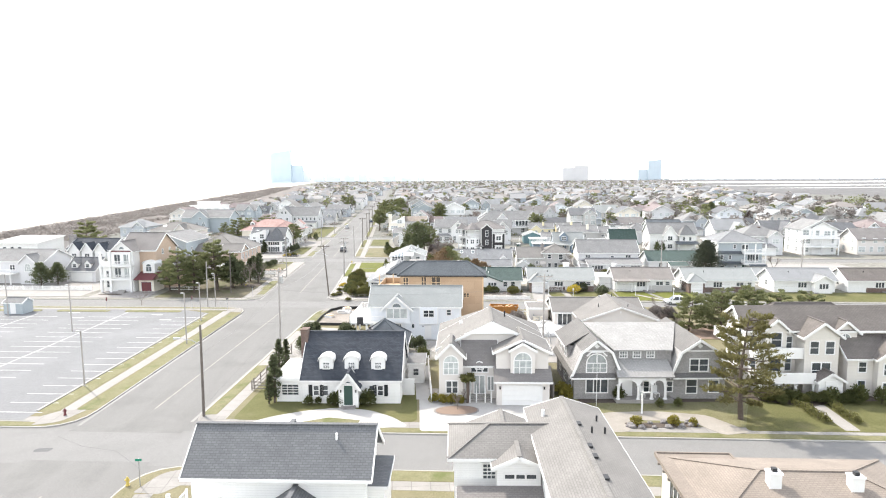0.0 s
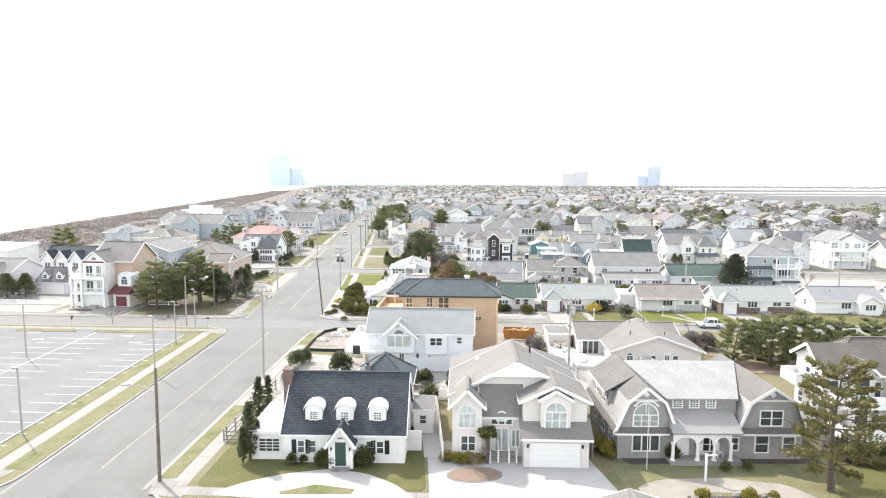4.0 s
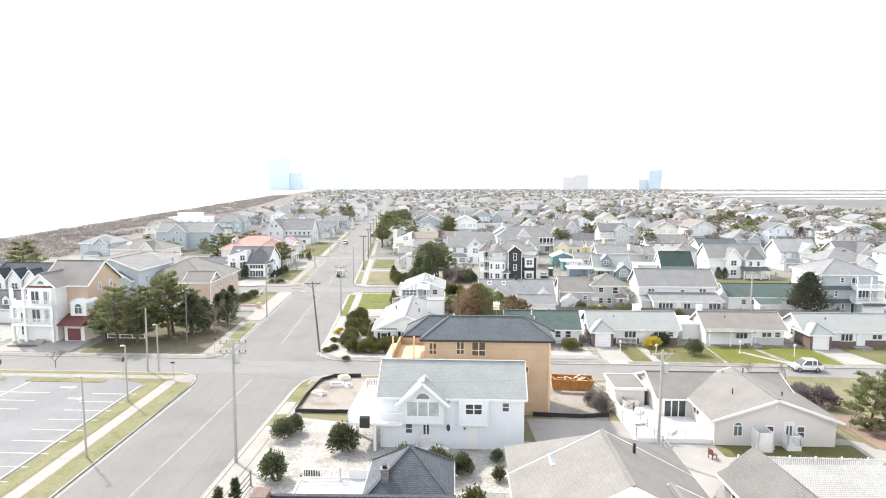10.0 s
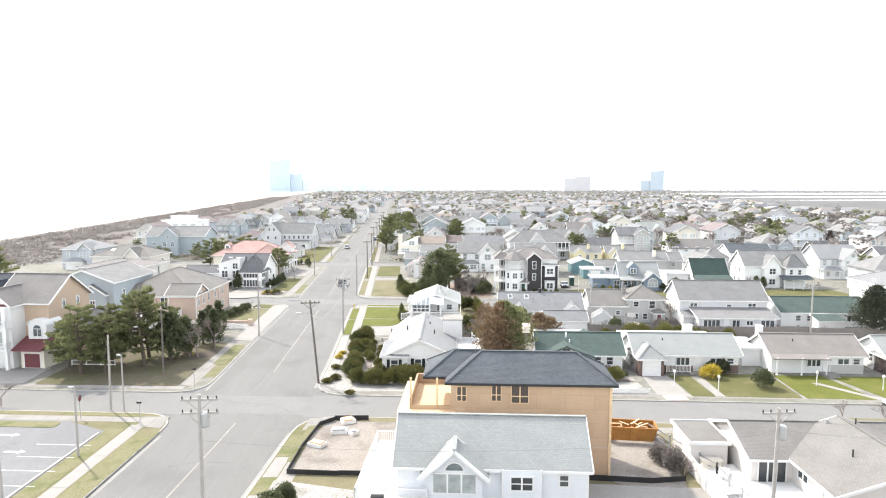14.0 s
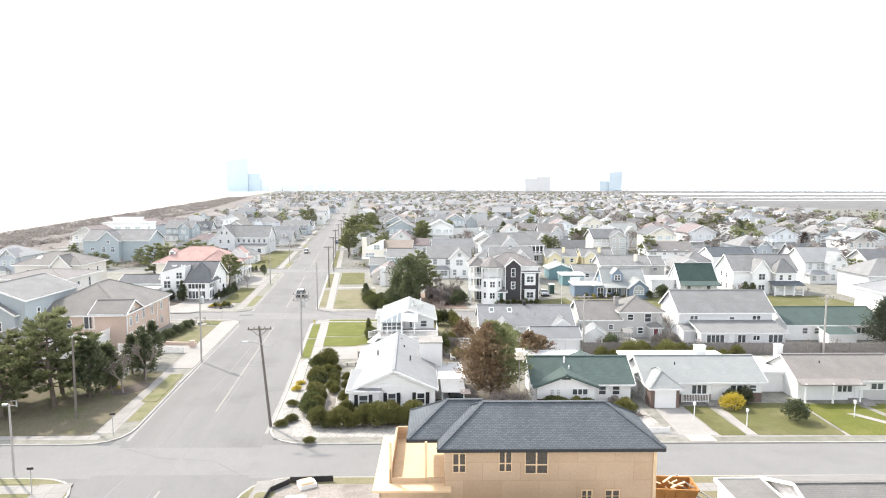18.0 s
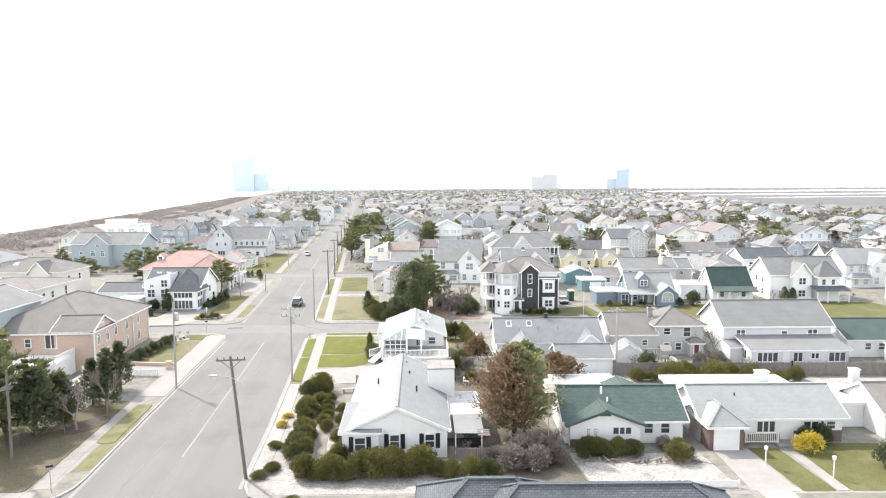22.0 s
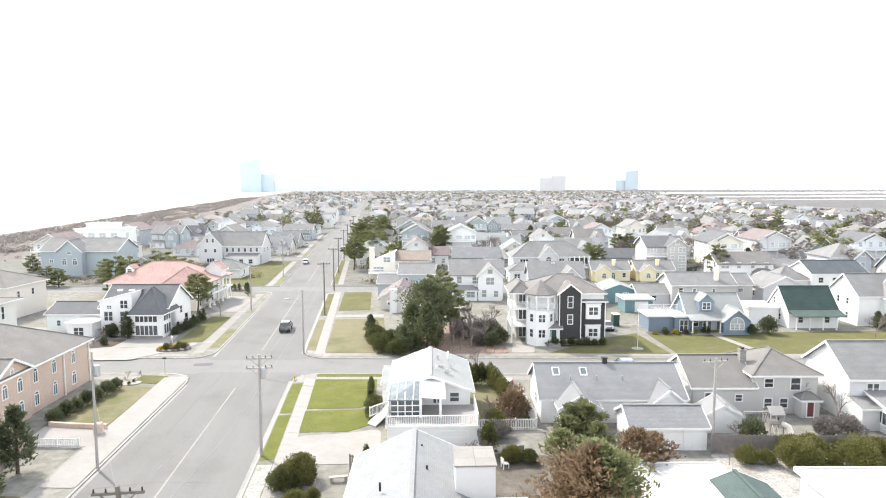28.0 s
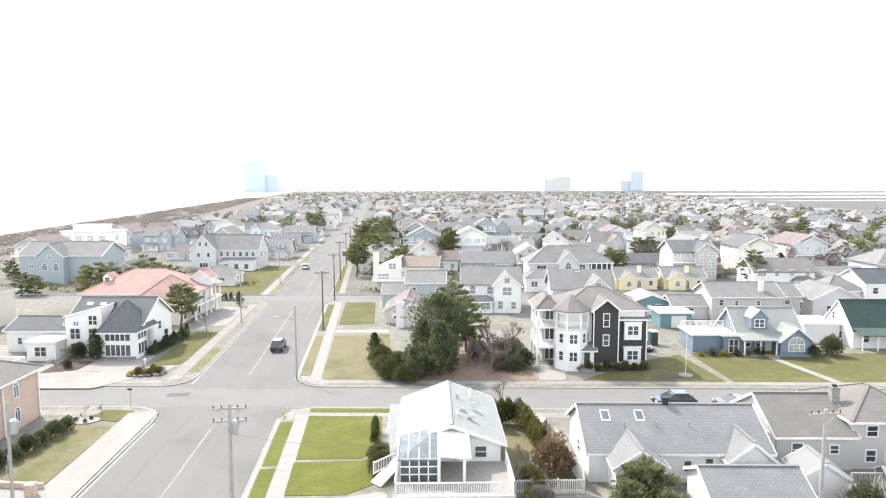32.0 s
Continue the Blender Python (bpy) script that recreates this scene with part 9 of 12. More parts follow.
for x, y, s, t, m in ((-9.2, 132.4, 0.9, 30, 0), (-9.0, 119.8, 1.0, 60, 1), (-9.4, 124.6, 0.9, 150, 1), (-6.7, 113.9, 0.8, 220, 1), (-9.9, 118.6, 0.9, 20, 1)):
    c = copy_at(sG, x, y, s, t) if not m else copy_at(sF, x, y, s * 0.5, t)
    c.scale = (c.scale[0] * 1.15, c.scale[1] * 1.15, c.scale[2] * 0.7)
set_at(cone_tree(9.0, 3.7, 20, "rusty", 24000, 0.2, label="big rust-brown cedar with a green flank", waist=0.28, second="pine"), 13.8, 124.2, 1.06)
rB = set_at(cone_tree(5.2, 2.4, 21, "rusty", 2600, 0.28, label="rust-brown evergreen in the back yard", waist=0.3), 21.6, 135.6)
copy_at(rB, 23.6, 137.0, 0.8, 80)
copy_at(bA, 14.6, 119.0, 0.6, 60)
copy_at(bA, 16.6, 119.6, 0.55, 160)
hA = set_at(shrub(0.75, 0.75, 1.75, 22, "holly", 1500, 0.14, "tall dark arborvitae clipped into a hedge", "hedge"), 11.9, 163.4)
hB = set_at(shrub(0.75, 0.75, 1.65, 23, "olive", 1500, 0.14, "tall golden-green arborvitae in a clipped row", "hedge"), 14.6, 163.0)
hC = set_at(shrub(1.5, 1.5, 1.6, 33, "rusty", 2600, 0.15, "large round browned evergreen bush", "shrub"), 15.4, 153.6)
for x, y, s, t, q in ((12.2, 162.2, 1.0, 30, hA), (12.9, 163.4, 0.95, 80, hA), (13.6, 163.2, 1.0, 130, hA), (14.7, 161.8, 1.0, 60, hB), (14.8, 160.6, 1.05, 100, hB), (14.9, 159.4, 1.0, 150, hB), (15.0, 158.2, 1.0, 190, hB), (15.1, 157.0, 0.95, 230, hB), (15.2, 155.9, 0.95, 270, hB), (10.6, 143.0, 1.2, 250, hA), (-0.2, 161.0, 0.62, 0, hA), (-0.2, 162.6, 0.62, 90, hA), (-0.3, 159.6, 0.6, 40, hA), (-0.6, 143.6, 0.5, 10, hA)):
    copy_at(q, x, y, s, t)
copy_at(bushG, 12.8, 152.2, 0.8, 10)
copy_at(bushG, 13.0, 155.0, 0.6, 90)
copy_at(sF, 12.6, 149.6, 0.9, 100)
copy_at(bushG, 14.2, 150.2, 0.7, 90)
cC = set_at(cone_tree(3.4, 1.6, 24, "pine", 2200, 0.22, label="bushy young pine among the yards", waist=0.25), 18.4, 143.4)
copy_at(cC, 20.8, 142.4, 0.9, 70)
copy_at(cC, 16.6, 140.4, 1.0, 200)
set_at(shrub(1.7, 1.3, 1.1, 25, "gold", 1700, 0.13, "bright golden shrub in front of the bungalow"), 39.9, 116.9)
set_at(shrub(1.6, 1.5, 1.4, 26, "cedar_leaf", 1700, 0.15, "dark reddish evergreen bush on the lawn"), 44.6, 112.8)
copy_at(sE, 42.4, 118.4, 0.9, 30)
copy_at(sE, 40.8, 118.4, 0.8, 130)
for k in range(13):
    copy_at(sF if k % 3 else bushG, 31.6 + 1.75 * k, 138.6 - 0.22 * k + 0.4 * math.sin(k), 0.7 + 0.12 * math.sin(2 * k), 40 * k)
big_c = set_at(cone_tree(9.0, 3.7, 27, "spruce", 20000, 0.2, label="large dark spruce between houses", waist=0.1), 78.6, 136.6)
copy_at(hA, 84.8, 136.6, 0.62, 40)
copy_at(big_c, 132.8, 186.4, 0.72, 120, label="broad dark evergreen beside a paved lot")
copy_at(bA, 96.4, 137.6, 0.9, 70)
copy_at(bA, 47.6, 145.4, 0.95, 20)
copy_at(bA, 79.0, 176.0, 0.9, 220)
copy_at(bA, 46.4, 150.2, 0.8, 80)
# third block trees
pE = set_at(cone_tree(10.4, 4.4, 28, "grove_green", 9000, 0.25, label="tall round-headed evergreen with a full crown", waist=0.5), 8.8, 186.0)
cD = set_at(cone_tree(7.6, 2.4, 29, "grove_green", 4800, 0.26, label="dense green conifer at the edge of the grove", waist=0.25), 8.2, 180.6)
for x, y, s, t, q in ((4.6, 178.8, 0.6, 30, cD), (6.2, 184.6, 0.9, 250, cD), (-0.4, 190.4, 0.5, 10, cD), (9.6, 181.2, 0.5, 310, cD), (11.4, 190.0, 0.98, 40, pB), (13.4, 191.6, 0.9, 140, pA)):
    copy_at(q, x, y, s, t)
bC = set_at(bare_tree(5.4, 30, label="bare many-stemmed tree beside the grove", spread=0.8), 15.0, 180.6)
copy_at(bC, 12.6, 184.0, 0.95, 60)
copy_at(bC, 17.4, 182.6, 0.8, 130)
for x, y, k, t in ((15.6, 187.4, 1.15, 20), (18.0, 186.0, 1.1, 140), (16.4, 190.0, 1.2, 260), (20.0, 190.6, 1.1, 80)):
    copy_at(bC, x, y, k, t)
for x, y, k, t in ((18.4, 181.4, 1.15, 20), (19.8, 183.0, 1.3, 140), (18.9, 185.0, 1.25, 230), (4.8, 182.0, 1.7, 40), (5.6, 180.0, 1.5, 190)):
    copy_at(sE, x, y, k, t)
copy_at(bC, 13.6, 166.0, 0.9, 200)
for k in range(7):
    copy_at(bushG, 11.8 + 1.25 * k, 178.4 - 0.15 * k, 0.42 + 0.05 * (k % 3), 50 * k)
for k in range(8):
    copy_at(sD, 27.0 + 1.25 * k, 180.6 - 0.12 * k, 0.8 + 0.2 * (k % 2), 60 * k)
for k in range(9):
    copy_at(sD if k % 2 else sB, 47.0 + 1.7 * k, 185.4 - 0.2 * k, 0.8 + 0.15 * (k % 3), 45 * k)
copy_at(sE, 66.0, 183.6, 1.4, 20)
copy_at(sE, 62.6, 183.2, 0.9, 120)
# west side shrubs and trees
for k in range(7):
    copy_at(sE, -33.6 + 0.35 * k, 156.4 + 1.7 * k, 0.7 + 0.1 * (k % 2), 70 * k)
copy_at(bushG, -31.6, 170.6, 0.5, 10)
copy_at(bushG, -30.0, 171.0, 0.45, 80)
copy_at(cA, -39.6, 193.6, 0.55, 30)
copy_at(hA, -41.0, 194.0, 0.7, 70)
copy_at(bC, -43.0, 190.4, 0.6, 30)
for k in range(9):
    copy_at(sE, -33.2 + 0.22 * k, 195.6 + 1.3 * k, 0.65 + 0.2 * math.sin(3 * k), 50 * k)
copy_at(cA, -32.4, 198.0, 0.36, 10)
copy_at(cA, -32.2, 200.2, 0.3, 90)
for k in range(5):
    copy_at(sB if k % 2 else sG, -32.2 + 0.8 * k, 185.2 + 0.35 * k, 0.9, 60 * k, 0.26)
pF = set_at(pine(8.0, 3.0, 31, "pine", 0.4, 4600, 0.3, 0.2, label="round-headed pine on the lawn"), -34.0, 211.2)
copy_at(bA, -29.4, 210.0, 0.7, 50)
copy_at(cA, -28.6, 232.0, 0.5, 20)
for x, y, s, t in ((-46, 236, 1.15, 20), (-50, 240, 1.2, 120), (-56, 238, 1.1, 200), (-45, 241, 1.0, 300), (-61, 241, 1.1, 60)):
    copy_at(pD, x, y, s, t)

# the mixed hedge round the white house, thickets and yard plants
hD = set_at(shrub(1.45, 1.45, 1.05, 41, "holly", 6500, 0.09, "dark green clipped evergreen hedge block", "hedge"), -7.1, 123.4)
for x, y, s, t, q in ((-7.0, 125.0, 0.95, 60, hD), (-6.8, 126.6, 0.8, 140, hD), (-7.2, 121.6, 0.9, 200, hD), (-7.1, 131.0, 0.8, 40, hD), (-7.0, 132.4, 0.8, 170, hD), (-4.8, 128.2, 0.55, 80, sF), (-4.9, 131.0, 0.55, 10, sF),
                      (-5.0, 134.4, 0.6, 100, hD), (-3.3, 124.6, 0.75, 220, sF), (-3.2, 120.6, 0.8, 20, sF), (-2.6, 117.3, 0.7, 75, sF), (0.3, 117.4, 1.2, 160, sF), (2.8, 117.0, 0.75, 250, sF), (5.3, 116.9, 0.7, 330, sF), (-5.0, 117.6, 0.7, 145, hD),
                      (8.1, 116.4, 0.8, 30, sF), (9.6, 116.2, 0.85, 110, hD), (-7.4, 138.6, 1.0, 200, hD), (-5.8, 139.2, 0.9, 90, sF), (-3.4, 133.0, 0.5, 40, sF), (-3.4, 129.6, 0.5, 140, sF)):
    copy_at(q, x, y, s, t)
for x, y, s, t in ((11.4, 117.4, 0.95, 20), (12.8, 117.0, 1.0, 110), (14.2, 117.4, 0.95, 200), (15.6, 118.0, 0.9, 290), (13.4, 119.4, 1.05, 60), (16.4, 117.0, 0.6, 150), (6.6, 119.4, 0.7, 240), (8.4, 120.2, 0.6, 10)):
    copy_at(bushG, x, y, s, t)
for x, y, s, t, q in ((19.4, 118.9, 0.95, 20, hD), (20.8, 118.7, 0.85, 100, hD), (23.4, 118.4, 0.85, 190, hD), (22.0, 118.3, 0.45, 30, bushG), (26.6, 118.3, 0.5, 200, bushG), (27.8, 118.2, 0.7, 250, sF), (29.2, 118.4, 0.4, 60, sD)):
    copy_at(q, x, y, s, t)
for x, y, s, t, q in ((38.0, 139.4, 1.0, 20, sF), (39.9, 139.1, 1.05, 100, sF), (42.6, 138.6, 0.85, 190, sF), (45.6, 138.2, 0.95, 260, sF), (48.8, 138.2, 0.75, 30, sF), (36.4, 142.6, 1.2, 70, sE), (35.0, 142.8, 0.9, 40, bushG), (44.6, 142.4, 0.8, 140, bushG),
                      (46.6, 142.0, 0.9, 10, bushG), (50.6, 141.2, 0.75, 80, bushG), (53.6, 140.4, 0.6, 200, bushG), (63.6, 139.0, 0.8, 120, bushG), (66.8, 138.6, 0.7, 30, bushG), (70.0, 137.6, 0.9, 300, bushG), (56.0, 140.4, 0.5, 90, sE)):
    copy_at(q, x, y, s, t)
# garden of the sunroom house
for x, y, s, t, q in ((0.4, 154.0, 1.0, 30, hD), (0.3, 156.0, 0.95, 130, hD), (15.0, 151.6, 1.25, 40, hC), (11.8, 149.0, 0.7, 20, bushG), (12.6, 147.6, 0.8, 120, bushG), (13.8, 148.4, 0.7, 210, bushG), (11.4, 151.4, 0.6, 300, bushG),
                      (9.2, 142.0, 0.8, 40, bushG), (10.6, 141.6, 0.9, 130, bushG), (12.4, 141.4, 0.75, 20, sF), (13.9, 141.2, 0.7, 220, hD), (19.4, 144.6, 1.0, 130, cC), (17.6, 142.2, 0.6, 60, sF), (22.4, 141.4, 0.7, 10, bushG)):
    copy_at(q, x, y, s, t)
patch("planting_bed", disc(-29.8, 132.9, 2.6, 1.5, 18, 60), "soil", "dark mulch bed under a bare street tree", 0, 0.19)
patch("planting_bed", disc(-30.9, 169.0, 1.5, 0.9, 16, 10), "gravel", "round white-stone bed with low shrubs", 0, 0.2)
for k in range(6):
    copy_at(sD if k % 2 else bushG, -30.9 + 0.9 * math.cos(k), 169.0 + 0.5 * math.sin(k), 0.32, 60 * k, 0.2)
for x, y, s, t, q in ((-32.6, 134.4, 0.55, 40, sF), (-31.4, 133.4, 0.4, 140, sG), (-33.0, 131.4, 0.45, 10, bushG), (-31.2, 131.2, 0.5, 210, bushG), (-34.6, 129.4, 0.4, 70, bushG), (-30.8, 144.4, 1.0, 20, cA), (-32.0, 143.6, 0.9, 140, cA),
                      (-43.2, 194.4, 1.1, 30, sE), (-42.4, 189.6, 0.6, 120, sE), (-44.0, 189.8, 0.7, 200, bushG), (-40.2, 193.4, 0.75, 10, cA), (-32.2, 202.0, 0.34, 40, cA), (-31.8, 204.6, 0.36, 100, cA), (-32.0, 207.8, 0.32, 10, cA), (-33.2, 196.6, 0.32, 70, cA)):
    copy_at(q, x, y, s, t)
for k in range(9):
    copy_at(sD if k % 3 else bushG, -30.2 + 1.5 * math.cos(0.7 * k), 185.6 + 0.8 * math.sin(0.7 * k), 0.5 + 0.12 * (k % 3), 50 * k, 0.26)
patch("planting_bed", disc(-32.2, 240.4, 2.8, 1.7, 18, 10), "soil", "dark round bed with small conifers", 0, 0.19)
for k in range(9):
    copy_at(cA, -32.2 + 1.9 * math.cos(2.4 * k), 240.4 + 1.0 * math.sin(2.4 * k), 0.2 + 0.05 * (k % 3), 50 * k, 0.19)
for k in range(9):
    copy_at(hD if k % 3 else sF, 43.2 + 1.15 * k, 54.2 - 0.12 * k - 0.4 * (k % 2), 0.5 + 0.12 * (k % 3), 50 * k)
patch("parking_lot", [(97.5, 128.6), (122, 125.4), (123.4, 150.6), (98.6, 153.6)], "drive", "pale paved lot beside the tall blue house", 0.4, 0.16)
patch("planting_bed", [(46.4, 79.6), (68, 76.8), (68, 86.4), (47.4, 88.4)], "red_soil", "reddish pine-straw ground under the pines", 0.8, 0.168)
for x, y, s, t in ((45.6, 86.0, 1.0, 10), (46.8, 88.2, 0.9, 100), (45.2, 89.6, 0.85, 200), (47.6, 85.2, 0.8, 300), (44.6, 92.4, 0.9, 50), (47.0, 93.4, 0.8, 150)):
    copy_at(bushG, x, y, s, t)
patch("pool_terrace", [(-66, 194.6), (-52.6, 193.2), (-51.8, 203.0), (-66, 204.6)], "concrete", "white paved terrace round a pool", 0.4, 0.17)
flat("pool", rounded([(-64.0, 196.6), (-54.4, 196.2), (-54.2, 201.4), (-63.6, 202.2)], [1.2] * 4), 0.2, "pool_water", 0.04, "turquoise swimming pool in a white terrace", "pool")
thk = set_at(shrub(1.5, 1.3, 1.15, 61, "far_twigs", 2600, 0.13, "tangled leafless grey-brown thicket"), 12.0, 117.2)
for x, y, k, t in ((14.0, 117.0, 1.0, 60), (15.9, 117.6, 0.9, 130), (13.2, 119.0, 1.1, 210), (15.4, 119.4, 0.9, 300), (10.4, 118.6, 0.7, 20), (23.4, 91.8, 0.95, 40), (23.0, 93.6, 0.8, 140), (46.8, 91.4, 1.1, 10), (48.8, 91.0, 1.2, 120), (47.4, 93.2, 1.05, 220), (14.6, 152.6, 0.7, 100), (12.6, 146.8, 0.8, 200), (44.6, 143.4, 1.0, 20), (46.8, 143.0, 1.1, 110), (27.0, 119.4, 0.6, 40), (16.6, 182.4, 1.2, 40), (17.6, 187.0, 1.5, 160), (14.4, 187.6, 1.4, 250), (19.6, 188.0, 1.4, 70)):
    copy_at(thk, x, y, k, t)
jb = set_at(shrub(2.1, 1.6, 1.5, 62, "olive", 9000, 0.1, "big olive-green juniper bush by the board fence"), 37.2, 137.2)
for x, y, k, t in ((42.6, 136.6, 1.05, 100), (46.8, 136.2, 0.8, 220), (53.0, 136.0, 0.7, 40)):
    copy_at(jb, x, y, k, t)
set_at(pine(4.0, 2.3, 63, "pine", 0.04, 6500, 0.2, 0.1, label="bushy green young pine in the back yard"), 20.2, 145.0)
# rounded evergreens and bare scrub round the corner grove
for x, y, s, t in ((1.8, 180.4, 1.35, 20), (3.4, 178.6, 1.2, 110), (0.8, 183.0, 1.3, 200), (0.4, 186.0, 1.35, 290), (2.8, 182.6, 1.5, 60), (0.6, 189.0, 1.2, 150)):
    copy_at(hD, x, y, s, t)
for x, y, s, t in ((12.6, 186.4, 1.5, 10), (14.6, 185.4, 1.4, 100), (16.4, 184.2, 1.3, 190), (13.6, 182.4, 1.2, 280)):
    copy_at(bushG, x, y, s, t)

# ---------------------------------------------------------------- poles, wires, signs
def pole(x, y, h, mat="pale_pole", lean=(0, 0), arms=1, lamp=0, can=False, r=0.15, label="weathered wooden utility pole with a crossarm"):
    P = thing("utility_pole", pose(x, y, 0.13), label, "utility pole")
    tx, ty = lean
    part("shaft", Geo().tube([(0, 0, 0), (tx / 2, ty / 2, h / 2), (tx, ty, h)], [r, r * 0.88, r * 0.72], 9), mat, P)
    for k in range(arms):
        z = h - 0.35 - 0.9 * k
        f = z / h
        a = part("crossarm", Geo().beam((tx * f - 1.2, ty * f, z), (tx * f + 1.2, ty * f, z), 0.11, 0.14), mat, P)
        for q in (-1.1, -0.55, 0.55, 1.1):
            part("insulator", Geo().tube([(tx * f + q, ty * f, z + 0.07), (tx * f + q, ty * f, z + 0.26)], [0.05, 0.035], 6), "dark", a)
        part("brace", Geo().beam((tx * f - 0.8, ty * f - 0.06, z - 0.05), (tx * f, ty * f - 0.06, z - 0.75), 0.05), mat, P)
        part("brace", Geo().beam((tx * f + 0.8, ty * f - 0.06, z - 0.05), (tx * f, ty * f - 0.06, z - 0.75), 0.05), mat, P)
    if lamp:
        z = h * 0.78
        L = part("lamp_arm", Geo().tube([(0, 0, z), (-0.8 * lamp, 0, z + 0.55), (-2.0 * lamp, 0, z + 0.75)], [0.04, 0.035, 0.035], 6), "metal", P)
        part("lamp_head", Geo().box(-2.6 * lamp if lamp > 0 else -2.0 * lamp, -0.13, z + 0.68, -2.0 * lamp if lamp > 0 else -2.6 * lamp, 0.13, z + 0.84), "metal", L)
    if can:
        part("transformer", Geo().tube([(0.42, 0, h - 2.2), (0.42, 0, h - 2.1), (0.42, 0, h - 1.3), (0.42, 0, h - 1.2)], [0.2, 0.27, 0.27, 0.18], 10), "metal", P)
    return P


pole(-16.5, 55.1, 9.6, "wood_pole", (0.1, 0), 0, 1, label="dark utility pole with a street lamp arm")
pole(-13.8, 81.6, 11.4, "pale_pole", (0.1, 0), 2, 0, True)
pole(-11.0, 118.6, 10.7, "wood_pole", (-0.9, 0.2), 1, 1, label="leaning dark utility pole with a crossarm")
pole(-10.3, 145.5, 9.6, "pale_pole", (0.1, 0), 2, 0, True)
pole(-10.4, 181.2, 9.6, "pale_pole", (0, 0), 0, 1, label="slim pole with a street lamp arm")
for y, a in ((208.5, 1), (237, 1), (268, 1), (300, 1), (332, 1), (366, 1), (402, 1)):
    pole(-9.4 if y < 240 else -10.0, y, 10.4, "wood_pole", (0, 0), a)
for x, y, h, m in ((-24.3, 144.6, 10.6, "pale_pole"), (-32.2, 123.8, 8.8, "wood_pole"), (-24.6, 215.0, 9.4, "pale_pole"), (-25.0, 262, 9.4, "pale_pole"), (-33.0, 110.6, 8.6, "pale_pole")):
    pole(x, y, h, m, (0.1, 0), 0, 0, x == -24.3, 0.13, "bare weathered wooden pole beside the pavement")
pole(24.6, 79.6, 10.2, "pale_pole", (0.1, 0), 1, 0, True)
pole(31.6, 141.4, 9.0, "pale_pole", (0, 0), 1, 0)
pole(67.0, 136.0, 9.0, "pale_pole", (0, 0), 1, 0)
pole(100.0, 132.0, 9.0, "pale_pole", (0, 0), 1, 0)
BH = thing("birdhouse", pose(16.2, 120.7, 0.15), "cream many-holed birdhouse on a tall thin pole", "birdhouse")
part("pole", Geo().tube([(0, 0, 0), (0, 0, 5.8)], [0.05, 0.045], 7), "pale_pole", BH)
for z in (5.7, 6.15):
    part("storey", Geo().box(-0.38, -0.38, z, 0.38, 0.38, z + 0.36).box(-0.5, -0.5, z - 0.05, 0.5, 0.5, z), "cream_wall", BH)
part("roof", Geo().slab([(-0.5, -0.5, 6.52), (0.5, -0.5, 6.52), (0.5, 0, 6.85), (-0.5, 0, 6.85)], 0.05).slab([(-0.5, 0, 6.85), (0.5, 0, 6.85), (0.5, 0.5, 6.52), (-0.5, 0.5, 6.52)], 0.05), "cream_wall", BH)
for x, y, h in ((-27.9, 83.8, 7.6), (-30.5, 98.6, 6.6), (-33.6, 65.8, 6.6), (-48.8, 92.8, 7.6), (-66.2, 105.3, 7.6), (-31.4, 110.2, 6.4)):
    P = thing("lamp_post", pose(x, y, 0.15), "plain weathered post with small lamps in the car park", "lamp post", "car park posts")
    part("shaft", Geo().tube([(0, 0, 0), (0, 0, h)], [0.1, 0.075], 8), "pale_pole", P)
    part("lamp_head", Geo().box(-0.5, -0.1, h - 0.1, -0.1, 0.1, h + 0.06), "metal", P)


def wire(a, b, sag=0.5, r=0.011):
    a, b = Vector(a), Vector(b)
    pts = [a.lerp(b, k / 10) - Vector((0, 0, 4 * sag * (k / 10) * (1 - k / 10))) for k in range(11)]
    tagged(new("overhead_wire", Geo().tube(pts, [r] * 11, 4).mesh("overhead_wire", M["wire"])), "thin dark wire strung between utility poles", "cable", "overhead wires")


RUN = [(-16.4, 55.1, 9.5), (-13.7, 81.6, 11.2), (-11.9, 118.8, 10.5), (-10.2, 145.5, 9.4), (-9.4, 208.5, 10.2), (-9.4, 237, 10.2)]
for a, b in zip(RUN, RUN[1:]):
    for q in (0.6,):
        wire((a[0] + q, a[1], a[2]), (b[0] + q, b[1], b[2]))
    wire((a[0], a[1], a[2] - 2.6), (b[0], b[1], b[2] - 2.6), 0.8, 0.014)
wire((-13.8, 81.6, 8.4), (24.6, 79.6, 8.6), 1.0)
wire((24.6, 79.6, 9.6), (60, 75, 9.6), 0.8)
wire((24.6, 79.6, 8.8), (60, 75, 8.8), 0.8)
wire((31.6, 141.4, 8.8), (67.0, 136.0, 8.8), 0.8)
wire((67.0, 136.0, 8.8), (100.0, 132.0, 8.8), 0.8)
wire((-11.0, 118.6, 6.6), (-24.3, 144.6, 7.6), 0.8)
wire((-10.3, 145.5, 7.6), (2.0, 148.0, 5.2), 0.5)

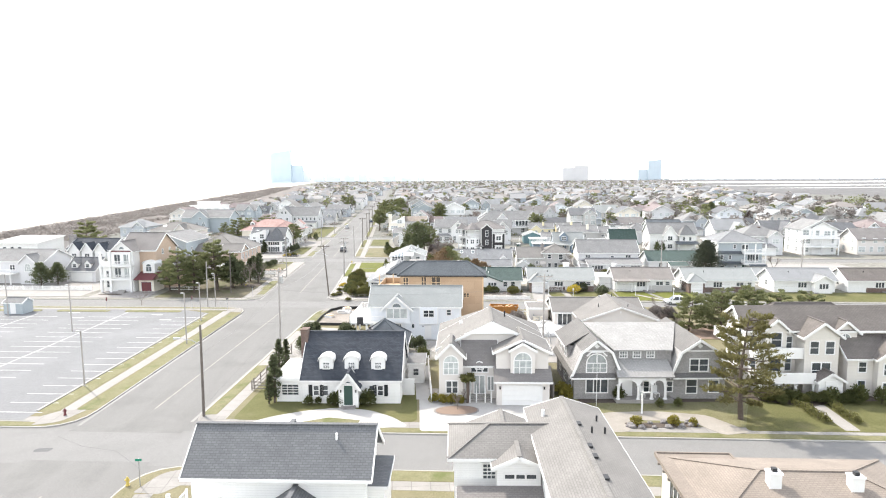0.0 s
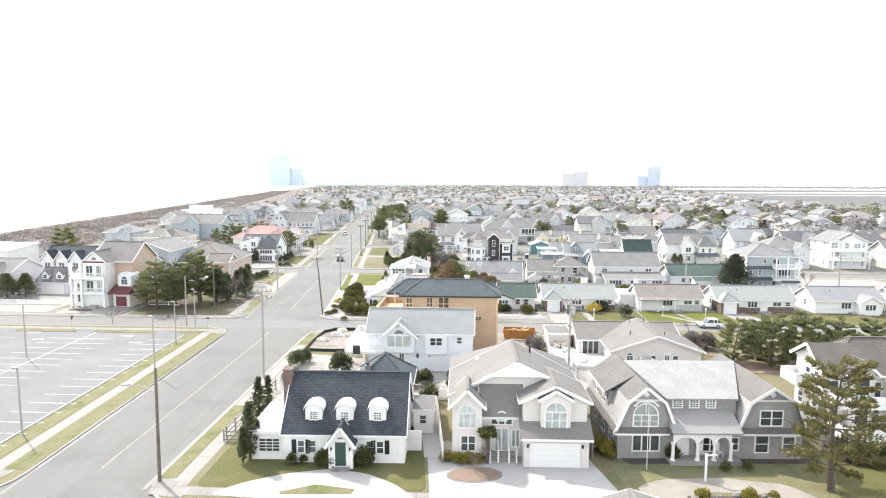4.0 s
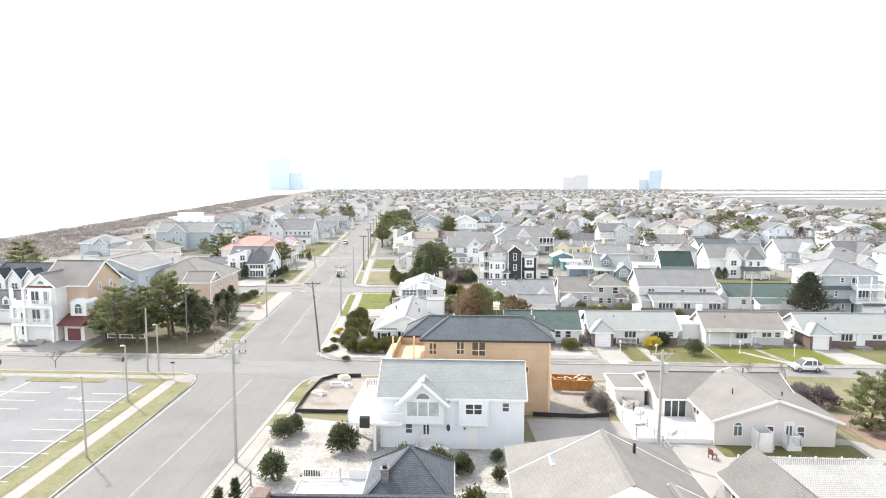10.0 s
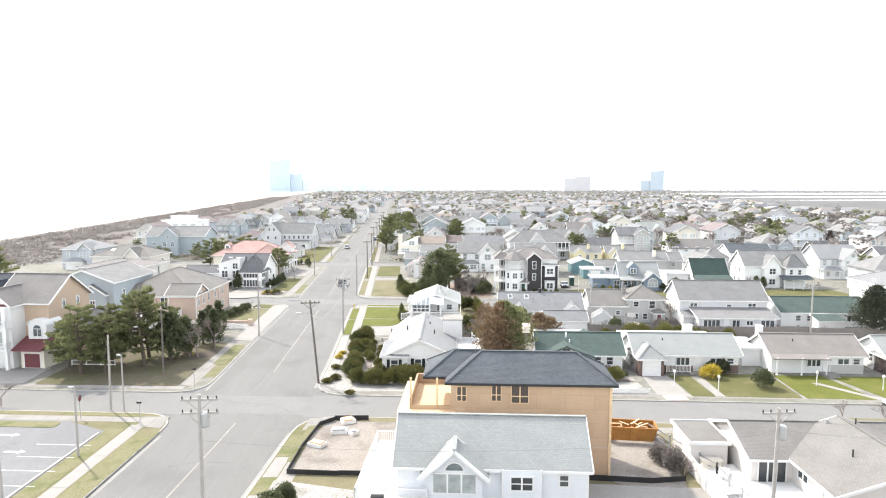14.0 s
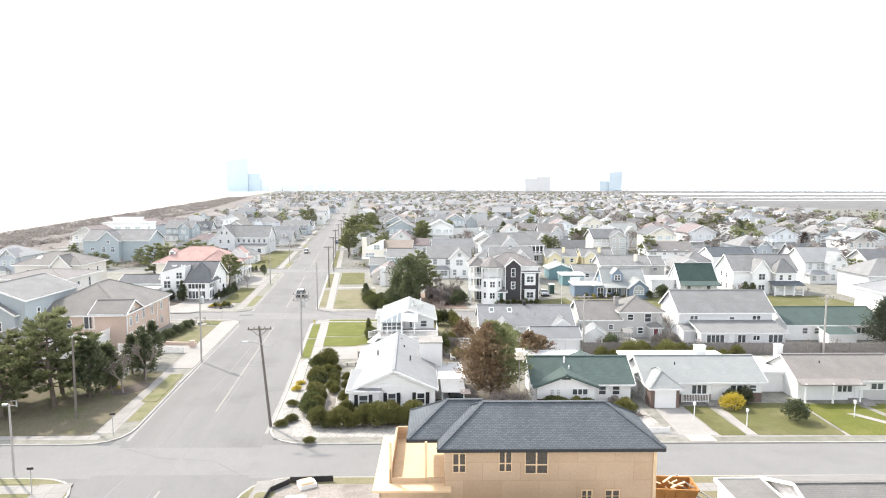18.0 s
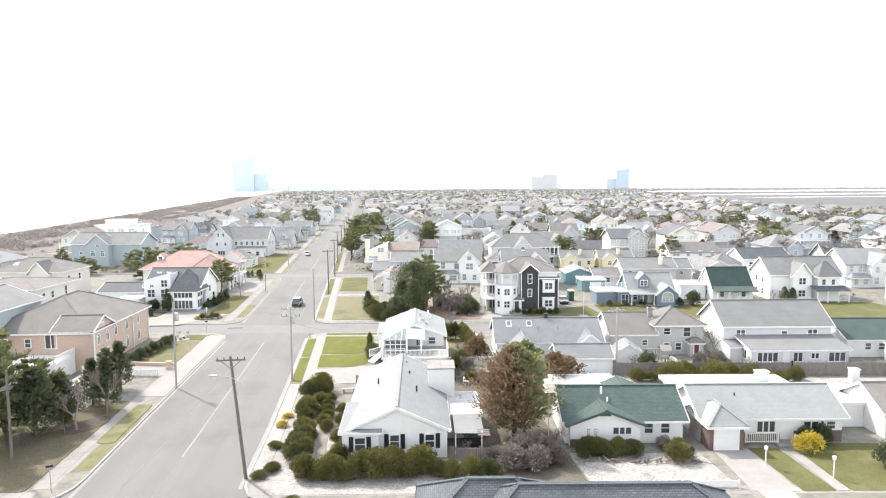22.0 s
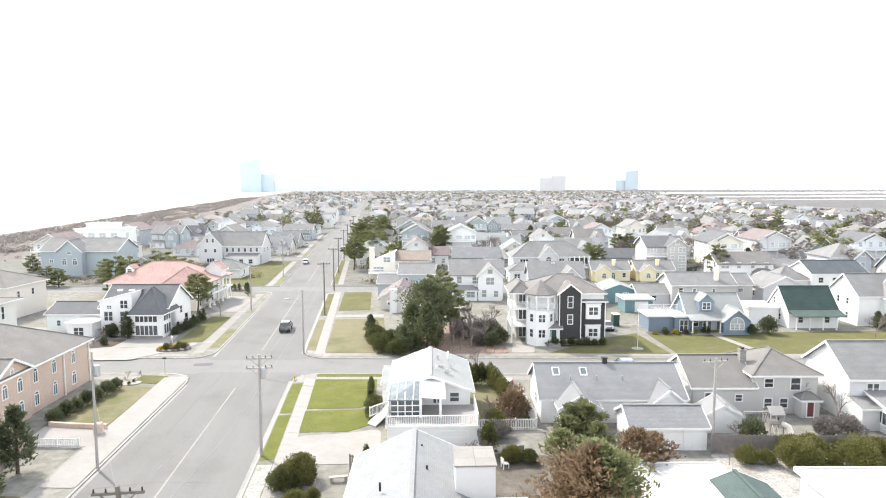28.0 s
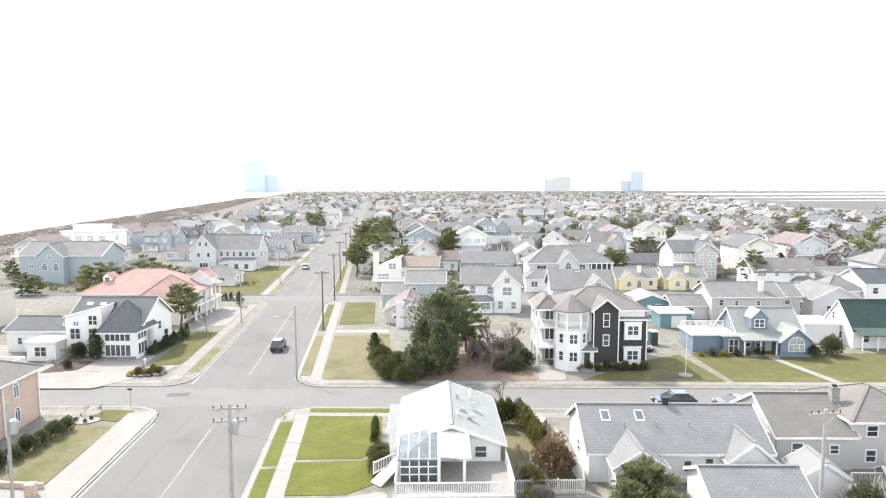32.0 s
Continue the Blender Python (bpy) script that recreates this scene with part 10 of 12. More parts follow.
for x, y, turn, col in ((-50.6, 108.4, 90, "burgundy"), (-35.2, 108.4, 90, "burgundy"), (-28.2, 106.6, 0, "dark"), (-17.0, 40.8, 0, "sign_green"), (-27.6, 172.6, 0, "dark"), (-26.4, 118.4, 20, "dark")):
    S = thing("street_sign", pose(x, y, 0.14, 0, 0, turn), "small sign plate on a thin metal post", "sign")
    part("post", Geo().tube([(0, 0, 0), (0, 0, 2.3)], [0.035, 0.035], 6), "metal", S)
    n = 8 if col == "burgundy" else 4
    pts = [(0.36 * math.cos(radians(360 / n * (k + 0.5))), 0.36 * math.sin(radians(360 / n * (k + 0.5)))) for k in range(n)]
    g = Geo()
    g.v += [(p, -0.05, 2.2 + q * (1.0 if n == 8 else 0.4)) for p, q in pts] + [(p, -0.03, 2.2 + q * (1.0 if n == 8 else 0.4)) for p, q in pts]
    g.f += [tuple(range(n)), tuple(range(2 * n - 1, n - 1, -1))] + [((k + 1) % n, k, k + n, (k + 1) % n + n) for k in range(n)]
    part("plate", g, col, S)
for x, y, hm in ((-31.0, 56.6, "burgundy"), (-18.05, 41.0, "yellow"), (-10.1, 167.9, "yellow")):
    F = thing("fire_hydrant", pose(x, y, 0.14), "squat red fire hydrant in the verge" if hm == "burgundy" else "squat yellow fire hydrant in the verge", "hydrant")
    part("barrel", Geo().tube([(0, 0, 0), (0, 0, 0.08), (0, 0, 0.1), (0, 0, 0.6), (0, 0, 0.72)], [0.17, 0.17, 0.12, 0.12, 0.05], 10), hm, F)
    part("nozzle", Geo().tube([(-0.2, 0, 0.45), (0.2, 0, 0.45)], [0.06, 0.06], 8), hm, F)
FP = thing("flagpole", pose(24.4, 54.4, 0.15), "thin white flagpole in the front garden", "flagpole")
part("shaft", Geo().tube([(0, 0, 0), (0, 0, 5.6)], [0.035, 0.02], 7), "white", FP)
FP = thing("flagpole", pose(40.2, 177.0, 0.15), "thin white flagpole on a round base", "flagpole")
part("shaft", Geo().tube([(0, 0, 0), (0, 0, 6.4)], [0.035, 0.02], 7), "white", FP)
part("base", Geo().slab([(a, b, 0.12) for a, b in disc(0, 0, 0.9, 0.9, 14)], 0.12), "drive", FP)
SP = thing("sign_post", pose(28.4, 52.0, 0.15), "white garden post with a hanging board", "sign")
part("post", Geo().box(-0.07, -0.07, 0, 0.07, 0.07, 2.4).box(-0.07, -0.04, 2.2, 0.9, 0.04, 2.3), "white", SP)
for x, y in ((38.4, 112.0), (58.6, 110.6), (51.6, 112.8), (-31.0, 186.4), (34.0, 114.6)):
    LP = thing("garden_lamp", pose(x, y, 0.15), "short white garden lamp post", "lamp")
    part("post", Geo().tube([(0, 0, 0), (0, 0, 1.5)], [0.06, 0.05], 7), "white", LP)
    part("lantern", Geo().tube([(0, 0, 1.5), (0, 0, 1.6), (0, 0, 1.85), (0, 0, 1.95)], [0.06, 0.15, 0.17, 0.03], 8), "white", LP)


# ---------------------------------------------------------------- fences
def fence(pts, h, label, mat="white", gap=0.16, bw=0.09, solid=False, z=0.15, rails=2):
    F = thing("fence", Matrix.Translation((0, 0, z)), label, "fence")
    for a, b in zip(pts, pts[1:]):
        a, b = Vector((*a, 0)), Vector((*b, 0))
        L = (b - a).length
        n = max(1, round(L / 2.2))
        for k in range(n + 1):
            p = a.lerp(b, k / n)
            part("post", Geo().beam(p, p + Vector((0, 0, h + 0.08)), 0.12), mat, F)
        for r_ in range(rails):
            zz = h * (0.2 + 0.7 * r_ / max(1, rails - 1))
            part("rail", Geo().beam(a + Vector((0, 0, zz)), b + Vector((0, 0, zz)), 0.05, 0.1), mat, F)
        if gap:
            g = Geo()
            m = max(1, int(L / gap))
            for k in range(m):
                p = a.lerp(b, (k + 0.5) / m)
                g.beam(p, p + Vector((0, 0, h * (0.97 + 0.03 * math.sin(k * 2.3)))), bw, 0.03)
            part("fence_panel", g, mat, F, "", "stuff")
    return F


fence([(31.4, 141.2), (54.0, 138.0), (84.0, 134.0)], 1.8, "weathered brown board fence behind the back yards", "fence_wood", 0.17, 0.16)
fence([(-13.4, 62.6), (-11.0, 62.2)], 1.1, "grey timber rail fence beside the cottage", "fence_wood", 0, 0.1, rails=3)
fence([(-13.2, 62.8), (-12.2, 71.6), (-11.4, 77.0)], 1.3, "grey timber rail fence along the pavement", "fence_wood", 0, 0.1, rails=3)
fence([(-46.6, 129.0), (-40.4, 128.2)], 0.8, "low white rail fence under the pines", "white", 0, rails=2)
fence([(31.0, 77.4), (46.4, 75.4)], 1.1, "white picket fence behind a back lawn", "white", 0.17)
fence([(20.6, 73.6), (24.2, 73.2), (24.2, 78.0)], 1.1, "white picket fence of a paved yard", "white", 0.17)
fence([(6.2, 72.6), (9.8, 72.2)], 1.2, "white picket fence between yards", "white", 0.17)
fence([(20.4, 56.8), (20.9, 71.6)], 1.8, "weathered grey board fence between houses", "fence_wood", 0.17, 0.16)
fence([(7.0, 57.0), (7.2, 68.6)], 1.7, "tall white panel fence between houses", "white", 0.1, 0.1)
fence([(25.6, 79), (26.4, 90), (24.0, 100.0)], 1.4, "wire mesh fence on metal posts", "metal", 0, 0.05, rails=3)
fence([(17.9, 112.9), (29.5, 111.5)], 0.6, "low white boarded fence before the sandy yard", "white", 0.12, 0.1)
fence([(-2.0, 141.4), (8.4, 140.0)], 1.5, "grey weathered fence behind the white house", "fence_wood", 0.15, 0.12)
fence([(9.6, 142.0), (10.2, 149.0), (16.6, 148.4)], 1.2, "white picket fence round a side garden", "white", 0.17)
fence([(16.8, 149.0), (17.0, 158.0)], 1.6, "white panel fence beside the drive", "white", 0.1, 0.1)
fence([(7.0, 119.4), (16.4, 118.4)], 1.3, "weathered low fence of a side yard", "fence_wood", 0.16, 0.12)
fence([(-34.4, 150.4), (-28.0, 149.4)], 0.9, "low white garden fence", "white", 0.17)
fence([(-95, 134.4), (-64, 130.4)], 1.0, "low white fence before the beach houses", "white", 0.2)
Wl = thing("garden_wall", pose(0, 0, 0.14), "low brick wall round a forecourt", "wall")
for k in range(10):
    a, b = (-33.6 + 0.62 * k, 155.4 - 0.1 * k * (1 - 0.03 * k) * 2), (-33.6 + 0.62 * (k + 1), 155.4 - 0.1 * (k + 1) * (1 - 0.03 * (k + 1)) * 2)
    part("wall_section", Geo().beam((*a, 0.25), (*b, 0.25), 0.3, 0.5), "brick", Wl)
part("pier", Geo().box(-28.0, 152.4, 0, -27.3, 153.1, 1.1), "brick", Wl)
part("pier", Geo().box(-33.9, 149.2, 0, -33.2, 149.9, 1.1), "brick", Wl)
# silt fence round the building plot
SF = thing("silt_fence", pose(0, 0, 0.15), "black silt fence sagging round the building plot", "fence")
sp = [(-7.6, 105.6), (-9.0, 104.4), (-10.0, 99.0), (-10.5, 93.6), (-6.0, 93.0), (-1.4, 92.6)]
for a, b in zip(sp, sp[1:]):
    part("fabric", Geo().beam((*a, 0.24), (*b, 0.2), 0.05, 0.44), "dark", SF)
SF = thing("silt_fence", pose(0, 0, 0.15), "black silt fence behind the unfinished house", "fence")
for a, b in (((15.4, 90.6), (20.6, 89.6)), ((20.6, 89.6), (23.6, 89.8)), ((-7.6, 105.8), (-4.0, 105.6))):
    part("fabric", Geo().beam((*a, 0.25), (*b, 0.25), 0.04, 0.5), "dark", SF)

# dumpster
D = thing("dumpster", pose(19.4, 98.2, 0.17, 0, 0, -12), "open rusty orange rubble skip full of offcuts", "skip")
g = Geo()
lo, hi = [(0.2, 0.1), (4.6, 0.1), (4.6, 2.1), (0.2, 2.1)], [(0, 0), (5.0, 0), (5.0, 2.2), (0, 2.2)]
for k in range(4):
    a, b, c, d = lo[k], lo[(k + 1) % 4], hi[(k + 1) % 4], hi[k]
    g.poly((*a, 0.2), (*b, 0.2), (*c, 1.5), (*d, 1.5))
    part("rim_bar", Geo().beam((*d, 1.5), (*c, 1.5), 0.12, 0.12), "rust", D)
    for j in range(1, 6 if k % 2 == 0 else 3):
        f = j / (6 if k % 2 == 0 else 3)
        part("rib", Geo().beam((a[0] + (b[0] - a[0]) * f, a[1] + (b[1] - a[1]) * f, 0.2), (d[0] + (c[0] - d[0]) * f, d[1] + (c[1] - d[1]) * f, 1.5), 0.1, 0.1), "rust", D)
part("hull", g, "rust", D)
rr_ = random.Random(3)
for k in range(14):
    a = (rr_.uniform(0.5, 4.3), rr_.uniform(0.4, 1.8), rr_.uniform(1.0, 1.4))
    part("offcut", Geo().beam(a, (a[0] + rr_.uniform(-1, 1), a[1] + rr_.uniform(-0.6, 0.6), a[2] + rr_.uniform(-0.1, 0.4)), 0.18, 0.05), "lumber", D)
for k, (x, y, w, d_) in enumerate(((-7.6, 101.8, 1.6, 1.0), (-6.6, 104.2, 1.4, 1.2), (-5.4, 101.2, 0.8, 0.8), (-8.2, 98.4, 1.0, 1.6))):
    T = thing("material_stack", pose(x, y, 0.17, 0, 0, 20 * k), "wrapped building materials on the bare plot", "building materials")
    part("sheet", Geo().box(0, 0, 0, w, d_, 0.35), "white", T)
    part("board", Geo().box(0.1, 0.1, 0.35, w - 0.2, d_ - 0.2, 0.5), "lumber" if k % 2 else "metal", T)
# shed at the far side of the car park
H = house("small grey-blue shed in the car park", -68.2, 107.4, -8, "shed")
mass(H, 0, 0, 3.6, 2.6, 0, 2.1, "x", 0.7, "bluegrey_wall", "roof_grey", 0.15, [("f", 1.8, 0.1, 1.0, 1.8, "door")])
# raised timber deck and steps of the house behind the grove
DK = thing("raised_deck", pose(-34.6, 139.4, 0.15, 0, 0, -7), "grey raised deck with white railing and steps", "deck")
for k in range(16):
    part("deck_board", Geo().box(-3.4, 0.55 * k, 0.95, 0.6, 0.55 * k + 0.5, 1.02), "decking", DK)
for px in (-3.2, 0.4):
    for py in (0.2, 4.4, 8.4):
        part("post", Geo().box(px - 0.07, py - 0.07, 0, px + 0.07, py + 0.07, 0.95), "white", DK)
railing(DK, [(-3.3, 0.1), (0.5, 0.1), (0.5, 8.6), (-3.3, 8.6)], 1.02, 0.95, gap=0.14)
for k in range(5):
    part("step", Geo().box(0.9 + 0.32 * k, -1.4, 0.72 - 0.18 * k, 1.24 + 0.32 * k, -0.1, 0.78 - 0.18 * k), "decking", DK)
for py in (-1.4, -0.1):
    part("stringer", Geo().beam((0.6, py, 0.85), (2.5, py, 0.1), 0.06, 0.24), "white", DK)
    part("handrail", Geo().beam((0.6, py, 1.85), (2.5, py, 1.0), 0.07, 0.07), "white", DK)
    for k in range(6):
        part("baluster", Geo().beam((0.7 + 0.35 * k, py, 0.8 - 0.14 * k), (0.7 + 0.35 * k, py, 1.8 - 0.155 * k), 0.05), "white", DK)
part("landing", Geo().box(-0.6, -1.4, 0.9, 0.9, -0.02, 0.98), "decking", DK)
for k in range(9):
    T = thing("yard_pile", pose(51.6 + 1.5 * k, 141.2 - 0.3 * k, 0.15, 0, 0, 47 * k), "covered heap of yard things against the fence", "clutter", "yard clutter")
    a = 0.45 + 0.12 * (k % 3)
    part("cover", Geo().tube([(-a, 0, 0.1), (-0.5 * a, 0.1, 0.45), (0.3 * a, 0, 0.5 + 0.1 * (k % 2)), (a, -0.05, 0.12)], [0.12, 0.42, 0.45, 0.1], 8), ("dark", "white", "roof_rose", "metal", "dark")[k % 5], T)
    part("board", Geo().beam((-a, -0.5, 0.05), (a, -0.3, 0.6), 0.12, 0.04), "fence_wood", T)
# garden furniture, grills, tanks, bins
def table_set(x, y, turn):
    T = thing("patio_table", pose(x, y, 0.18, 0, 0, turn), "white patio table with benches", "table", "patio tables")
    part("tabletop", Geo().box(-0.9, -0.4, 0.7, 0.9, 0.4, 0.76), "white", T)
    for sx in (-0.7, 0.7):
        part("leg", Geo().box(sx - 0.05, -0.3, 0, sx + 0.05, 0.3, 0.7), "white", T)
    for sy in (-0.75, 0.75):
        part("bench", Geo().box(-0.9, sy - 0.14, 0.38, 0.9, sy + 0.14, 0.44), "white", T)


for q in ((25.4, 86.4, 5), (28.0, 84.2, 40), (27.8, 93.6, 0), (54.0, 139.6, 0), (60.0, 139.0, 10), (26.8, 89.6, 60)):
    table_set(*q)
for x, y, c in ((12.4, 142.2, "white"), (13.6, 143.0, "metal"), (11.6, 140.4, "white"), (8.2, 147.0, "metal"), (41.4, 146.4, "dark"), (62.6, 138.4, "dark"), (66.0, 138.0, "dark"), (29.6, 79.2, "burgundy")):
    C = thing("garden_chair", pose(x, y, 0.17, 0, 0, 40 * x % 360), "plain garden chair standing in the yard", "chair", "garden chairs")
    part("seat", Geo().box(-0.28, -0.28, 0.4, 0.28, 0.28, 0.45), c, C)
    part("backrest", Geo().box(-0.28, 0.24, 0.45, 0.28, 0.3, 0.95), c, C)
    for sx in (-0.25, 0.25):
        for sy in (-0.25, 0.25):
            part("leg", Geo().box(sx - 0.03, sy - 0.03, 0, sx + 0.03, sy + 0.03, 0.4), c, C)
SW = thing("swing_set", pose(36.6, 144.9, 0.15, 0, 0, -8), "timber play set with swings and cream slide in the yard", "play set")
for sx in (0, 2.6):
    for sy in (-0.9, 0.9):
        part("leg", Geo().beam((sx, sy, 0), (sx + (0.35 if sx == 0 else 0), 0, 2.3), 0.1), "pale_pole", SW)
part("beam", Geo().beam((0.3, 0, 2.3), (2.7, 0, 2.3), 0.12), "pale_pole", SW)
for sx, sy in ((2.6, -0.7), (2.6, 0.7), (3.9, -0.7), (3.9, 0.7)):
    part("tower_post", Geo().beam((sx, sy, 0), (sx, sy, 2.5), 0.1), "pale_pole", SW)
part("platform", Geo().box(2.6, -0.7, 1.2, 3.9, 0.7, 1.3), "fence_wood", SW)
part("canopy", Geo().slab([(2.5, -0.85, 2.3), (4.0, -0.85, 2.3), (4.0, 0, 2.95), (2.5, 0, 2.95)], 0.04).slab([(2.5, 0, 2.95), (4.0, 0, 2.95), (4.0, 0.85, 2.3), (2.5, 0.85, 2.3)], 0.04), "drive", SW)
part("slide", Geo().tube([(3.8, -0.5, 1.35), (4.3, -0.9, 1.1), (4.3, -1.5, 0.6), (3.8, -1.9, 0.3)], [0.28, 0.3, 0.3, 0.3], 9), "cream_wall", SW)
part("ladder", Geo().beam((2.8, -1.5, 0), (2.8, -0.7, 1.25), 0.06).beam((3.2, -1.5, 0), (3.2, -0.7, 1.25), 0.06), "cream_wall", SW)
for k in range(2):
    part("swing", Geo().box(0.8 + 0.8 * k, -0.12, 0.5, 1.2 + 0.8 * k, 0.12, 0.55).beam((0.8 + 0.8 * k, 0, 0.5), (0.8 + 0.8 * k, 0, 2.3), 0.03).beam((1.2 + 0.8 * k, 0, 0.5), (1.2 + 0.8 * k, 0, 2.3), 0.03), "dark", SW)
AR = thing("garden_arch", pose(11.2, 165.0, 0.15), "white round-topped garden arch with lattice", "arch")
pts = [(-0.9, 0), (-0.9, 1.4)] + [(-0.9 * math.cos(math.pi * k / 8), 1.4 + 0.9 * math.sin(math.pi * k / 8)) for k in range(1, 8)] + [(0.9, 1.4), (0.9, 0)]
for a, b in zip(pts, pts[1:]):
    part("arch_bar", Geo().beam((a[0], 0, a[1]), (b[0], 0, b[1]), 0.4, 0.1), "white", AR)
RB = thing("rowing_boat", pose(16.8, 162.0, 0.16, 0, 0, 60), "small red and white boat under a cover", "boat")
part("hull", Geo().tube([(-1.4, 0, 0.35), (-1.0, 0, 0.4), (0.4, 0, 0.42), (1.5, 0, 0.5)], [0.35, 0.5, 0.48, 0.05], 10), "burgundy", RB)
part("cover", Geo().box(-0.9, -0.3, 0.75, 0.4, 0.3, 0.95), "white", RB)
BN = thing("wheelie_bin", pose(21.0, 68.0, 0.16), "dark green bin between the houses", "bin")
part("body", Geo().slab([(-0.35, -0.35, 1.0), (0.35, -0.35, 1.0), (0.35, 0.35, 1.0), (-0.35, 0.35, 1.0)], 1.0), "green_door", BN)
part("lid", Geo().box(-0.38, -0.4, 1.0, 0.38, 0.38, 1.08), "green_door", BN)
PT = thing("portable_toilet", pose(43.0, 192.6, 0.15), "green portable toilet cabin", "cabin")
part("cabin", Geo().box(-0.55, -0.55, 0, 0.55, 0.55, 2.1), "green_door", PT)
part("cabin_roof", Geo().slab([(-0.6, -0.6, 2.2), (0.6, -0.6, 2.2), (0.6, 0.6, 2.3), (-0.6, 0.6, 2.3)], 0.1), "white", PT)
for k in range(24):
    x, y = 18.6 + 0.5 * k * 0.9, 117.6 - 0.06 * k
    tagged(new("driftwood", Geo().tube([(x, y, 0.2), (x + rr_.uniform(-0.9, 0.9), y + rr_.uniform(-0.6, 0.6), 0.3 + rr_.uniform(0, 0.4)), (x + rr_.uniform(-1.4, 1.4), y + rr_.uniform(-0.9, 0.9), 0.25)], [0.09, 0.07, 0.03], 5).mesh("driftwood", M["twig"])), "bleached driftwood branch on gravel", "driftwood", "driftwood")
for k in range(30):
    a = 6.283 * k / 30
    x, y = (29.2 + 3.4 * math.cos(a), 48.8 + 0.55 * math.sin(a)) if k % 2 else (-30.6 + 2.3 * math.cos(a), 185.6 + 1.3 * math.sin(a))
    s = rr_.uniform(0.18, 0.4)
    g = Geo().tube([(x - s, y, 0.2), (x - s * 0.5, y + 0.1, 0.28), (x + s * 0.4, y, 0.3), (x + s, y - 0.05, 0.2)], [0.05, s * 0.7, s * 0.75, 0.06], 6)
    tagged(new("rock", g.mesh("rock", M["stone"])), "pale rough stone edging a bed", "rock", "bed stones")


for x, y, t in ((-5.7, 139.9, -6), (-2.9, 139.6, 4)):
    B = thing("garden_bench", pose(x, y, 0.16, 0, 0, t), "weathered plank bench on two blocks", "bench", "garden benches")
    part("seat", Geo().box(-0.8, -0.2, 0.4, 0.8, 0.2, 0.46), "pale_pole", B)
    for sx in (-0.6, 0.6):
        part("block", Geo().box(sx - 0.12, -0.17, 0, sx + 0.12, 0.17, 0.4), "concrete", B)
GR = thing("barbecue_grill", pose(-2.2, 82.0, 2.88, 0, 0, -6), "black barbecue grill with side shelves on the deck", "grill")
part("cabinet", Geo().box(-0.45, -0.28, 0.08, 0.45, 0.28, 0.8), "dark", GR)
part("lid", Geo().tube([(-0.45, 0, 0.85), (0.45, 0, 0.85)], [0.3, 0.3], 12), "dark", GR)
for sx in (-0.7, 0.7):
    part("side_shelf", Geo().box(sx - 0.22, -0.22, 0.78, sx + 0.22, 0.22, 0.82), "metal", GR)


# ---------------------------------------------------------------- vehicles
def car(label, paint, suv=True, name="car"):
    m_, n_, l_, b_ = base_mat(paint[0], 0.25, 0.3, 0.5)
    co_ = n_.new("ShaderNodeTexCoord").outputs["Object"]
    l_.new(mixed(n_, l_, noise_at(n_, l_, co_, 2.0), paint[1], tuple(min(1, c * 1.15) for c in paint[1])), b_.inputs["Base Color"])
    b_.inputs["Coat Weight"].default_value = 0.6
    M[paint[0]] = m_
    C = thing(name, Matrix(), label, "car")
    hr = 1.66 if suv else 1.42
    prof = [(-2.25, 0.35), (-2.3, 0.62), (-2.2, 0.9), (-1.1, 1.02), (1.95 if suv else 1.5, 1.04), (2.25, 0.95), (2.3, 0.55), (2.22, 0.33)]
    g = Geo()
    for side in (-1, 1):
        i = len(g.v)
        g.v += [(x, side * (0.9 if 0.4 < z < 0.95 else 0.84), z) for x, z in prof]
        g.f.append(tuple(range(i, i + 8)) if side < 0 else tuple(reversed(range(i, i + 8))))
    for k in range(8):
        j = (k + 1) % 8
        g.f.append((j, k, k + 8, j + 8))
    part("body", g, paint[0], C)
    top = [(-1.35, 1.0), (-0.5, hr - 0.1), (0.0, hr), (1.35 if suv else 0.7, hr - 0.02), (2.12 if suv else 1.6, 1.02)]
    g = Geo()
    for side in (-1, 1):
        i = len(g.v)
        g.v += [(x, side * (0.86 - 0.2 * (z - 1.0) / 0.6), z) for x, z in top]
        g.f.append(tuple(range(i, i + 5)) if side < 0 else tuple(reversed(range(i, i + 5))))
    for k in range(4):
        g.f.append((k + 1, k, k + 5, k + 6))
    part("cabin", g, "glass", C)
    rf = Geo().slab([(-0.3, -0.7, hr + 0.02), (top[3][0] - 0.02, -0.7, hr + 0.02), (top[3][0] - 0.02, 0.7, hr + 0.02), (-0.3, 0.7, hr + 0.02)], 0.07)
    part("roof", rf, paint[0], C)
    for side in (-1, 1):
        for px in (-0.3, 0.55, top[3][0] - 0.1):
            part("pillar", Geo().beam((px - (0.7 if px < 0 else 0), side * 0.87, 1.02), (px, side * 0.68, hr), 0.08), paint[0], C)
        part("headlight", Geo().box(-2.3, side * 0.65 - 0.17, 0.68, -2.22, side * 0.65 + 0.17, 0.84), "white", C)
        part("tail_light", Geo().box(2.22, side * 0.72 - 0.1, 0.72, 2.31, side * 0.72 + 0.1, 0.95), "burgundy", C)
        for px in (-1.4, 1.35):
            w = part("wheel", Geo().tube([(px, side * 0.7, 0.34), (px, side * 0.92, 0.34)], [0.34, 0.34], 14), "dark", C)
            part("rim", Geo().tube([(px, side * 0.9, 0.34), (px, side * 0.935, 0.34)], [0.21, 0.2], 10), "metal", w)
    part("bumper", Geo().box(2.25, -0.8, 0.4, 2.36, 0.8, 0.6).box(-2.36, -0.8, 0.4, -2.25, 0.8, 0.6), "dark", C)
    return C


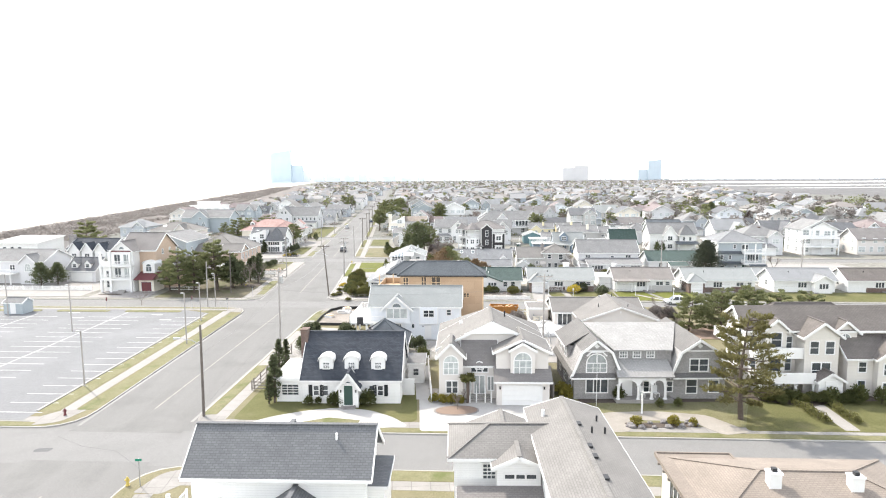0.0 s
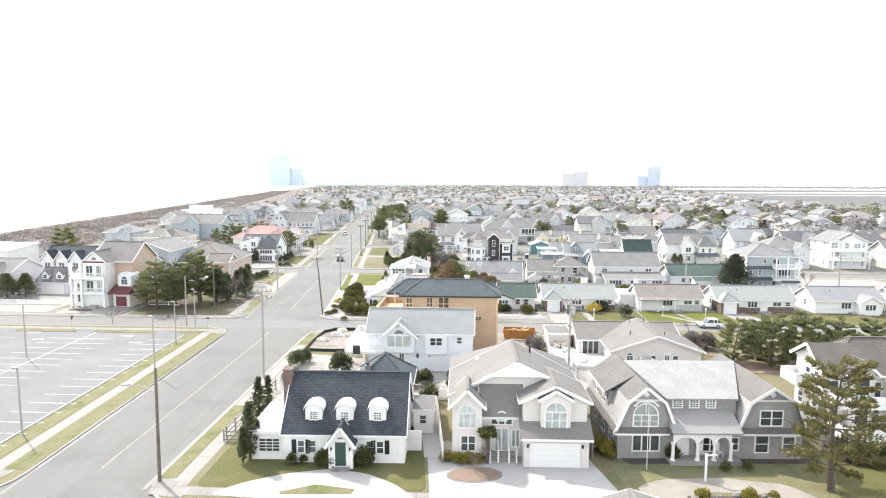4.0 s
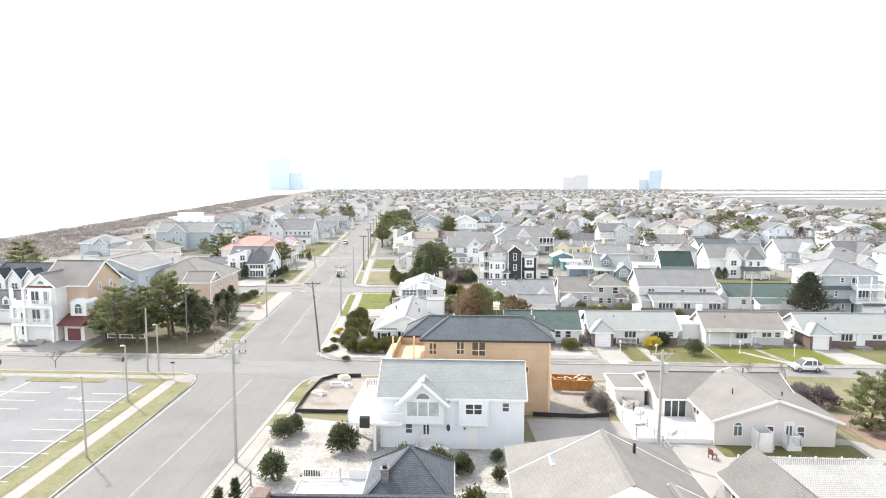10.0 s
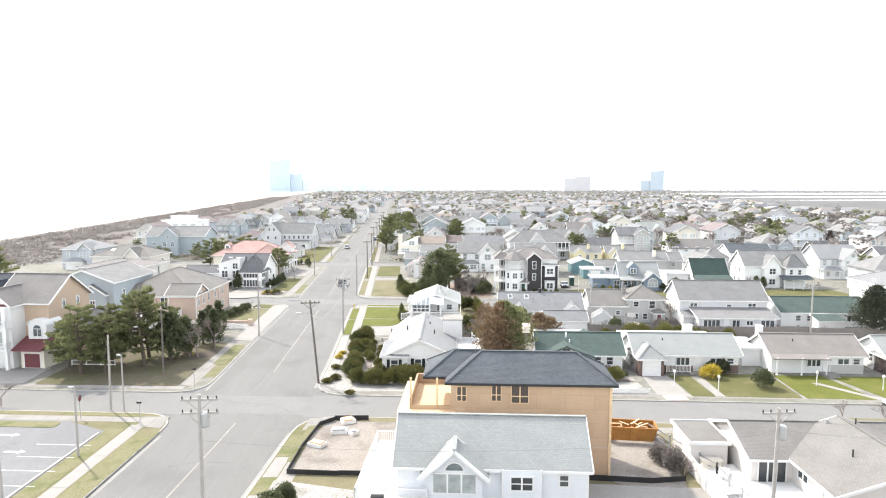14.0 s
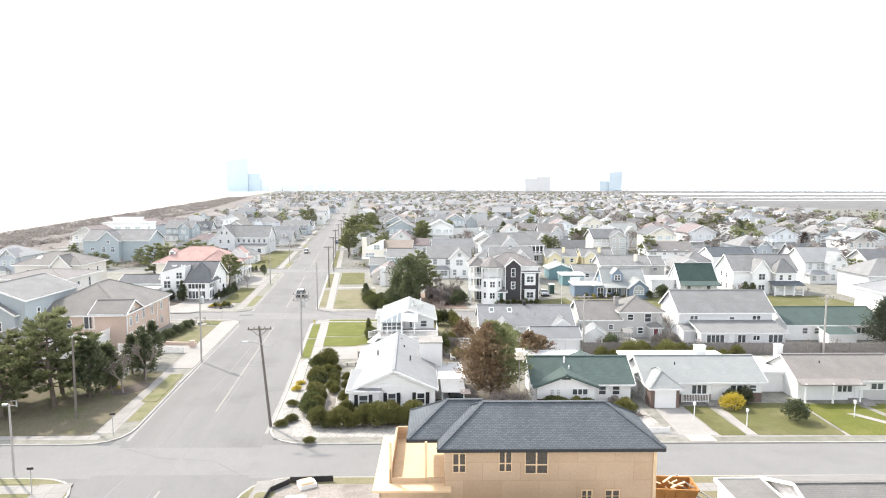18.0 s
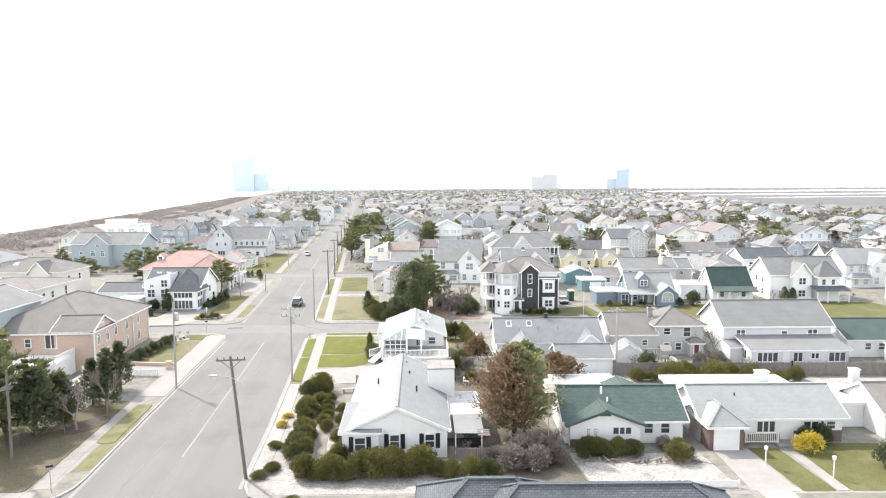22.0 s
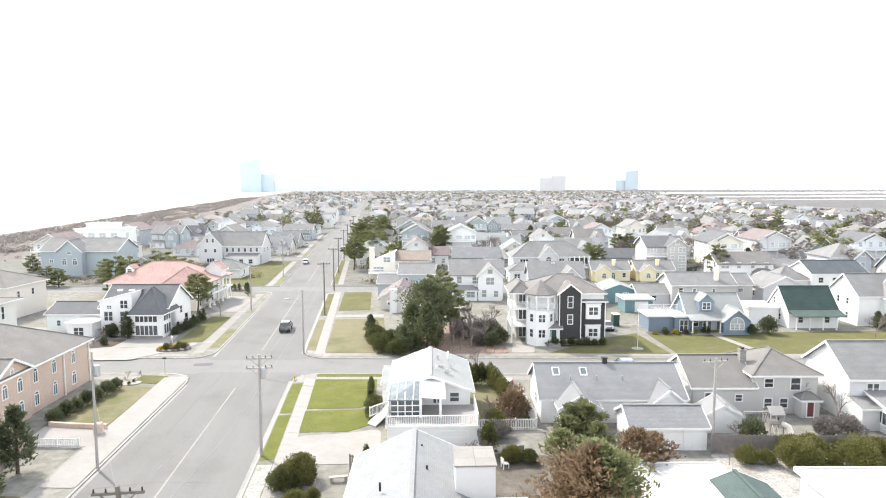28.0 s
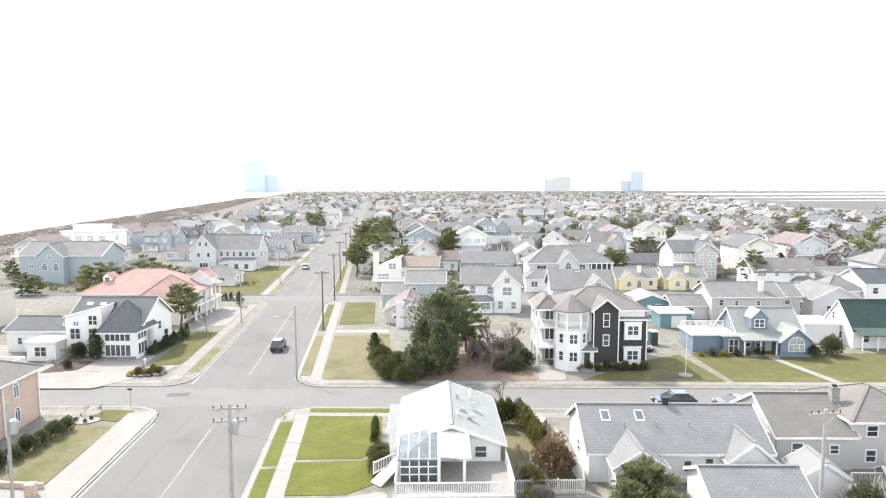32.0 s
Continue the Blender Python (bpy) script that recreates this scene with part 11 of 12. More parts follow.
cw = car("white sport utility car parked at the kerb", ("white_car_paint", (0.86, 0.86, 0.86)))
cw.matrix_world = pose(56.2, 104.6, 0.02, 0, 0, -7) @ Matrix.Diagonal((0.86, 0.92, 0.95, 1))
cd = car("dark sport utility car on the avenue", ("black_car_paint", (0.03, 0.032, 0.038)))
cd.matrix_world = pose(-15.2, 197.0, 0.03, 0, 0, -90)
cn = car("dark blue car parked on the side street", ("navy_car_paint", (0.04, 0.055, 0.085)))
cn.matrix_world = pose(33.5, 166.8, 0.02, 0, 0, -7)
cg = car("dark grey car parked on the side street", ("grey_car_paint", (0.09, 0.09, 0.095)), False)
cg.matrix_world = pose(40.0, 165.3, 0.02, 0, 0, -7)
for src, x, y, t in ((cw, -22.0, 292, -90), (cn, -12.0, 330, 90), (cg, 40.6, 190.6, 80), (cn, 84.0, 222.0, 0), (cn, 74.0, 170.0, -7)):
    copy_thing(src, pose(x, y, 0.03, 0, 0, t))
# boat under a tarpaulin and parked car in the white house's yard
copy_thing(cd, pose(9.4, 124.0, 0.16, 0, 0, -95))

# ---------------------------------------------------------------- the town beyond
WALLS = ("white_wall", "white_wall", "lightgrey_wall", "lightgrey_wall", "cream_wall", "beige_wall", "pale_blue_wall", "grey_wall", "bluegrey_wall", "taupe_wall", "mid_blue_wall")
ROOFS = ("roof_grey", "roof_grey", "roof_bluegrey", "roof_taupe", "roof_brown", "roof_pale", "roof_steel", "roof_white", "roof_rose")
HUES = {"white_wall": "white", "lightgrey_wall": "light grey", "cream_wall": "cream", "beige_wall": "beige", "pale_blue_wall": "pale blue", "grey_wall": "grey", "bluegrey_wall": "blue-grey", "taupe_wall": "taupe", "mid_blue_wall": "blue"}
TOPS = {"roof_grey": "grey", "roof_bluegrey": "blue-grey", "roof_taupe": "taupe", "roof_brown": "brown-grey", "roof_pale": "pale grey", "roof_steel": "steel grey", "roof_white": "pale", "roof_rose": "faded mauve", "roof_slate": "slate"}


def roof_shell(x, y, w, d, z, kind, rise, o=0.45, thick=0.18):
    """A gable or hip roof in one bent plate with eaves."""
    g = Geo()
    lift = 0.1
    if kind == "hip":
        half = min(w, d) / 2
        e, zr = z - o * rise / half + lift, z + rise + lift
        ra, rb = ((x + half, y + d / 2), (x + w - half, y + d / 2)) if w >= d else ((x + w / 2, y + half), (x + w / 2, y + d - half))
        top = [(x - o, y - o, e), (x + w + o, y - o, e), (x + w + o, y + d + o, e), (x - o, y + d + o, e), (*ra, zr), (*rb, zr)]
        faces = [(0, 1, 5, 4), (1, 2, 5), (2, 3, 4, 5), (3, 0, 4)] if w >= d else [(0, 1, 4), (1, 2, 5, 4), (2, 3, 5), (3, 0, 4, 5)]
        rim = [0, 1, 2, 3]
    elif kind == "x":
        e, zr = z - o * rise / (d / 2) + lift, z + rise + lift
        top = [(x - o, y - o, e), (x + w + o, y - o, e), (x + w + o, y + d / 2, zr), (x + w + o, y + d + o, e), (x - o, y + d + o, e), (x - o, y + d / 2, zr)]
        faces, rim = [(0, 1, 2, 5), (5, 2, 3, 4)], [0, 1, 2, 3, 4, 5]
    else:
        e, zr = z - o * rise / (w / 2) + lift, z + rise + lift
        top = [(x - o, y - o, e), (x + w / 2, y - o, zr), (x + w + o, y - o, e), (x + w + o, y + d + o, e), (x + w / 2, y + d + o, zr), (x - o, y + d + o, e)]
        faces, rim = [(0, 1, 4, 5), (1, 2, 3, 4)], [0, 1, 2, 3, 4, 5]
    n = len(top)
    g.v += top + [(a, b, c - thick) for a, b, c in top]
    g.f += faces + [tuple(k + n for k in reversed(f)) for f in faces]
    for a, b in zip(rim, rim[1:] + rim[:1]):
        g.f.append((b, a, a + n, b + n))
    return g


def board(pts, across, h=0.26, t=0.06):
    """A fascia board in one piece along a bent line; across is its thickness direction."""
    g = Geo()
    for p in pts:
        p = Vector(p)
        q = p + Vector(across) * t
        g.v += [tuple(p), tuple(q), (q.x, q.y, q.z - h), (p.x, p.y, p.z - h)]
    for k in range(len(pts) - 1):
        for j in range(4):
            a, b = 4 * k + j, 4 * k + (j + 1) % 4
            g.f.append((a, b, b + 4, a + 4))
    g.f += [(3, 2, 1, 0), tuple(4 * (len(pts) - 1) + j for j in range(4))]
    return g


class Openings:
    """Windows and doors of one distant house, too small to pick apart."""

    def __init__(self):
        self.frame, self.pane = Geo(), Geo()

    def add(self, side, a, at, z, w, h, rail=True):
        P = {"f": lambda u, out, v: (u, at - out, v), "l": lambda u, out, v: (at - out, u, v), "r": lambda u, out, v: (at + out, u, v)}[side]

        def block(g, u0, u1, v0, v1, o0, o1):
            p, q = P(u0, o0, v0), P(u1, o1, v1)
            g.box(min(p[0], q[0]), min(p[1], q[1]), v0, max(p[0], q[0]), max(p[1], q[1]), v1)
        block(self.frame, a - w / 2 - 0.12, a + w / 2 + 0.12, z - 0.12, z + h + 0.12, -0.02, 0.05)
        block(self.pane, a - w / 2, a + w / 2, z, z + h, 0.03, 0.06)
        if rail:
            block(self.frame, a - w / 2, a + w / 2, z + h / 2 - 0.05, z + h / 2 + 0.05, 0.05, 0.08)
            for k in range(1, max(1, round(w / 0.9))):
                u = a - w / 2 + w * k / round(w / 0.9)
                block(self.frame, u - 0.05, u + 0.05, z, z + h, 0.05, 0.08)

    def close(self, H):
        if self.frame.f:
            part("window_frames", self.frame, "white", H, kind="stuff")
            part("window_panes", self.pane, "glass_pale", H, kind="stuff")


def volume(H, O, x, y, w, d, h, kind, rise, wall, roofm, z0=0.0, rows=None, sides="lr", rng=random):
    """Walls with gables, one roof, a front fascia, and rows of windows."""
    z1 = z0 + h
    g = Geo()
    A, B, C, D = (x, y), (x + w, y), (x + w, y + d), (x, y + d)
    for i, (a, b) in enumerate(((A, B), (B, C), (C, D), (D, A))):
        if kind == "y" and i in (0, 2) or kind == "x" and i in (1, 3):
            g.poly((*a, z0), (*b, z0), (*b, z1), ((a[0] + b[0]) / 2, (a[1] + b[1]) / 2, z1 + rise), (*a, z1))
        else:
            g.poly((*a, z0), (*b, z0), (*b, z1), (*a, z1))
    part("wall", g, wall, H)
    part("roof", roof_shell(x, y, w, d, z1, kind, rise), roofm, H)
    o = 0.45
    if kind == "y":
        e = z1 - o * rise / (w / 2) + 0.1
        part("fascia", board([(x - o, y - o - 0.05, e), (x + w / 2, y - o - 0.05, z1 + rise + 0.1), (x + w + o, y - o - 0.05, e)], (0, -1, 0)), "white", H)
    elif kind == "x":
        e = z1 - o * rise / (d / 2) + 0.1
        for xx, s, see in ((x - o - 0.05, -1, "l"), (x + w + o + 0.05, 1, "r")):
            if see in sides:
                part("fascia", board([(xx, y - o, e), (xx, y + d / 2, z1 + rise + 0.1), (xx, y + d + o, e)], (s, 0, 0)), "white", H)
    else:
        e = z1 - o * rise / (min(w, d) / 2) + 0.1
        part("fascia", board([(x - o, y - o - 0.05, e - 0.02), (x + w + o, y - o - 0.05, e - 0.02)], (0, -1, 0), 0.2), "white", H)
    for z in (rows if rows is not None else ((0.9,) if h < 4 else (0.9, 3.6) if h < 6.9 else (0.9, 3.5, 6.0))):
        n = max(1, round(w / rng.uniform(2.6, 4.0)))
        for k in range(n):
            O.add("f", x + w * (k + 0.5) / n, y, z0 + z, rng.choice((0.9, 1.0, 1.7, 1.9)) if w / n > 2.6 else 0.9, rng.choice((1.3, 1.5)))
        for side, at in (("l", x), ("r", x + w)):
            if side in sides:
                for k in range(max(1, int(d / 4))):
                    O.add(side, y + d * (k + 0.5) / max(1, int(d / 4)), at, z0 + z, 0.9, 1.3)
    if kind == "y" and rise > 1.6:
        O.add("f", x + w / 2, y, z1 + 0.35, 1.0, 0.9, False)


def town_house(x, y, rng, style=None, group="houses of the town"):
    """A house of the town by a seeded choice of form, walls and roof."""
    wall, roofm = rng.choice(WALLS), rng.choice(ROOFS)
    style = style or rng.choice(("hip", "decks", "bungalow", "cape", "cross", "cross", "hip", "front", "decks", "long"))
    word = {"hip": "two-storey hipped house with front gable", "decks": "tall gabled house with front decks", "bungalow": "bungalow with a garage gable", "cape": "steep cottage with dormers",
            "cross": "two-storey house with crossed gables", "front": "gable-fronted house with side wing", "long": "long house with a broad gable roof"}[style]
    H = house("%s %s, %s roof" % (HUES[wall], word, TOPS[roofm]), x, y, -7 + rng.uniform(-2, 2), group=group)
    O = Openings()
    side = "l" if x > 10 else "r" if x < -20 else "lr"
    V = lambda *a, **k: volume(H, O, *a, sides=side, rng=rng, **k)
    w = rng.uniform(10.0, 12.6)
    if style == "hip":
        d, h = rng.uniform(9, 11.5), rng.uniform(5.6, 6.6)
        V(0, 0, w, d, h, "hip", rng.uniform(2.4, 3.2), wall, roofm)
        V(rng.choice((0.6, w - 5.0)), -1.3, 4.4, 4.0, h - 0.1, "y", rng.uniform(1.6, 2.2), wall, roofm)
        V(w * 0.25, -2.6, w * 0.5, 2.6, 2.6, "hip", 0.9, "white_wall", roofm, rows=())
    elif style == "decks":
        w, h = rng.uniform(9, 11), rng.uniform(7.2, 8.4)
        V(0, 0, w, rng.uniform(10, 13), h, "y", rng.uniform(2.2, 3.0), wall, roofm)
        for z in (2.6, 5.2):
            part("deck", Geo().box(0.2, -2.0, z - 0.25, w - 0.2, 0, z), "white", H)
            railing(H, [(0.3, -1.9), (w - 0.3, -1.9)], z, 0.95, gap=0.35)
        for px in (0.35, w / 2, w - 0.35):
            part("deck_post", Geo().box(px - 0.12, -1.95, 0, px + 0.12, -1.7, 5.2), "white", H)
        V(w * 0.3, -0.2, w * 0.55, 4, h + 0.7, "y", 1.5, wall, roofm, rows=(5.9,))
    elif style == "bungalow":
        w, d = rng.uniform(11.5, 14), rng.uniform(7.5, 9)
        V(0, 0, w, d, 2.8, rng.choice(("x", "hip")), rng.uniform(2.0, 2.6), wall, roofm)
        V(rng.choice((0.5, w - 5)), -1.8, 4.5, 4.4, 2.7, "y", 1.6, wall, roofm)
    elif style == "cape":
        d = rng.uniform(8, 9)
        V(0, 0, w, d, 3.0, "x", rng.uniform(3.4, 4.2), wall, roofm)
        for q in (0.27, 0.73):
            V(w * q - 1.1, 0.7, 2.2, 3.2, 1.5, "y", 0.9, wall, roofm, z0=3.2, rows=(0.25,))
        V(w * 0.62, -2.2, 4.0, 2.2, 2.4, "hip", 0.9, "white_wall", roofm, rows=())
    elif style == "cross":
        d, h = rng.uniform(8, 10), rng.uniform(5.2, 6.2)
        V(0, 0, w, d, h, "x", rng.uniform(2.6, 3.4), wall, roofm)
        q = rng.choice((0.4, w - 5.6))
        V(q, -1.8, 5.2, 5.0, h, "y", rng.uniform(2.2, 2.9), wall, roofm)
        V(5.8 if q < 1 else 0.2, -2.0, w - 6.0, 2.0, 2.6, "hip", 0.7, "white_wall", roofm, rows=(0.8,))
    elif style == "front":
        h = rng.uniform(5.2, 6.4)
        V(0, 0, 7.6, rng.uniform(10, 12), h, "y", rng.uniform(2.4, 3.2), wall, roofm)
        V(7.6, 2.5, w - 6.0, 7.5, h - 2.6, "x", 2.2, wall, roofm)
        part("balcony", Geo().box(0.4, -1.6, 2.55, 7.2, 0, 2.75), "white", H)
        railing(H, [(0.5, -1.5), (7.1, -1.5)], 2.75, 0.95, gap=0.35)
    else:
        w = rng.uniform(13, 15)
        V(0, 0, w, rng.uniform(8, 9.5), rng.choice((2.9, 4.8)), "x", rng.uniform(2.2, 3.0), wall, roofm)
        V(w - 5.2, -1.0, 4.6, 4.0, 2.8, "hip", 1.4, wall, roofm)
    if rng.random() < 0.4:
        chimney(H, w * rng.uniform(0.3, 0.7), 4.0, 3.0, rng.uniform(7.0, 8.4) if style not in ("bungalow", "long") else 5.4, 0.8, 0.6, rng.choice(("white", "red_brick", "stone")), False)
    O.close(H)
    return H


# three of the nearer houses beyond the fourth street
rl = random.Random(11)
H = house("pale angular house with a tan roof, sloping white front and chimney", -0.6, 248.0, -7)
O = Openings()
volume(H, O, 5.0, 0.6, 10.0, 9.0, 6.0, "x", 1.9, "cream_wall", "roof_tan", rows=(3.4,))
mass(H, 0, 0, 6.4, 6.0, 0, 5.4, "none", 0, "cream_wall", "roof_tan", 0.2)
part("sloping_front", Geo().poly((0, 0, 5.4), (6.4, 0, 5.4), (6.4, 0, 8.2)).poly((0, 6, 5.4), (6.4, 6, 8.2), (6.4, 6, 5.4)).poly((0, 0, 5.4), (6.4, 0, 8.2), (6.4, 6, 8.2), (0, 6, 5.4)), "white", H)
O.add("f", 4.2, 0, 5.4, 1.7, 1.3)
O.add("f", 2.0, 0, 3.0, 2.6, 1.2)
O.close(H)
chimney(H, 0.2, 0.8, 0, 9.0, 1.3, 0.9, "cream_wall", False)
part("deck", Geo().box(-0.4, -2.4, 2.6, 9.0, 0, 2.85), "white", H)
railing(H, [(-0.3, -2.3), (8.9, -2.3)], 2.85, 0.95, gap=0.3)
H = house("tall grey house with two gables and white trim", 78.6, 257.0, -7)
O = Openings()
volume(H, O, 0, 0, 11.0, 11.0, 7.6, "x", 2.6, "grey_wall", "roof_steel", rows=(3.6, 6.0))
volume(H, O, 5.4, -1.4, 5.6, 6.0, 8.0, "y", 2.0, "grey_wall", "roof_steel")
part("balcony", Geo().box(0.0, -1.6, 4.6, 5.4, 0, 4.8), "white", H)
railing(H, [(0.1, -1.5), (5.3, -1.5)], 4.8, 0.95, gap=0.3)
O.close(H)
H = house("white flat-roofed three-storey beach house", -104.0, 316.0, -8)
O = Openings()
mass(H, 0, 0, 16.0, 11.0, 0, 10.4, "flat", 0, "white_wall", "roof_flat", 0.3)
mass(H, 3.0, 2.0, 9.0, 7.0, 10.5, 1.8, "flat", 0, "white_wall", "roof_flat", 0.2)
for z in (1.0, 4.2, 7.4):
    for k in range(4):
        O.add("f", 2.0 + 4 * k, 0, z, 2.2, 1.6)
    O.add("r", 5, 16.0, z, 1.6, 1.5)
O.close(H)

TAKEN = [(-4, 244, 16, 260), (33, 240, 60, 262), (56, 240, 80, 252), (77, 252, 91, 270), (-106, 312, -86, 330), (-96, 268, -70, 288), (-58, 288, -34, 308), (-47, 258, -34, 270), (-92, 210, -66, 228)]
spots = []
for k, (s0, n0) in enumerate(STREETS[3:6]):
    s1 = STREETS[4 + k][0]
    for yy in (n0 + 8, s1 - 19):
        x = -5.0
        while x < 235:
            spots.append((x, cross(yy, x) + rl.uniform(-1.5, 1.5)))
            x += rl.uniform(14.4, 16.8)
        x = -42.0
        while x > -112:
            spots.append((x, cross(yy, x) + rl.uniform(-2, 2)))
            x -= rl.uniform(14.5, 17)
for x in (110, 127, 143, 160, 177, 194, 211):
    spots += [(x + rl.uniform(-1, 1), cross(189, x)), (x + 5 + rl.uniform(-1, 1), cross(215, x))]
for x in (143, 161, 178):
    spots += [(x, cross(152, x)), (x + 14, cross(123, x))]
spots += [(72, 55.5), (90, 53), (104, 79), (-110, 188), (-104, 236), (-60, 246), (17, 222), (33, 214)]
for k, (x, y) in enumerate(spots):
    if not any(a - 12 < x < c and b - 9 < y < d for a, b, c, d in TAKEN):
        town_house(x, y, random.Random(900 + k))
for x, y, k, q in ((-5.8, 283, 1.0, pF), (2.6, 281.7, 1.1, pD), (-5.4, 344, 1.4, pD), (0.4, 343, 1.3, pA), (24.6, 308, 1.35, pF), (64.0, 262.6, 1.0, pF), (91.3, 240.9, 1.0, pA), (115.6, 301.5, 0.9, bA), (111.1, 270.4, 0.8, cD), (117.7, 269.3, 0.75, cD), (155.1, 314.6, 0.85, pD), (160.0, 316.0, 0.85, pA), (170.6, 311.8, 1.0, cD), (174.4, 311.0, 0.95, cD)):
    copy_at(q, x, y, k, 37 * x % 360, 0.1)
bT = set_at(bare_tree(8.6, 51, "twig", "tall leafless tree with a grey-brown crown between houses", 6, 0.66), 107.8, 291.0)
set_at(cone_tree(8.8, 3.4, 52, "plum", 5200, 0.3, label="dark purplish tree between houses", waist=0.3), 166.0, 265.0)
for x, y, k, q in ((-6.0, 284.3, 0.95, pF), (-3.4, 286.0, 0.85, pF), (26.0, 323.9, 1.2, pD), (30.6, 325.0, 1.1, pF), (2.2, 372.4, 0.8, pD), (8.0, 371.0, 0.8, pF), (14.0, 372.0, 0.85, pD), (85.9, 296.0, 1.0, pF), (90.0, 295.0, 0.9, pA), (156.4, 321.4, 1.05, pA), (160.6, 320.0, 1.0, pB), (176.6, 338.8, 1.1, pB), (179.1, 326.6, 1.35, cD), (117.6, 283.9, 1.0, cD), (121.3, 283.4, 1.0, cD), (128.2, 217.6, 0.95, pD),
                   (171.0, 262.0, 0.85, pF), (111.0, 290.0, 1.0, bT), (86.7, 184.1, 0.45, cD), (88.4, 183.9, 0.42, cD), (-30.6, 430.0, 1.1, pB), (-33.0, 422.0, 1.0, pD), (-36.0, 434.0, 1.1, pB)):
    copy_at(q, x, y, k, 37 * x % 360, 0.1)
for k in range(150):
    x, y = rl.uniform(-2, 230), rl.uniform(262, 436)
    copy_at((pA, bT, cD, bT, pF, bT)[k % 6], x, y, rl.uniform(0.7, 1.12), rl.uniform(0, 360), 0.1)
for k in range(40):
    x, y = rl.uniform(60, 190), rl.choice((134, 141, 200, 219, 232, 160)) + rl.uniform(-3, 3)
    if x < 102:
        continue
    copy_at((pA, cC, bA, cD, sE, bushG)[k % 6], x, cross(y, x), rl.uniform(0.5, 0.9), rl.uniform(0, 360), 0.1)
for k in range(46):
    x, y = rl.uniform(-6.5, 7), rl.uniform(262, 430)
    copy_at((pA, pE, cC, pF, bA)[k % 5], x, y, rl.uniform(0.75, 1.25) * (0.6 if k % 5 == 1 else 1.0), rl.uniform(0, 360), 0.1)
for k in range(24):
    x, y = rl.uniform(-110, -36), rl.uniform(243, 430)
    copy_at((pA, pD, cC, bushG)[k % 4], x, y, rl.uniform(0.5, 0.9), rl.uniform(0, 360), 0.1)

# yard shrubs and thickets between the houses
for nm, mt, lb, n, size in (("yard_evergreens", "cedar_leaf", "dark evergreen shrubs and hedges in the yards", 420, 0.3), ("yard_thickets", "grey_shrub", "leafless grey-brown shrubs in the yards", 620, 0.3), ("yard_hedges", "olive", "olive-green hedges in the yards", 260, 0.28)):
    pts, rad = [], []
    for k in range(n):
        x = rl.uniform(-4, 235) if rl.random() < 0.84 else rl.uniform(-112, -32)
        y = rl.uniform(244, 436)
        if any(s - 4 < y - SLOPE * (x + 10) < n_ + 4 for s, n_ in STREETS):
            continue
        for q in range(rl.choice((1, 2, 3, 4))):
            pts.append(Vector((x + q * 1.3, y + rl.uniform(-0.4, 0.4), rl.uniform(0.5, 1.3))))
            rad.append(rl.uniform(0.8, 1.7))
    tagged(new(nm, leaf_mesh(nm, leaf_quads(clumps(RNG, pts, rad, 34), size, RNG), mt)), lb, "shrubs", kind="stuff")

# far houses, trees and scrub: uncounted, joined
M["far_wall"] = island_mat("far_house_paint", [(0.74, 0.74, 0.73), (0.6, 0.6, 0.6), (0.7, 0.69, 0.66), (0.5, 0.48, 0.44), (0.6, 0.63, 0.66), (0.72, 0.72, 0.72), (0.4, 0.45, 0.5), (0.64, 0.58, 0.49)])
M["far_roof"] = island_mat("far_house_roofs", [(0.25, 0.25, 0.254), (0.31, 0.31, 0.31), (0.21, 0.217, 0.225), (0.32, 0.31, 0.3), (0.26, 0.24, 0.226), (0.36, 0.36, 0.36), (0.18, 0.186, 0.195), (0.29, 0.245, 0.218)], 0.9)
fw, fr_, fg = Geo(), Geo(), Geo()
rf = random.Random(5)


def far_volume(P, x, y, w, d, h, kind, rise):
    i = len(fw.v)
    c = [(x, y), (x + w, y), (x + w, y + d), (x, y + d)]
    ends = [(x, y + d / 2), (x + w, y + d / 2)] if kind == "x" else [(x + w / 2, y), (x + w / 2, y + d)]
    fw.v += [P(*q, 0) for q in c] + [P(*q, h) for q in c]
    fw.f += [(i, i + 1, i + 5, i + 4), (i + 1, i + 2, i + 6, i + 5), (i + 2, i + 3, i + 7, i + 6), (i + 3, i, i + 4, i + 7)]
    if kind != "hip":
        fw.v += [P(*q, h + rise) for q in ends]
        fw.f += [(i + 4, i + 8, i + 7), (i + 5, i + 6, i + 9)] if kind == "x" else [(i + 4, i + 5, i + 8), (i + 6, i + 7, i + 9)]
    s = roof_shell(x, y, w, d, h, kind, rise)
    i, n = len(fr_.v), len(s.v) // 2
    fr_.v += [P(*q) for q in s.v[:n]]
    fr_.f += [tuple(i + k for k in f) for f in s.f if max(f) < n]
    for z in ((1.0,) if h < 4 else (0.9, 3.6)):
        for k in range(max(1, int(w / 2.8))):
            if rf.random() < 0.8:
                a = x + w * (k + 0.5) / max(1, int(w / 2.8))
                fg.poly(P(a - 0.55, y - 0.06, z), P(a + 0.55, y - 0.06, z), P(a + 0.55, y - 0.06, z + 1.4), P(a - 0.55, y - 0.06, z + 1.4))


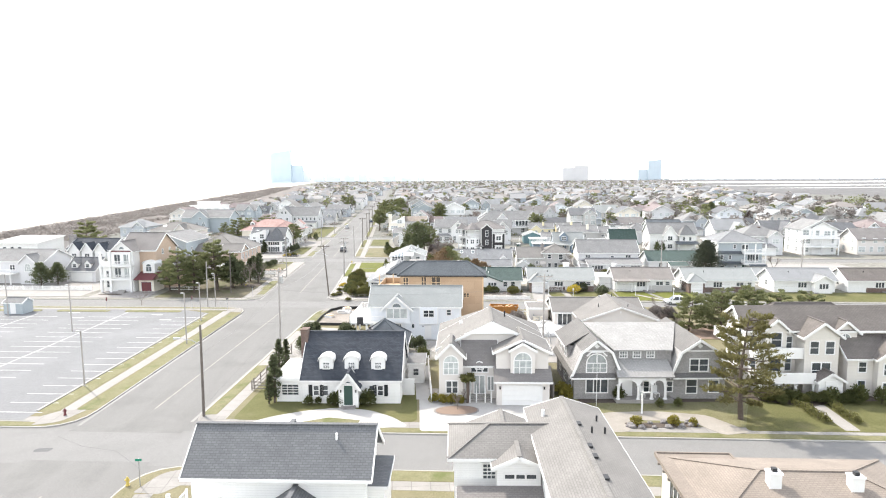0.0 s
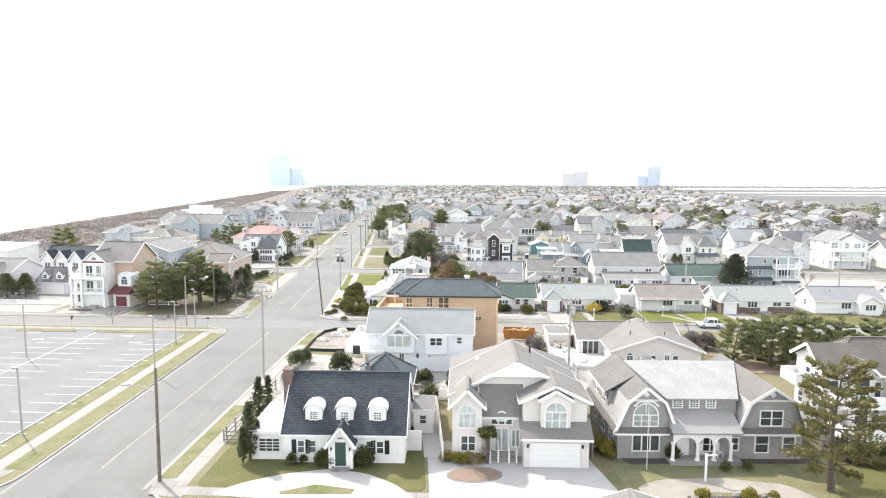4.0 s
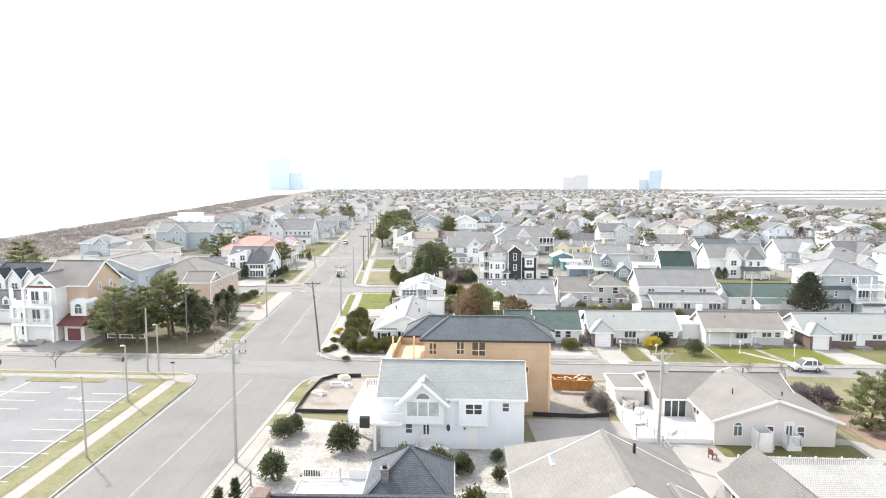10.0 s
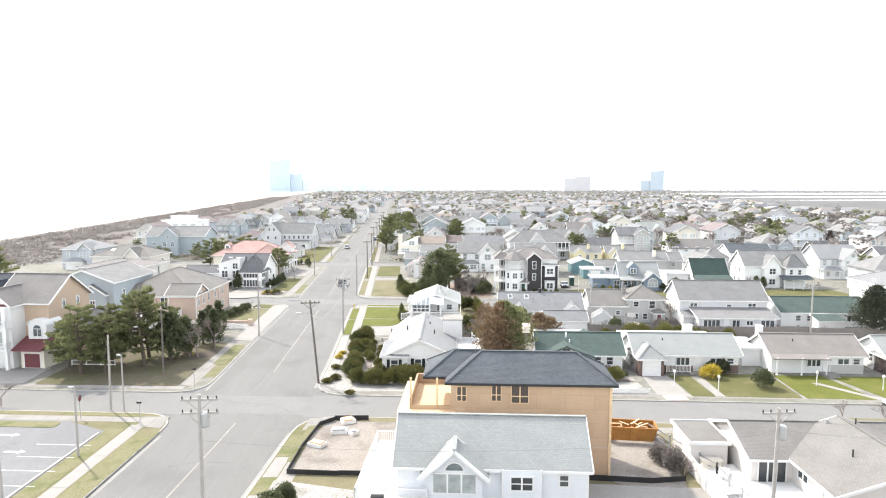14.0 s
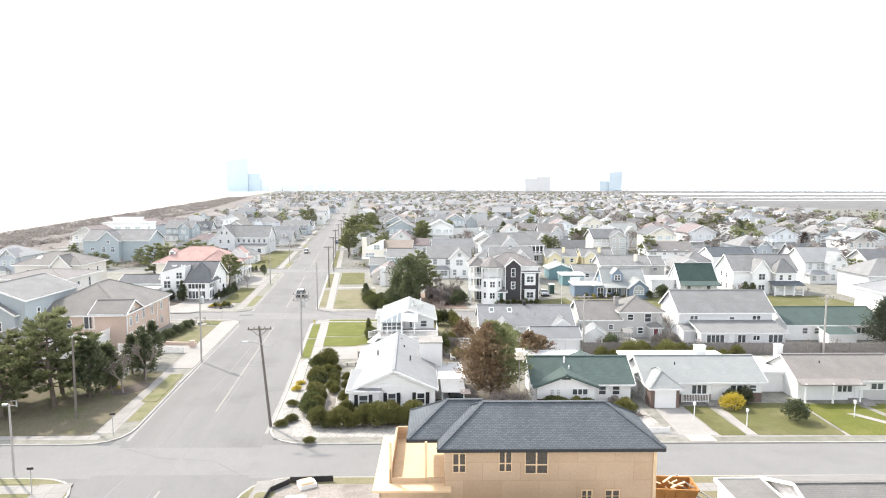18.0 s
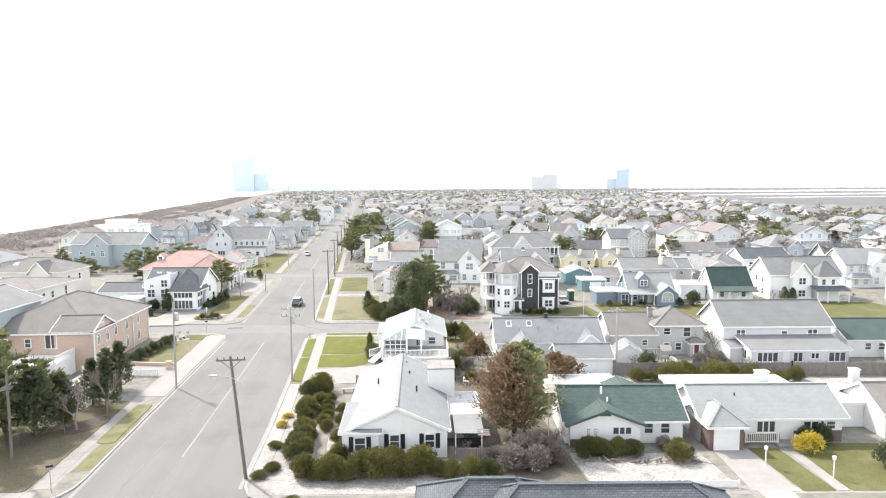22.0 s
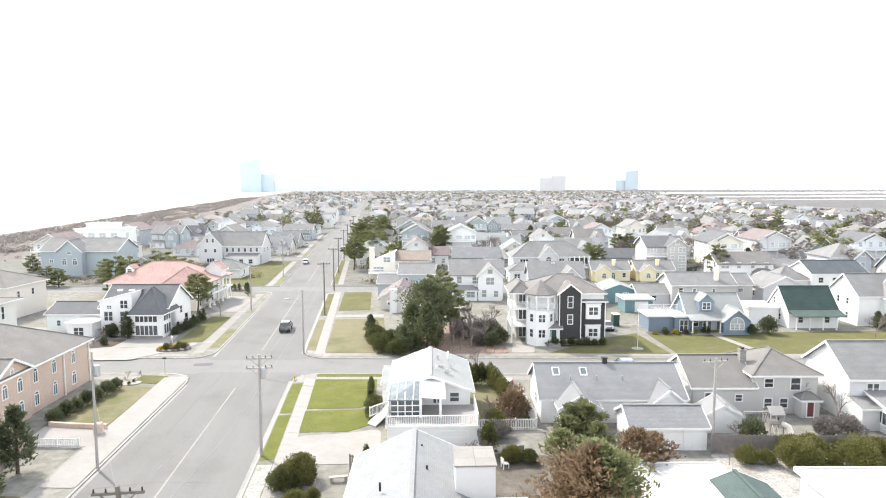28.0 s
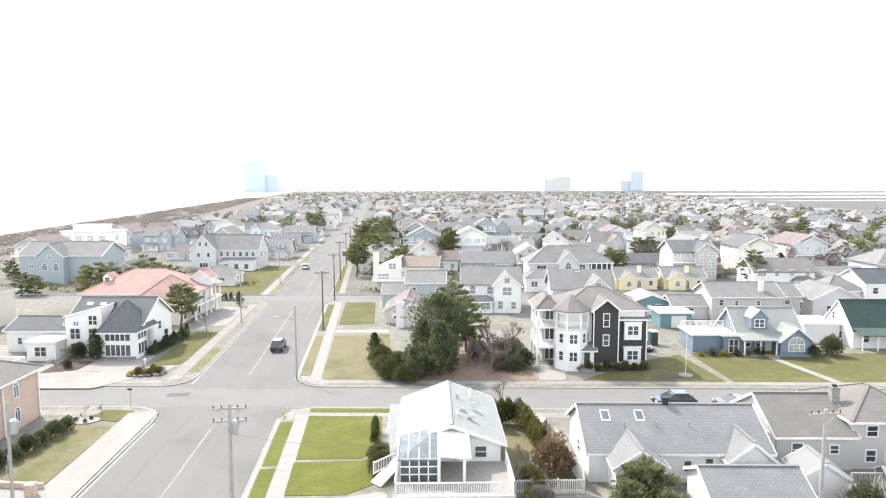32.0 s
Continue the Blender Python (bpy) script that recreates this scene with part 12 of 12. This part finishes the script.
def far_house(x, y):
    a = radians(-7 + rf.uniform(-4, 4))
    P = lambda u, v, z: (x + u * math.cos(a) - v * math.sin(a), y + u * math.sin(a) + v * math.cos(a), z)
    w, d, h = rf.uniform(9, 14), rf.uniform(8, 11), rf.choice((3.0, 3.2, 5.4, 5.8, 6.2, 7.4))
    far_volume(P, 0, 0, w, d, h, rf.choice(("x", "x", "y", "hip", "hip")), rf.uniform(2.0, 3.2))
    if rf.random() < 0.6:
        far_volume(P, rf.uniform(0.4, w - 5), -rf.uniform(1, 2.6), rf.uniform(3.8, 5), 4.5, h - rf.choice((0.1, 0.2, 2.4)) if h > 4 else h - 0.1, rf.choice(("y", "y", "hip")), rf.uniform(1.4, 2.2))


ever, bare = ([], []), ([], [])


def far_tree(x, y, k=1.0):
    to = ever if rf.random() < 0.3 else bare
    top = rf.uniform(5.5, 10.5) * k
    for q in range(rf.choice((2, 3, 4, 5))):
        f = rf.random()
        to[0].append(Vector((x + rf.uniform(-2.4, 2.4) * (1.2 - f), y + rf.uniform(-2, 2), top * (0.3 + 0.6 * f))))
        to[1].append(rf.uniform(1.2, 2.6) * k * (1.25 - 0.5 * f))


y0 = 438.0
while y0 < 2300:
    x = -100.0 - (y0 - 436) * 0.1
    xmax = 300 + 0.34 * (y0 - 436)
    gap = 1.0 if y0 < 900 else 1.3
    while x < xmax:
        if not -34 < x < -6 or y0 > 1300:
            far_house(x, cross(y0, x) + rf.uniform(-5, 5))
            if rf.random() < 0.9:
                far_tree(x + rf.uniform(-3, 13), cross(y0, x) + rf.uniform(-11, -3), gap)
        x += rf.uniform(14.5, 20) * gap
    y0 += 31 * gap
for k in range(6):
    for x0 in range(240, 420, 18):
        yy = 150 + 48 * k
        far_house(x0 + rf.uniform(-3, 3), cross(yy, x0) + rf.uniform(-3, 3))
        far_tree(x0 + 14, cross(yy, x0) - 8)
        far_tree(x0 + 4, cross(yy, x0) - 12)
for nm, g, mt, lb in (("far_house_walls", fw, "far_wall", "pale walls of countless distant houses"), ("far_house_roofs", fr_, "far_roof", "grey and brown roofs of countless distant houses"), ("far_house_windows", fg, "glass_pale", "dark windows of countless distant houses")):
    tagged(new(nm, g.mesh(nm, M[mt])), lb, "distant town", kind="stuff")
for k in range(1500):
    y = 436 + 1700 * rf.random() ** 1.5
    x = rf.uniform(-90 - 0.1 * (y - 436), 320 + 0.4 * (y - 436))
    if not -32 < x < -6:
        far_tree(x, y, 1.0 + (y - 436) / 3000)
for k in range(520):
    x, y = rf.uniform(124, 430), rf.uniform(210, 440)
    far_tree(x, y, rf.uniform(1.0, 1.45))
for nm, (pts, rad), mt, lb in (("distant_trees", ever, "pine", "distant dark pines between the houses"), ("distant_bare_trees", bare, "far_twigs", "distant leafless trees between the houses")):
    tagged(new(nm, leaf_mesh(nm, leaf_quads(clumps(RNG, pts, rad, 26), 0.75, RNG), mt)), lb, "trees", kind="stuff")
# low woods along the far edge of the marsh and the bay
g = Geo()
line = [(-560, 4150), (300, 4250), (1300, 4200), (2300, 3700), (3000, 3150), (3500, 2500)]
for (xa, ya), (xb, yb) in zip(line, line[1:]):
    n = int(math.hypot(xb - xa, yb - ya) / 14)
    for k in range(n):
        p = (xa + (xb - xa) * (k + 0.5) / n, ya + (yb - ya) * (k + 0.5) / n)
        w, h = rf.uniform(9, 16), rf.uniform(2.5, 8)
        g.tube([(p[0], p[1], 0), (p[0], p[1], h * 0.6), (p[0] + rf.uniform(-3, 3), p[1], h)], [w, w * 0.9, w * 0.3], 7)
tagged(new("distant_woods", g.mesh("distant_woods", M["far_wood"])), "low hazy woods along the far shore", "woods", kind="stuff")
# scrub on the dunes, in drifts with bare sand between
dn, dr = [], []
while len(dn) < 5600:
    y = -40 + 1700 * RNG.uniform() ** 1.5
    a, b = (-119 - 0.1 * max(0, y - 250) - 0.02 * max(0, y - 700)), (-172 - 0.11 * max(0, y - 250))
    p = Vector((a + (b - a) * RNG.uniform(), y, 0.1 + 0.5 * RNG.uniform()))
    if noise.noise(Vector((p.x * 0.05, p.y * 0.018, 3.0))) > -0.22:
        dn.append(p)
        dr.append(RNG.uniform(1.2, 3.4))
tagged(new("dune_scrub", leaf_mesh("dune_scrub", leaf_quads(clumps(RNG, dn, dr, 26), 0.5, RNG), "scrub")), "brown leafless scrub covering the dunes", "scrub", kind="stuff")

# skyline across the bay
def tower(x, y, w, d, h, label, top=0.0, mat="tower"):
    T = thing("tower_block", pose(x, y, -0.02), label, "tower block")
    g = Geo()
    g.v += [(0, 0, 0), (w, 0, 0), (w, d, 0), (0, d, 0), (0, 0, h - top), (w, 0, h), (w, d, h), (0, d, h - top)]
    g.f += [(0, 1, 5, 4), (1, 2, 6, 5), (2, 3, 7, 6), (3, 0, 4, 7), (4, 5, 6, 7)]
    part("shaft", g, mat, T)
    return T


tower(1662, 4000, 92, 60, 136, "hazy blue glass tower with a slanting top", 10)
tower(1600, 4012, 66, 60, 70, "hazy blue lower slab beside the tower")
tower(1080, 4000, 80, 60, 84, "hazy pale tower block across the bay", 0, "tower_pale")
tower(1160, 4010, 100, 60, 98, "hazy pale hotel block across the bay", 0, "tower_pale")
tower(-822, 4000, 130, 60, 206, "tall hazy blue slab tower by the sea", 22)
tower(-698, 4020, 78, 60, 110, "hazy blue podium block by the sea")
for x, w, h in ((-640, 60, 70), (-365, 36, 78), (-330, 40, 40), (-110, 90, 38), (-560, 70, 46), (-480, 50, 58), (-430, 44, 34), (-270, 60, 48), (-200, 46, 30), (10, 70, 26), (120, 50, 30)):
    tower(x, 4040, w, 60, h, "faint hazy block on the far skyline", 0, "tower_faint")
